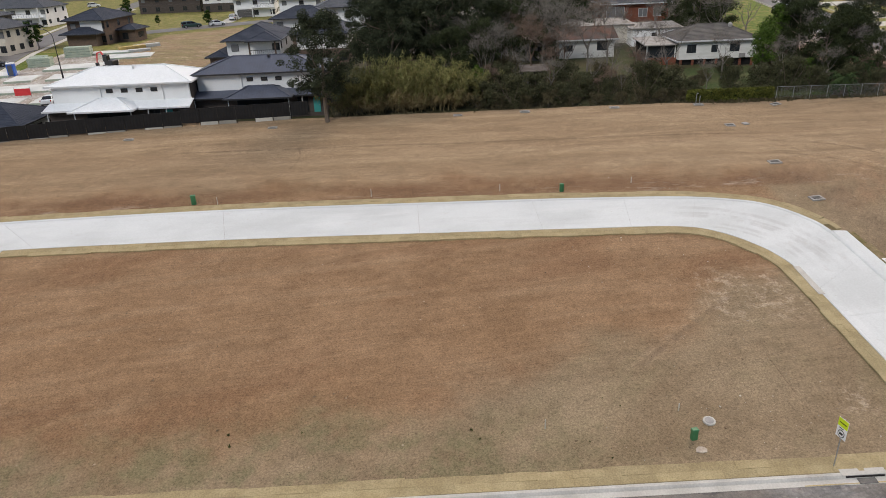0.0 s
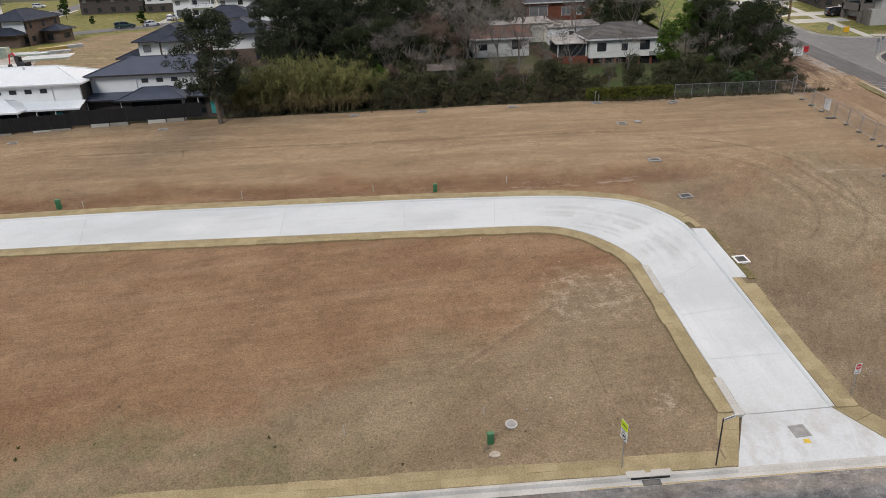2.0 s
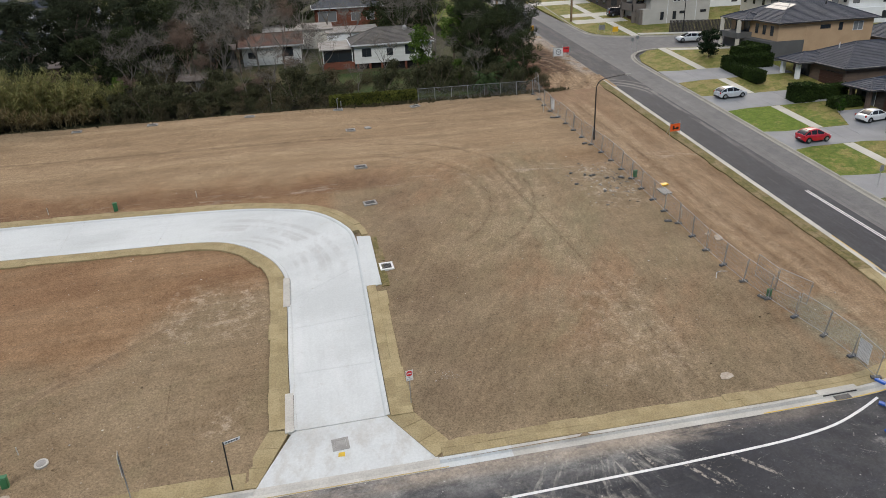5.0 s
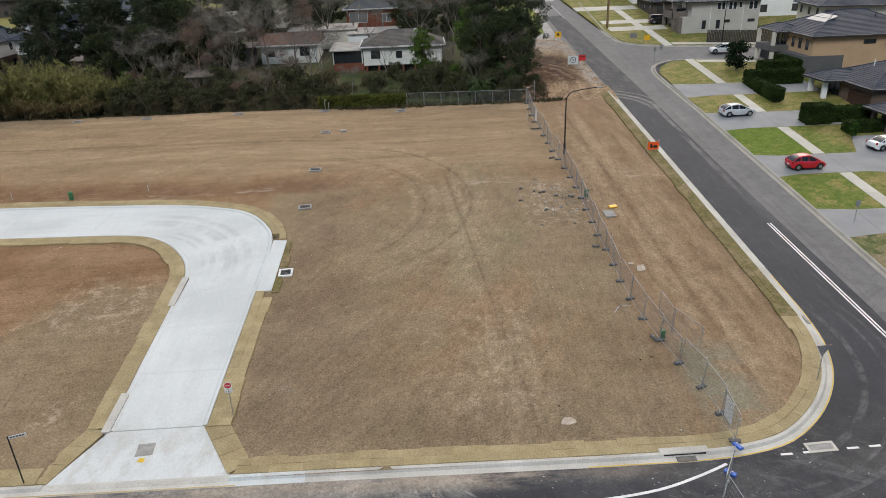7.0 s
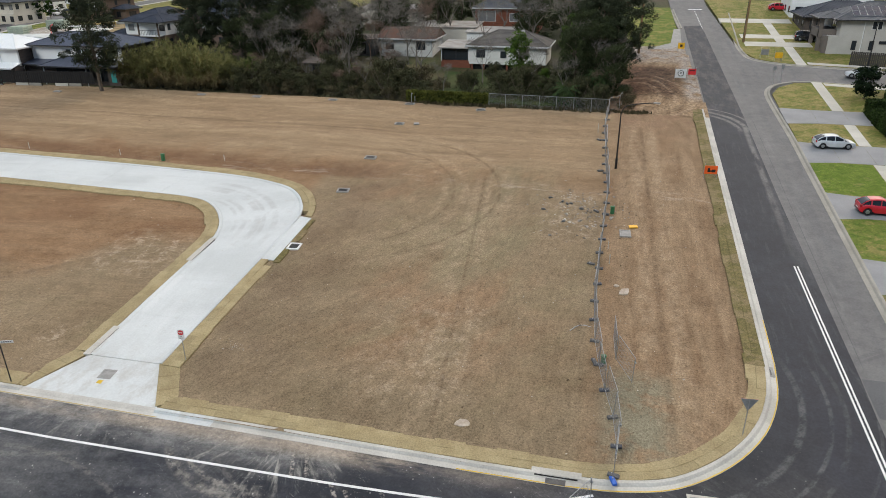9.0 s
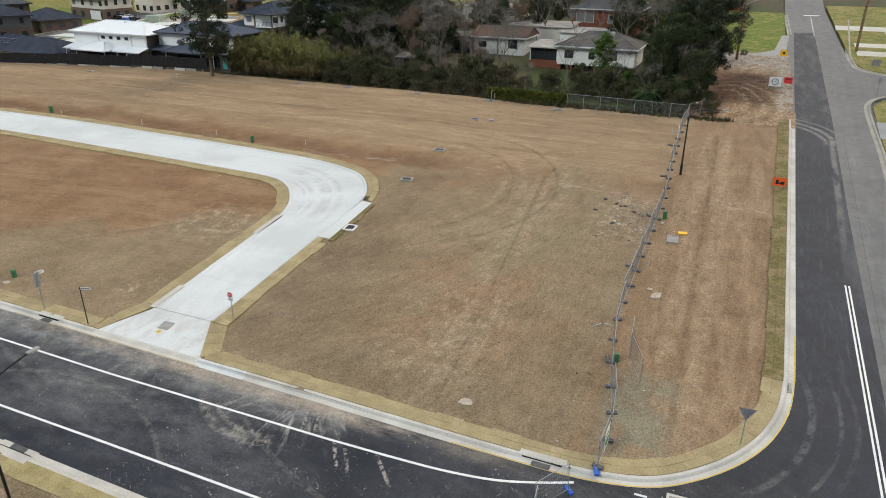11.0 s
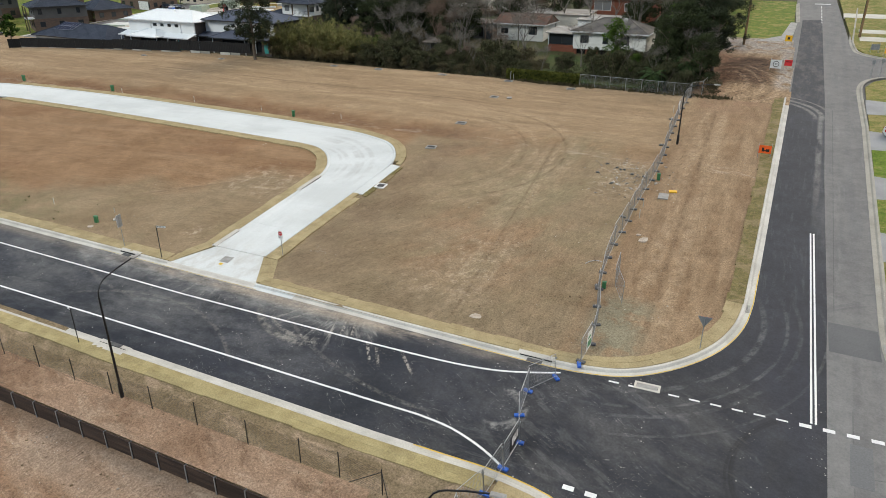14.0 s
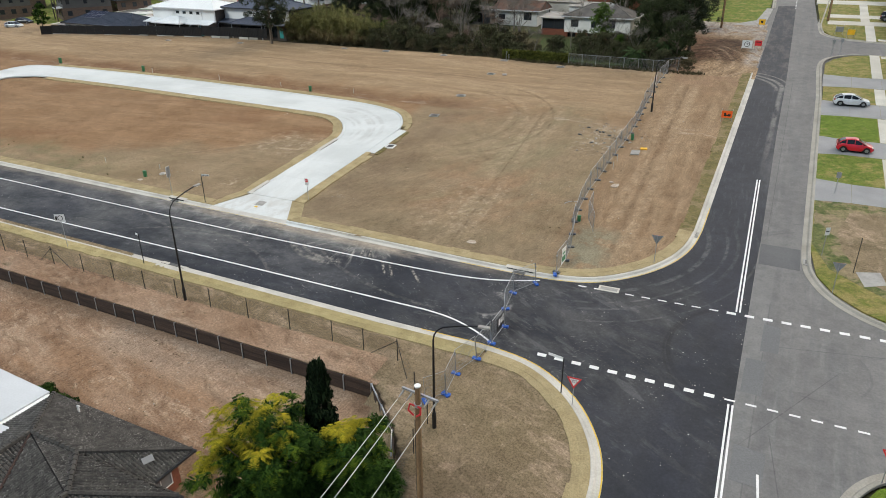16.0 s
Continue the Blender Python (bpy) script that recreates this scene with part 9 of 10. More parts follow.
def trestle_sign(x, y, rz, w, h, z, material, label, ink=None):
    sg = thing("roadwork_sign", on_ground(x, y, rz), label, "roadwork sign", "roadwork signs")
    for sx in (-1, 1):
        part("leg", rod([(sx * w * 0.5, -0.05, 0), (sx * w * 0.5, 0.05, z + h + 0.25)], 0.025, 6), STEEL, sg)
        part("stay", rod([(sx * w * 0.5, 0.75, 0), (sx * w * 0.5, 0.05, z + h * 0.7)], 0.02, 6), STEEL, sg)
    pl = part("board", cube(-w / 2, w / 2, -0.06, -0.03, z, z + h, 0.005), material, sg)
    for bx, bz, bw, bh in ink or ():
        part("symbol", cube(bx, bx + bw, -0.068, -0.0605, z + bz, z + bz + bh), BLACK_INK, pl)
    return sg


trestle_sign(76.2, 69.8, 5, 1.3, 0.9, 0.55, ORANGE_P, "orange roadwork board on a steel trestle", ((-0.35, 0.2, 0.25, 0.45), (-0.1, 0.25, 0.3, 0.15), (0.1, 0.2, 0.35, 0.3)))
trestle_sign(74.9, 107.0, 0, 1.6, 1.3, 0.35, WHITE_P, "white speed limit board on a trestle", ())
ring_sign = trestle_sign(76.6, 108.0, 0, 1.1, 0.9, 0.6, RED_P, "red roadwork board with pale bars", ((-0.4, 0.55, 0.8, 0.12),))
s4 = thing("speed_ring", on_ground(74.9, 106.92, 0), "black ringed speed disc fixed on the white board", "sign disc", "roadwork signs")
part("ring", disc(0.45, 1.05, -0.08, -0.072), BLACK_INK, s4)
part("ring_field", disc(0.36, 1.05, -0.085, -0.0805), WHITE_P, s4)
lettering("number", "40", 0.42, pose(0, -0.09, 1.05, 90, 0, 0), BLACK_INK, s4)
trestle_sign(75.8, 124.4, 0, 1.1, 1.0, 0.6, YELLOW_P, "yellow roadwork board on a trestle", ((-0.2, 0.3, 0.4, 0.4),))
for x, y, mat in ((88.9, 122.0, SIGN_BACK), (90.7, 120.1, YELLOW_P)):
    trestle_sign(x, y, 8, 1.2, 0.9, 0.5, mat, "small board on two legs on the dry lawn")

# ---- cars ----
TYRE = surface("tyre_rubber", (0.015, 0.015, 0.015), (0.022, 0.022, 0.022), 3, 20, 0.85, 0.1)
RIM = paint("alloy_rim", (0.35, 0.36, 0.37), 0.35, 0.8)
TAIL_RED = paint("tail_lamp_red", (0.35, 0.01, 0.012), 0.2)
LAMP_CLEAR = paint("headlamp_clear", (0.6, 0.62, 0.64), 0.15)
CAR_GLASS = glass("car_glass", (0.012, 0.013, 0.015))
CAR_RED = paint("red_car_paint", (0.50, 0.010, 0.026), 0.3, 0.0, 0.6)
CAR_SILVER = paint("silver_car_paint", (0.58, 0.60, 0.62), 0.3, 0.15, 0.6)
CAR_WHITE = paint("white_car_paint", (0.74, 0.75, 0.76), 0.28, 0.0, 0.8)
CAR_BLACK = paint("black_car_paint", (0.012, 0.012, 0.014), 0.25, 0.0, 0.8)
CAR_GREEN = paint("dark_green_car_paint", (0.015, 0.05, 0.04), 0.28, 0.0, 0.8)
CAR_GOLD = paint("orange_car_paint", (0.55, 0.22, 0.02), 0.28, 0.0, 0.8)

# side outlines as shares of the length and heights in metres: lower body, then glasshouse; half widths along the body
CAR_LINES = {
    "hatch": ([(-0.5, 0.60), (-0.492, 0.86), (-0.46, 0.98), (-0.30, 0.99), (-0.05, 0.96), (0.18, 0.93), (0.30, 0.90), (0.42, 0.80), (0.485, 0.66), (0.5, 0.50)],
              [(-0.475, 0.97), (-0.42, 1.16), (-0.33, 1.36), (-0.20, 1.46), (-0.06, 1.49), (0.03, 1.46), (0.15, 1.25), (0.30, 0.92)], 0.865),
    "sedan": ([(-0.5, 0.62), (-0.492, 0.88), (-0.46, 0.95), (-0.34, 0.97), (-0.05, 0.93), (0.18, 0.90), (0.28, 0.88), (0.42, 0.78), (0.485, 0.66), (0.5, 0.50)],
              [(-0.38, 0.96), (-0.30, 1.18), (-0.21, 1.36), (-0.10, 1.42), (0.0, 1.41), (0.07, 1.36), (0.15, 1.18), (0.25, 0.90)], 0.89),
    "wagon": ([(-0.5, 0.70), (-0.495, 0.98), (-0.47, 1.10), (-0.30, 1.11), (-0.05, 1.08), (0.18, 1.06), (0.30, 1.03), (0.42, 0.94), (0.485, 0.78), (0.5, 0.58)],
              [(-0.485, 1.11), (-0.462, 1.40), (-0.42, 1.62), (-0.28, 1.70), (-0.08, 1.71), (0.05, 1.66), (0.15, 1.42), (0.27, 1.05)], 0.92),
}


def car(x, y, z, rz, length, shape, colour, label, pitch=0.0):
    """A parked car: rounded shell with wheel arches, dark glasshouse under a painted roof, wheels, lamps and mirrors."""
    ob = thing("car", pose(x, y, z, 0, 0, rz) @ pose(0, 0, 0, 0, pitch, 0), label, "car", "parked cars")
    belt, glass_line, w = CAR_LINES[shape]
    belt, glass_line = smooth_line(belt, 3), smooth_line(glass_line, 3)
    r = 0.31 if shape != "wagon" else 0.35
    axles = (-0.31 * length, 0.315 * length)

    def half(px):
        """Half width, drawn in towards both ends."""
        t = abs(px) * 2
        return w * (1 - 0.20 * max(0.0, (t - 0.62) / 0.38) ** 2.2)

    def floor(px):
        """Lower edge, lifted over the wheels."""
        low = 0.22 + 0.16 * max(0.0, abs(px) * 2 - 0.9) / 0.1
        for ax in axles:
            d = abs(px * length - ax)
            if d < r + 0.07:
                low = max(low, 0.06 + math.sqrt((r + 0.07) ** 2 - d * d) + r - 0.06)
        return low
    stations = sorted(set([px for px, _ in belt] + [a / length + k * (r + 0.06) / length for a in axles for k in (-1, -0.8, -0.4, 0, 0.4, 0.8, 1)]))
    tops = [float(np.interp(px, [b[0] for b in belt], [b[1] for b in belt])) for px in stations]
    bm = bmesh.new()
    rings = []
    for px, top in zip(stations, tops):
        hw, lo = half(px), min(floor(px), top - 0.12)
        side = [(hw * 0.97, lo), (hw, lo + (top - lo) * 0.35), (hw * 0.985, lo + (top - lo) * 0.72), (hw * 0.90, top - 0.02), (hw * 0.55, top + 0.02)]
        rings.append([bm.verts.new((px * length, -a, b)) for a, b in side] + [bm.verts.new((px * length, a, b)) for a, b in side[::-1]])
    for a, b in zip(rings, rings[1:]):
        for k in range(9):
            bm.faces.new((a[k], b[k], b[k + 1], a[k + 1]))
    bm.faces.new(rings[0])
    bm.faces.new(rings[-1][::-1])
    part("body", bm, colour, ob, smooth=True)
    part("underbody", cube(-0.46 * length, 0.46 * length, -w * 0.86, w * 0.86, 0.2, 0.5, 0.03), TYRE, ob)
    base = float(np.interp(-0.05, [b[0] for b in belt], [b[1] for b in belt])) - 0.05
    peak = max(h for _, h in glass_line)

    def lean(px, h):
        return w * (0.91 - 0.24 * (h - base) / (peak - base))
    g, rf = bmesh.new(), bmesh.new()
    gr, rr = [], []
    for px, h in glass_line:
        hw, lo = lean(px, h), min(base, h - 0.03)
        gr.append([g.verts.new((px * length, a, b)) for a, b in ((-w * 0.9, lo), (-hw, h - 0.05), (-hw * 0.86, h), (hw * 0.86, h), (hw, h - 0.05), (w * 0.9, lo))])
        if h > peak - 0.11:
            rr.append([rf.verts.new((px * length, a, b)) for a, b in ((-hw * 1.03, h - 0.075), (-hw * 0.99, h - 0.01), (-hw * 0.6, h + 0.03), (hw * 0.6, h + 0.03), (hw * 0.99, h - 0.01), (hw * 1.03, h - 0.075))])
    for bmx, rows, n in ((g, gr, 5), (rf, rr, 5)):
        for a, b in zip(rows, rows[1:]):
            for k in range(n):
                bmx.faces.new((a[k], b[k], b[k + 1], a[k + 1]))
    g.faces.new(gr[0])
    g.faces.new(gr[-1][::-1])
    part("glazing", g, CAR_GLASS, ob)
    part("roof", rf, colour, ob, smooth=True)
    high = [i for i, (_, h) in enumerate(glass_line) if h > peak - 0.11]
    for sg in (-1, 1):
        for run in (glass_line[:high[0] + 1], glass_line[high[-1]:]):
            part("pillar", rod([(px * length, sg * (lean(px, max(h, base)) + 0.005), max(h - 0.04, base)) for px, h in run], 0.042, 5), colour, ob)
        for px, t in ((-0.25, 0.06), (-0.03, 0.035)):
            h = float(np.interp(px, [q[0] for q in glass_line], [q[1] for q in glass_line]))
            part("pillar", rod([(px * length, sg * w * 0.905, base), (px * length, sg * (lean(px, h) + 0.01), h - 0.05)], t, 5), colour, ob)
    for ax in axles:
        for sg in (-1, 1):
            wy = sg * (w - 0.105)
            wh = part("wheel", rod([(ax, wy - 0.1, r), (ax, wy - 0.085, r), (ax, wy + 0.085, r), (ax, wy + 0.1, r)], [r * 0.88, r, r, r * 0.88], 18), TYRE, ob)
            part("rim", rod([(ax, wy + sg * 0.09, r), (ax, wy + sg * 0.108, r)], [r * 0.68, r * 0.6], 12), RIM, wh)
    for sg in (-1, 1):
        part("headlamp", cube(0.435 * length, 0.475 * length, sg * w * 0.74 - 0.13, sg * w * 0.74 + 0.1, 0.60, 0.74, 0.03), LAMP_CLEAR, ob)
        part("tail_lamp", cube(-0.496 * length, -0.462 * length, sg * w * 0.80 - 0.08, sg * w * 0.80 + 0.08, 0.72, 0.99, 0.03), TAIL_RED, ob)
        part("mirror", cube(0.15 * length, 0.19 * length, sg * (w + 0.08) - 0.08, sg * (w + 0.08) + 0.08, base + 0.03, base + 0.15, 0.03), colour, ob)
    part("number_plate", cube(-0.506 * length, -0.497 * length, -0.2, 0.2, 0.52, 0.62), WHITE_P, ob)
    part("bumper", cube(-0.503 * length, -0.47 * length, -0.62, 0.62, 0.3, 0.44, 0.03), FRAME_DARK, ob)
    return ob


def car_on(x, y, rz, *rest):
    p = math.degrees(math.atan(S * math.sin(radians(rz))))
    return car(x, y, gz(y) + 0.02, rz, *rest, pitch=-p)


car_on(90.5, 81.3, 4, 4.3, "hatch", CAR_SILVER, "silver hatchback parked on a driveway")
car_on(90.7, 64.3, 2, 3.75, "hatch", CAR_RED, "small red hatchback parked on a driveway")
car_on(102.2, 68.6, 10, 4.5, "sedan", CAR_WHITE, "white sedan parked on a paved forecourt")
car_on(100.9, 111.6, 172, 4.5, "hatch", CAR_SILVER, "silver hatchback parked on the cross street")
car_on(98.0, 135.2, -3, 4.6, "wagon", CAR_BLACK, "black wagon parked on a driveway")
car_on(97.6, 163.5, 2, 4.3, "hatch", CAR_RED, "dark red car parked far up the street")
car_on(101.6, 79.4, 8, 4.3, "sedan", CAR_BLACK, "black sedan in the shade of the hedge")
car_on(112.0, 107.2, -8, 4.5, "sedan", CAR_BLACK, "dark sedan parked on the cross street")


def west_car(x, y, rz, length, shape, colour, label):
    return car(x, y, left_z(y) + 0.12, rz, length, shape, colour, label)


west_car(-113.8, 209.4, 10, 4.4, "hatch", CAR_WHITE, "white hatchback by the white terrace")
west_car(-110.0, 207.5, 10, 4.4, "sedan", CAR_BLACK, "navy sedan by the white terrace")
west_car(-107.2, 197.2, 12, 4.5, "sedan", CAR_BLACK, "black sedan on the estate street")
west_car(-96.8, 162.6, 70, 4.5, "hatch", CAR_WHITE, "white car on an estate driveway")
west_car(-60.6, 190.8, 30, 5.2, "wagon", CAR_GREEN, "dark green van on the cross street")
west_car(-54.5, 193.6, 30, 4.4, "hatch", CAR_WHITE, "white hatchback on the cross street")
west_car(-53.6, 208.4, 90, 4.4, "wagon", CAR_WHITE, "white wagon on a pale driveway")
west_car(-57.3, 105.0, 100, 4.6, "sedan", CAR_WHITE, "white car beside the works yard")
west_car(-126, 285, 10, 4.6, "wagon", CAR_WHITE, "white wagon far along the street")
west_car(-104, 238, 20, 4.5, "sedan", CAR_BLACK, "black sedan far along the street")
west_car(-86.6, 137.6, 20, 4.4, "sedan", CAR_BLACK, "black sedan parked by the cream house")
west_car(-82.6, 136.8, 15, 4.4, "sedan", CAR_BLACK, "black sedan parked by the estate street")
west_car(-92.3, 156.6, 5, 4.6, "sedan", CAR_GOLD, "orange car on an estate driveway")
west_car(-87.8, 155.0, 5, 4.8, "wagon", CAR_RED, "dark red wagon on an estate driveway")
west_car(-93.6, 171.0, 80, 4.5, "wagon", CAR_WHITE, "white wagon on an estate driveway")
west_car(-93.0, 89.6, 15, 4.4, "hatch", CAR_BLACK, "dark hatchback parked beside the estate street")
west_car(-91.2, 85.6, 15, 4.4, "hatch", CAR_SILVER, "silver hatchback parked beside the estate street")

# ---- drainage and services ----
def slope_at(x, y, rz=0, dz=0.0):
    """A pose lying on the slope, turned about the upright."""
    return pose(x, y, gz(y) + terrace(x, y) + dz, SLOPE, 0, 0) @ pose(0, 0, 0, 0, 0, rz)


def pit_lid(x, y, w, d, rz, label, collar=None, grate=False, dz=0.05):
    pt = thing("pit_lid", slope_at(x, y, rz, dz), label, "pit lid", "drainage pits")
    c = bmesh.new()
    t = 0.16
    for bx in ((-w / 2, w / 2, -d / 2, -d / 2 + t), (-w / 2, w / 2, d / 2 - t, d / 2), (-w / 2, -w / 2 + t, -d / 2 + t, d / 2 - t), (w / 2 - t, w / 2, -d / 2 + t, d / 2 - t)):
        box(c, *bx, -0.25, 0.04)
    part("collar", c, collar or KERB, pt)
    if grate:
        part("void", cube(-w / 2 + t, w / 2 - t, -d / 2 + t, d / 2 - t, -0.25, -0.05), DARK, pt)
        n = max(4, int((w - 2 * t) / 0.09))
        for k in range(n):
            xx = -w / 2 + t + (w - 2 * t) * (k + 0.5) / n
            part("grate_bar", cube(xx - 0.02, xx + 0.02, -d / 2 + t, d / 2 - t, -0.05, 0.03), IRON, pt)
    else:
        part("lid", cube(-w / 2 + t + 0.01, w / 2 - t - 0.01, -d / 2 + t + 0.01, d / 2 - t - 0.01, -0.1, 0.03, 0.008), GREY_LID, pt)
    return pt


pit_lid(38.68, 47.9, 1.15, 1.15, 3, "square grated pit with a white concrete collar", WHITE_P, True)
for x, y, w, d, rz in ((38.62, 60.2, 1.3, 0.95, 8), (38.55, 69.15, 1.35, 0.9, 4), (38.4, 81.0, 1.2, 0.9, 0), (13.6, 88.9, 1.3, 0.7, 0), (25.8, 89.0, 1.3, 0.7, 0), (37.4, 89.2, 1.3, 0.7, 0), (47.8, 88.6, 1.3, 0.8, 20), (4.5, 88.6, 1.2, 0.6, 0), (-20, 86.8, 1.2, 0.6, 0), (-38, 84.6, 1.2, 0.6, 0)):
    pit_lid(x, y, w, d, rz, "square grated drainage pit in bare soil", GREY_LID, True, 0.06)
pit_lid(40.6, 81.5, 0.7, 0.7, 20, "small concrete pit collar in bare soil", GREY_LID, False, 0.08)
pit_lid(67.8, 55.8, 1.0, 1.3, 5, "dusty grey concrete service pit lid", GREY_LID, False, 0.06)
pit_lid(33.5, 28.75, 1.0, 0.95, 4, "grey access lid set in the lane mouth", GREY_LID, False, -0.045)
pit_lid(72.45, 26.35, 1.7, 0.75, 3, "rectangular access chamber with a pale frame in the street", PATH_C, False, -0.13)
pit_lid(77.45, 38.2, 0.55, 1.0, 2, "grated gully beside the corner kerb", GREY_LID, True, -0.09)
pit_lid(86.9, 36.6, 0.55, 1.0, 2, "grated gully beside the old kerb", GREY_LID, True, -0.09)


def broken_slab(x, y, r, rz, label, seed):
    """An uneven slab of old concrete, half sunk."""
    rng = random.Random(seed)
    bm = plate(bmesh.new(), [(r * rng.uniform(0.7, 1.1) * math.cos(a), 0.65 * r * rng.uniform(0.7, 1.1) * math.sin(a), 0.05 + 0.03 * rng.random()) for a in (k * 0.898 for k in range(7))], 0.2)
    br = thing("broken_slab", slope_at(x, y, rz, 0.0), label, "rubble", "broken slabs")
    part("slab", bm, DUSTY, br)


DUSTY = surface("dusty_concrete", (0.36, 0.30, 0.235), (0.44, 0.385, 0.32), 1.5, 9, 0.9, 0.3, spread=0.15)
broken_slab(58.6, 29.2, 0.6, 12, "broken pale concrete slab lying in the soil", 1)
broken_slab(67.9, 46.0, 0.6, 60, "pale slab half buried in the verge soil", 2)
broken_slab(67.3, 46.8, 0.3, 20, "pale slab half buried in the verge soil", 4)
broken_slab(15.25, 28.6, 0.42, 5, "pale concrete slab beside the service pillar", 3)
mh = thing("manhole", slope_at(16.55, 30.85, 0, 0.04), "round manhole with a pale concrete ring", "manhole")
part("ring", rod([(0, 0, -0.3), (0, 0, 0.07)], 0.38, 24), KERB, mh)
part("lid", rod([(0, 0, 0.06), (0, 0, 0.085)], 0.27, 24), GREY_LID, mh)
mark = tagged(slab("yellow_mark", [(33.3, 27.8), (33.7, 27.75), (33.7, 28.1), (33.35, 28.1)], -0.024, 0.01, YELLOW_LINE), "small yellow survey mark sprayed on the lane", "paint mark", kind="structure")


def kerb_inlet(x, y, rz, w, label, pad=0.75, dz=0.0, grate=(0.0, 0.2), reveal=0.05):
    ki = thing("kerb_inlet", slope_at(x, y, rz, dz), label, "kerb inlet", "kerb inlets")
    part("lintel", cube(-w / 2, w / 2, 0.02, pad, -0.2, 0.055, 0.02), KERB, ki)
    part("slot", cube(-w / 2 + 0.2, w / 2 - 0.2, -reveal, 0.018, -0.14, 0.02), DARK, ki)
    part("apron", cube(-w / 2, w / 2, -0.5, -0.052, -0.16, -0.1, 0.01), KERB, ki)
    g0, g1 = grate[0] - w * grate[1], grate[0] + w * grate[1]
    gr = part("grate", cube(g0, g1, -0.48, -0.08, -0.1, -0.075), IRON, ki)
    for k in range(6):
        xx = g0 + 0.05 + (g1 - g0 - 0.1) * k / 5
        part("grate_bar", cube(xx - 0.02, xx + 0.02, -0.46, -0.1, -0.075, -0.06), IRON, gr)
    return ki


kerb_inlet(30.72, 45.8, 90, 4.2, "concrete kerb inlet with a small iron grate beside the lane", 0.55, 0.03, (0.3, 0.10), 0.0)
kerb_inlet(30.85, 32.0, 90, 3.5, "concrete kerb inlet with a small iron grate beside the lane", 0.55, 0.03, (-0.6, 0.14), 0.0)
kerb_inlet(23.6, 26.15, 0, 2.6, "kerb inlet with a dark slot by the front street", 0.5)
kerb_inlet(64.6, 26.25, 1, 2.8, "kerb inlet with a dark slot by the front street", 0.5)
kerb_inlet(34.3, 15.05, 180, 3.2, "kerb inlet with a dark slot by the south verge", 0.6)


def service_pillar(x, y, label, s=1.0):
    sp_ = thing("service_pillar", on_ground(x, y, 8) @ Matrix.Diagonal((s, s, s, 1)), label, "service pillar", "service pillars")
    part("body", cube(-0.24, 0.24, -0.18, 0.18, -0.1, 0.85, 0.03), PILLAR_GREEN, sp_)
    part("cap", cube(-0.28, 0.28, -0.22, 0.22, 0.85, 1.0, 0.05), PILLAR_GREEN, sp_)
    part("door_panel", cube(-0.18, 0.18, -0.2, -0.182, 0.12, 0.72, 0.005), PILLAR_GREEN, sp_)
    return sp_


for x, y, s in ((15.1, 29.5, 0.78), (13.9, 64.6, 0.8), (66.5, 59.8, 0.75), (66.7, 36.8, 0.65), (-24.5, 65.4, 0.95), (-47.0, 65.0, 1.0)):
    service_pillar(x, y, "green plastic electrical service pillar", s)
yb = thing("yellow_cover", slope_at(68.5, 57.2, 12, 0.03), "bright yellow plastic cover lying in the soil", "cover")
part("sheet", cube(-0.4, 0.4, -0.25, 0.25, 0.0, 0.12, 0.03), YELLOW_P, yb)
tp = thing("standpipe", on_ground(37.4, 90.1), "grey standpipe with a tap at the site edge", "standpipe")
part("pipe", rod([(0, 0, -0.2), (0, 0, 1.2), (0.1, 0, 1.3), (0.2, 0, 1.2)], 0.05, 6), STEEL, tp)
part("pipe_stub", rod([(0.5, 0, -0.2), (0.5, 0, 0.9)], 0.06, 6), STEEL, tp)
for x, y, h in ((66.6, 50.2, 0.9), (66.4, 52.8, 0.7), (64.0, 82.2, 1.1), (15.0, 31.9, 0.6), (6.4, 31.0, 0.7), (-22, 65.2, 0.7), (-6, 65.3, 0.8), (7.5, 65.2, 0.7), (21.5, 65.6, 0.7)):
    pk = thing("survey_peg", on_ground(x, y, 20), "slim pale survey peg in the soil", "peg", "survey pegs")
    part("peg", cube(-0.03, 0.03, -0.03, 0.03, -0.2, h, 0.005), PATH_C, pk)

# loose clods, stones and tufts
def scatter(name, n, region, size, material, label, category, seed, flat=0.6, skip=None):
    rng = np.random.default_rng(seed)
    verts, faces = [], []
    base = [(1, 0, 0), (-0.5, 0.87, 0), (-0.5, -0.87, 0), (0.4, 0.3, 0.8), (-0.4, 0.1, 0.7), (0, -0.4, 0.75)]
    quads = [(0, 1, 3), (1, 4, 3), (1, 2, 4), (2, 5, 4), (2, 0, 5), (0, 3, 5), (3, 4, 5)]
    for _ in range(n):
        x, y = region(rng)
        if skip and skip(x, y):
            continue
        s = size * rng.uniform(0.4, 1.3) * (2.0 if rng.random() < 0.06 else 1)
        a = rng.uniform(0, 6.283)
        k = len(verts)
        for bx, by, bz in base:
            j = rng.uniform(0.75, 1.25)
            verts.append((x + s * j * (bx * math.cos(a) - by * math.sin(a)), y + s * j * (bx * math.sin(a) + by * math.cos(a)), gz(y) + terrace(x, y) + 0.01 + s * flat * bz * j))
        faces += [tuple(k + q for q in f) for f in quads]
    ob = raw(name, verts, faces, material)
    return tagged(ob, label, category, kind="stuff")


def off_lane(x, y):
    if y < 27.9 or x > 75.6 or (x > 66 and y < 36 and side_of(LIP_NORTH[4:], x, y) < 2.4):
        return True
    o, i = side_of(LANE_OUT, x, y), side_of(LANE_IN, x, y)
    return (i > -1.5 and o < 1.8) or (27 < x < 41 and y < 31.5)


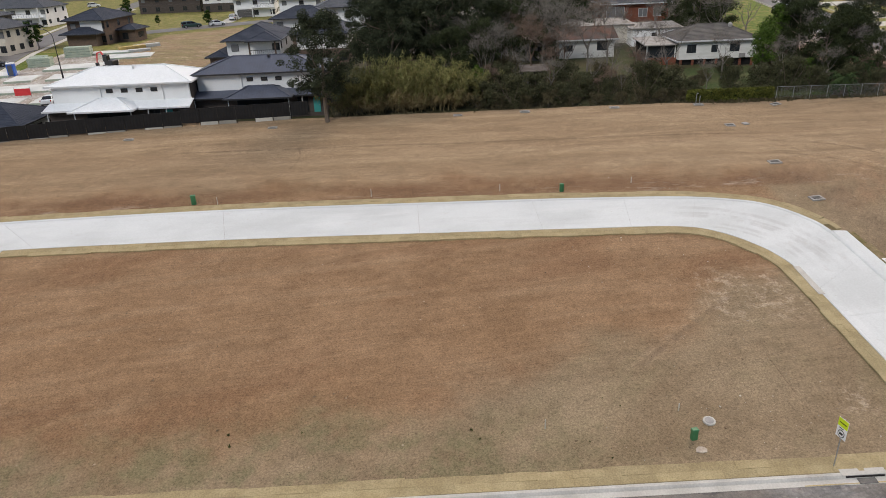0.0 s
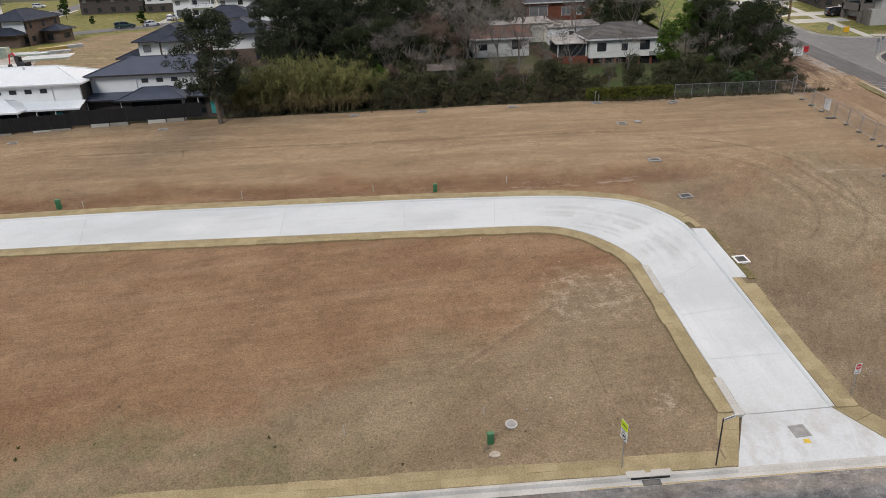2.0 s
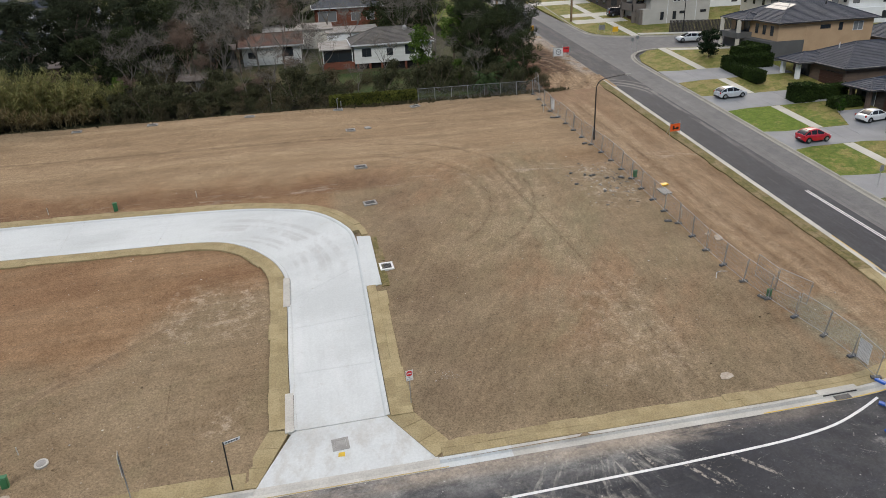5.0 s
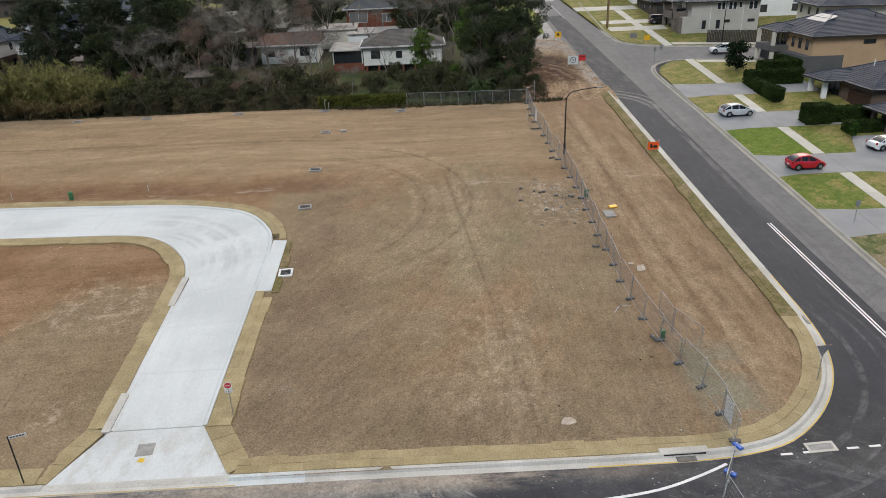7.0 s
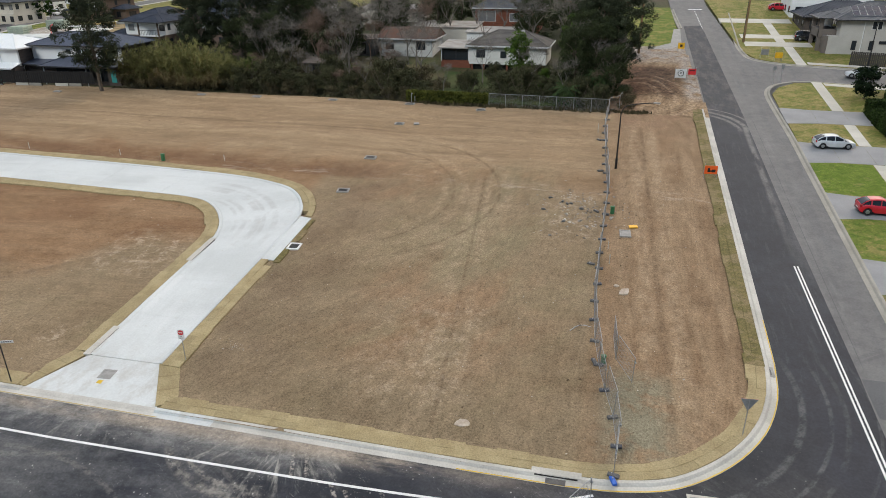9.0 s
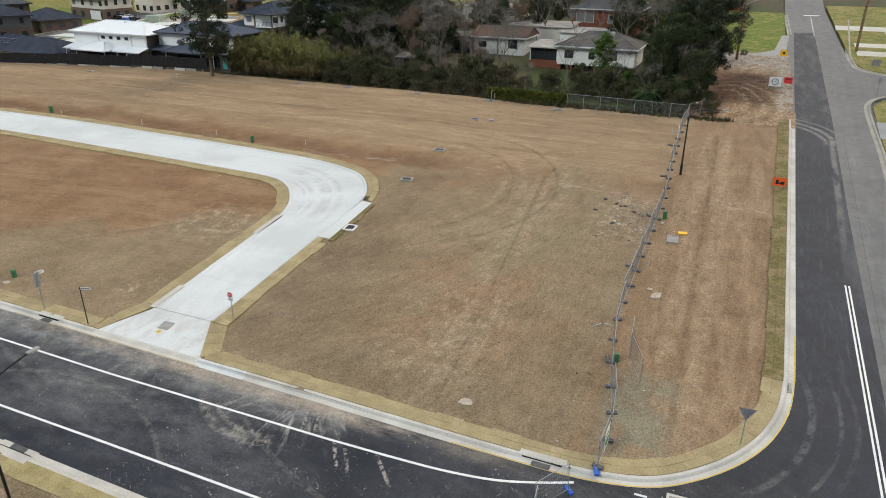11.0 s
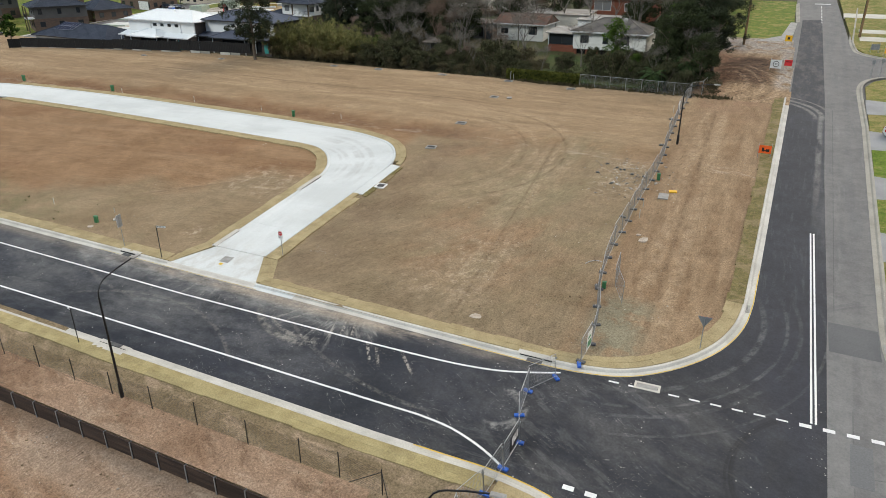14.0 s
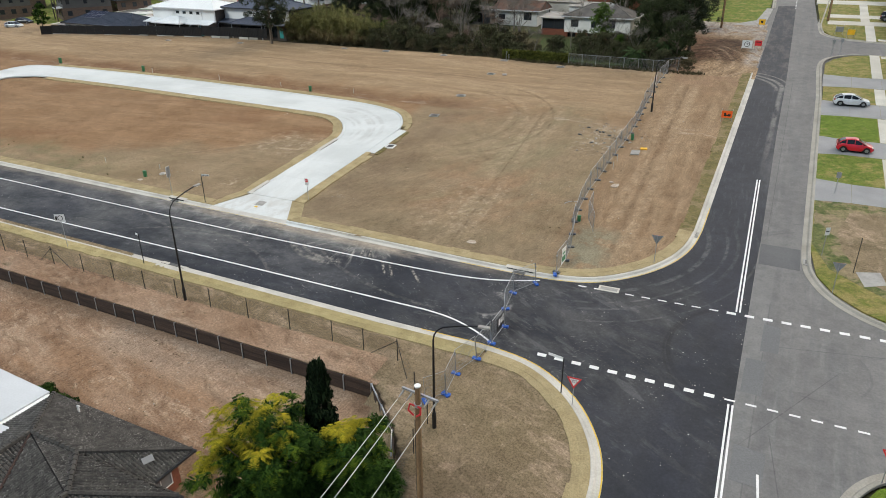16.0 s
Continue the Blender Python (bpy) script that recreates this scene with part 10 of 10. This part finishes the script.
CLOD = leafy("soil_clods", (0.135, 0.095, 0.060), (0.31, 0.235, 0.155), 0.95)
STONE = leafy("pale_stones", (0.16, 0.14, 0.12), (0.50, 0.46, 0.40), 0.95)
WEED = leafy("weed_tufts", (0.03, 0.04, 0.012), (0.10, 0.10, 0.035), 0.9)
scatter("soil_clod", 4200, lambda r: (r.uniform(-40, 75), r.uniform(28, 89)), 0.055, CLOD, "loose clods scattered over the graded soil", "clods", 1, skip=off_lane)
scatter("soil_clod", 900, lambda r: (r.uniform(41, 66), r.uniform(28, 42)), 0.05, CLOD, "loose clods along the corner lot", "clods", 7, skip=off_lane)
scatter("pale_stone", 240, lambda r: (r.normal(64, 2.2), r.normal(60, 2.5)), 0.11, STONE, "pale rubble beside the temporary fence", "rubble", 2, skip=off_lane)
scatter("pale_stone", 1400, lambda r: (r.uniform(10, 75), r.uniform(28, 75)), 0.04, STONE, "small pale stones in the soil", "stones", 3, skip=off_lane)
scatter("pale_stone", 70, lambda r: (r.normal(40.9, 0.35), r.normal(33.2, 0.25)), 0.04, STONE, "white spill of crushed stone", "stones", 4, skip=off_lane)
scatter("red_clod", 900, lambda r: (r.uniform(14, 62), r.uniform(8.7, 11.2)), 0.06, CLOD, "reddish clods behind the retaining wall", "clods", 5)
def lot_clods(name, n, size, material, label, seed):
    ob = scatter(name, n, lambda r: (r.uniform(20, 62), r.uniform(-3, 7.6)), size, material, label, "clods", seed)
    ob.location.z = -LOT_DROP
    return ob


lot_clods("red_clod", 2200, 0.05, CLOD, "reddish clods over the cleared lower lot", 15)
lot_clods("pale_stone", 700, 0.04, STONE, "pale stones over the cleared lower lot", 16)
scatter("dark_clod", 120, lambda r: (r.normal(67.6, 0.8), r.normal(60, 8)), 0.09, CLOD, "dark clods along the fence line", "clods", 6, skip=off_lane)


def tufts(name, spots, n, spread, size, material, label, seed):
    rng = np.random.default_rng(seed)
    cen = []
    for _ in range(n):
        sx, sy = spots[rng.integers(len(spots))]
        x, y = sx + rng.normal(0, spread), sy + rng.normal(0, spread * 0.7)
        if 28.2 < y < 89.5 and not off_lane(x, y) or y < 14 or y > 89:
            cen.append((x, y, gz(y) + size * 0.3))
    ob = leaves(name, cen, [size * 0.8] * len(cen), 6, size * 0.5, material, None, seed, aspect=3.0, droop=-0.8, flat=0.0)
    return tagged(ob, label, "weeds", kind="stuff")


tufts("weed_tuft", [(-13, 31), (-10, 32.5), (-9, 31.5), (3, 30.6), (6, 32), (9, 30), (11, 33)], 10, 0.9, 0.11, WEED, "small dark weed tufts in the soil", 1)
tufts("edge_weed", [(k * 1.6 - 12, 90.3) for k in range(52)], 1100, 0.4, 0.26, OLIVE, "rough weeds along the overgrown boundary", 2)

# ---- builders' yard to the west ----
POLYTHENE = surface("pale_slab_sheeting", (0.62, 0.63, 0.60), (0.50, 0.51, 0.48), 0.3, 6, 0.7, 0.1, spread=0.1, local=False)
GREEN_TIMBER = surface("pale_green_framing", (0.30, 0.36, 0.29), (0.38, 0.42, 0.33), 1.0, 8, 0.85, 0.1, spread=0.15)
PINE = surface("yellow_pine", (0.50, 0.36, 0.12), (0.42, 0.31, 0.12), 1.0, 8, 0.85, 0.1, spread=0.15)
for x, y, w, d, rz in ((-71.5, 112, 10, 7, 8), (-66, 121.5, 9, 6, 10), (-70.5, 130, 11, 6, 8), (-63, 139, 9, 6, 10), (-73, 121, 4.5, 6, 8), (-61, 112.5, 7, 6, 8), (-56.5, 121.5, 6, 6, 10), (-83, 117, 8, 6, 8), (-81.5, 125.5, 6.5, 6, 8), (-79.5, 109, 7, 5, 8), (-60.5, 104.6, 5.5, 4.6, 6), (-70.6, 104.4, 8, 4.6, 6), (-62, 129.5, 4.5, 5, 8), (-68, 145, 8, 4, 8)):
    sl = thing("house_slab", pose(x, y, left_z(y) + 0.05, 0, 0, rz), "pale new concrete house slab in the builders' yard", "slab", "house slabs")
    part("slab", cube(0, w, 0, d, -0.3, 0.35, 0.03), POLYTHENE, sl)
    part("edge_form", cube(0, w, -0.06, -0.002, -0.1, 0.33), GREEN_TIMBER, sl)
for x, y, w, d, h, mat, rz in ((-75.5, 134.6, 4.2, 2.2, 1.7, GREEN_TIMBER, 5), (-72.4, 143.4, 5.0, 2.4, 2.0, GREEN_TIMBER, 8), (-77.2, 139.0, 3.0, 2.0, 1.3, GREEN_TIMBER, 5), (-63.2, 148.5, 5.5, 1.6, 0.8, PINE, 35), (-61.2, 151.5, 5.5, 1.4, 0.7, POLYTHENE, 35), (-60.5, 146.0, 4.5, 1.4, 0.6, POLYTHENE, 30)):
    tk = thing("timber_stack", pose(x, y, left_z(y) + 0.06, 0, 0, rz), "strapped stack of pale building timber", "timber stack", "timber stacks")
    n = 4
    for k in range(n):
        part("layer", cube(0.05 * (k % 2), w - 0.05 * (k % 2), 0.03 * k, d - 0.03 * k, h * k / n, h * (k + 1) / n - 0.05, 0.02), mat, tk)
lo = thing("portable_toilet", pose(-74.8, 127.8, left_z(128) + 0.05, 0, 0, 8), "bright blue portable toilet cabin", "portable toilet")
part("cabin", cube(-0.6, 0.6, -0.6, 0.6, 0, 2.1, 0.05), BLUE, lo)
part("roof", cube(-0.64, 0.64, -0.64, 0.64, 2.1, 2.3, 0.08), WHITE_P, lo)
part("door", cube(-0.4, 0.4, -0.63, -0.602, 0.1, 1.95, 0.01), BLUE_DARK, lo)
ex = thing("excavator", pose(-58.4, 131.4, left_z(131) + 0.05, 0, 0, 160), "small dark red excavator in the builders' yard", "excavator")
for sg in (-1, 1):
    part("track", cube(-1.3, 1.3, sg * 0.75 - 0.22, sg * 0.75 + 0.22, 0, 0.6, 0.2), TYRE, ex)
part("house_body", cube(-1.3, 0.6, -0.85, 0.85, 0.65, 1.5, 0.1), FRAME_DARK, ex)
part("cab", cube(-0.3, 0.8, 0.0, 0.85, 1.3, 2.5, 0.1), CAR_GLASS, ex)
part("boom", rod([(0.6, -0.2, 1.2), (1.9, -0.2, 2.9), (2.8, -0.2, 2.6)], [0.2, 0.17, 0.13], 6), RED_P, ex)
part("stick", rod([(2.8, -0.2, 2.6), (3.2, -0.2, 0.9)], [0.14, 0.1], 6), RED_P, ex)
part("bucket", cube(2.9, 3.5, -0.5, 0.1, 0.3, 0.9, 0.1), FRAME_DARK, ex)
rb = thing("site_banner", pose(-64.8, 109.3, left_z(109) + 0.05, 0, 0, 5), "red and white site banner on wire fencing", "banner", "fence banners")
part("sheet", cube(0, 2.4, -0.02, 0.02, 0.5, 1.6), RED_P, rb)
for dx in (0, 2.4):
    part("post", rod([(dx, 0.05, -0.2), (dx, 0.05, 1.9)], 0.03, 6), STEEL, rb)

# odds and ends left on the corner lot
pipe = thing("bent_pipe", on_ground(64.2, 40.0, 0, 0.02), "bent grey conduit lying on the soil beside the temporary fence", "pipe")
part("conduit", rod([(0, 0, 0.04), (0.3, 0.5, 0.09), (0.6, 0.9, 0.05), (1.0, 0.93, 0.08), (1.5, 0.8, 0.04)], 0.04, 8), STEEL, pipe)
part("coupling", rod([(0.55, 0.84, 0.055), (0.72, 0.91, 0.06)], 0.055, 8), GREY_BLOCK, pipe)
for i, (x, y) in enumerate(((59.9, 59.5), (60.3, 62.2), (61.6, 61.5), (62.1, 61.1), (62.5, 61.2), (63.6, 60.2), (62.1, 57.2))):
    br = thing("concrete_block", on_ground(x, y, 37 * i, 0.0), "dark broken concrete block lying loose on the soil", "block", "loose blocks")
    part("chunk", cube(-0.17, 0.17, -0.11, 0.11, -0.02, 0.15, 0.03), GREY_BLOCK, br)
    part("chip", cube(0.19, 0.29, -0.08, 0.03, -0.02, 0.07, 0.02), GREY_BLOCK, br)
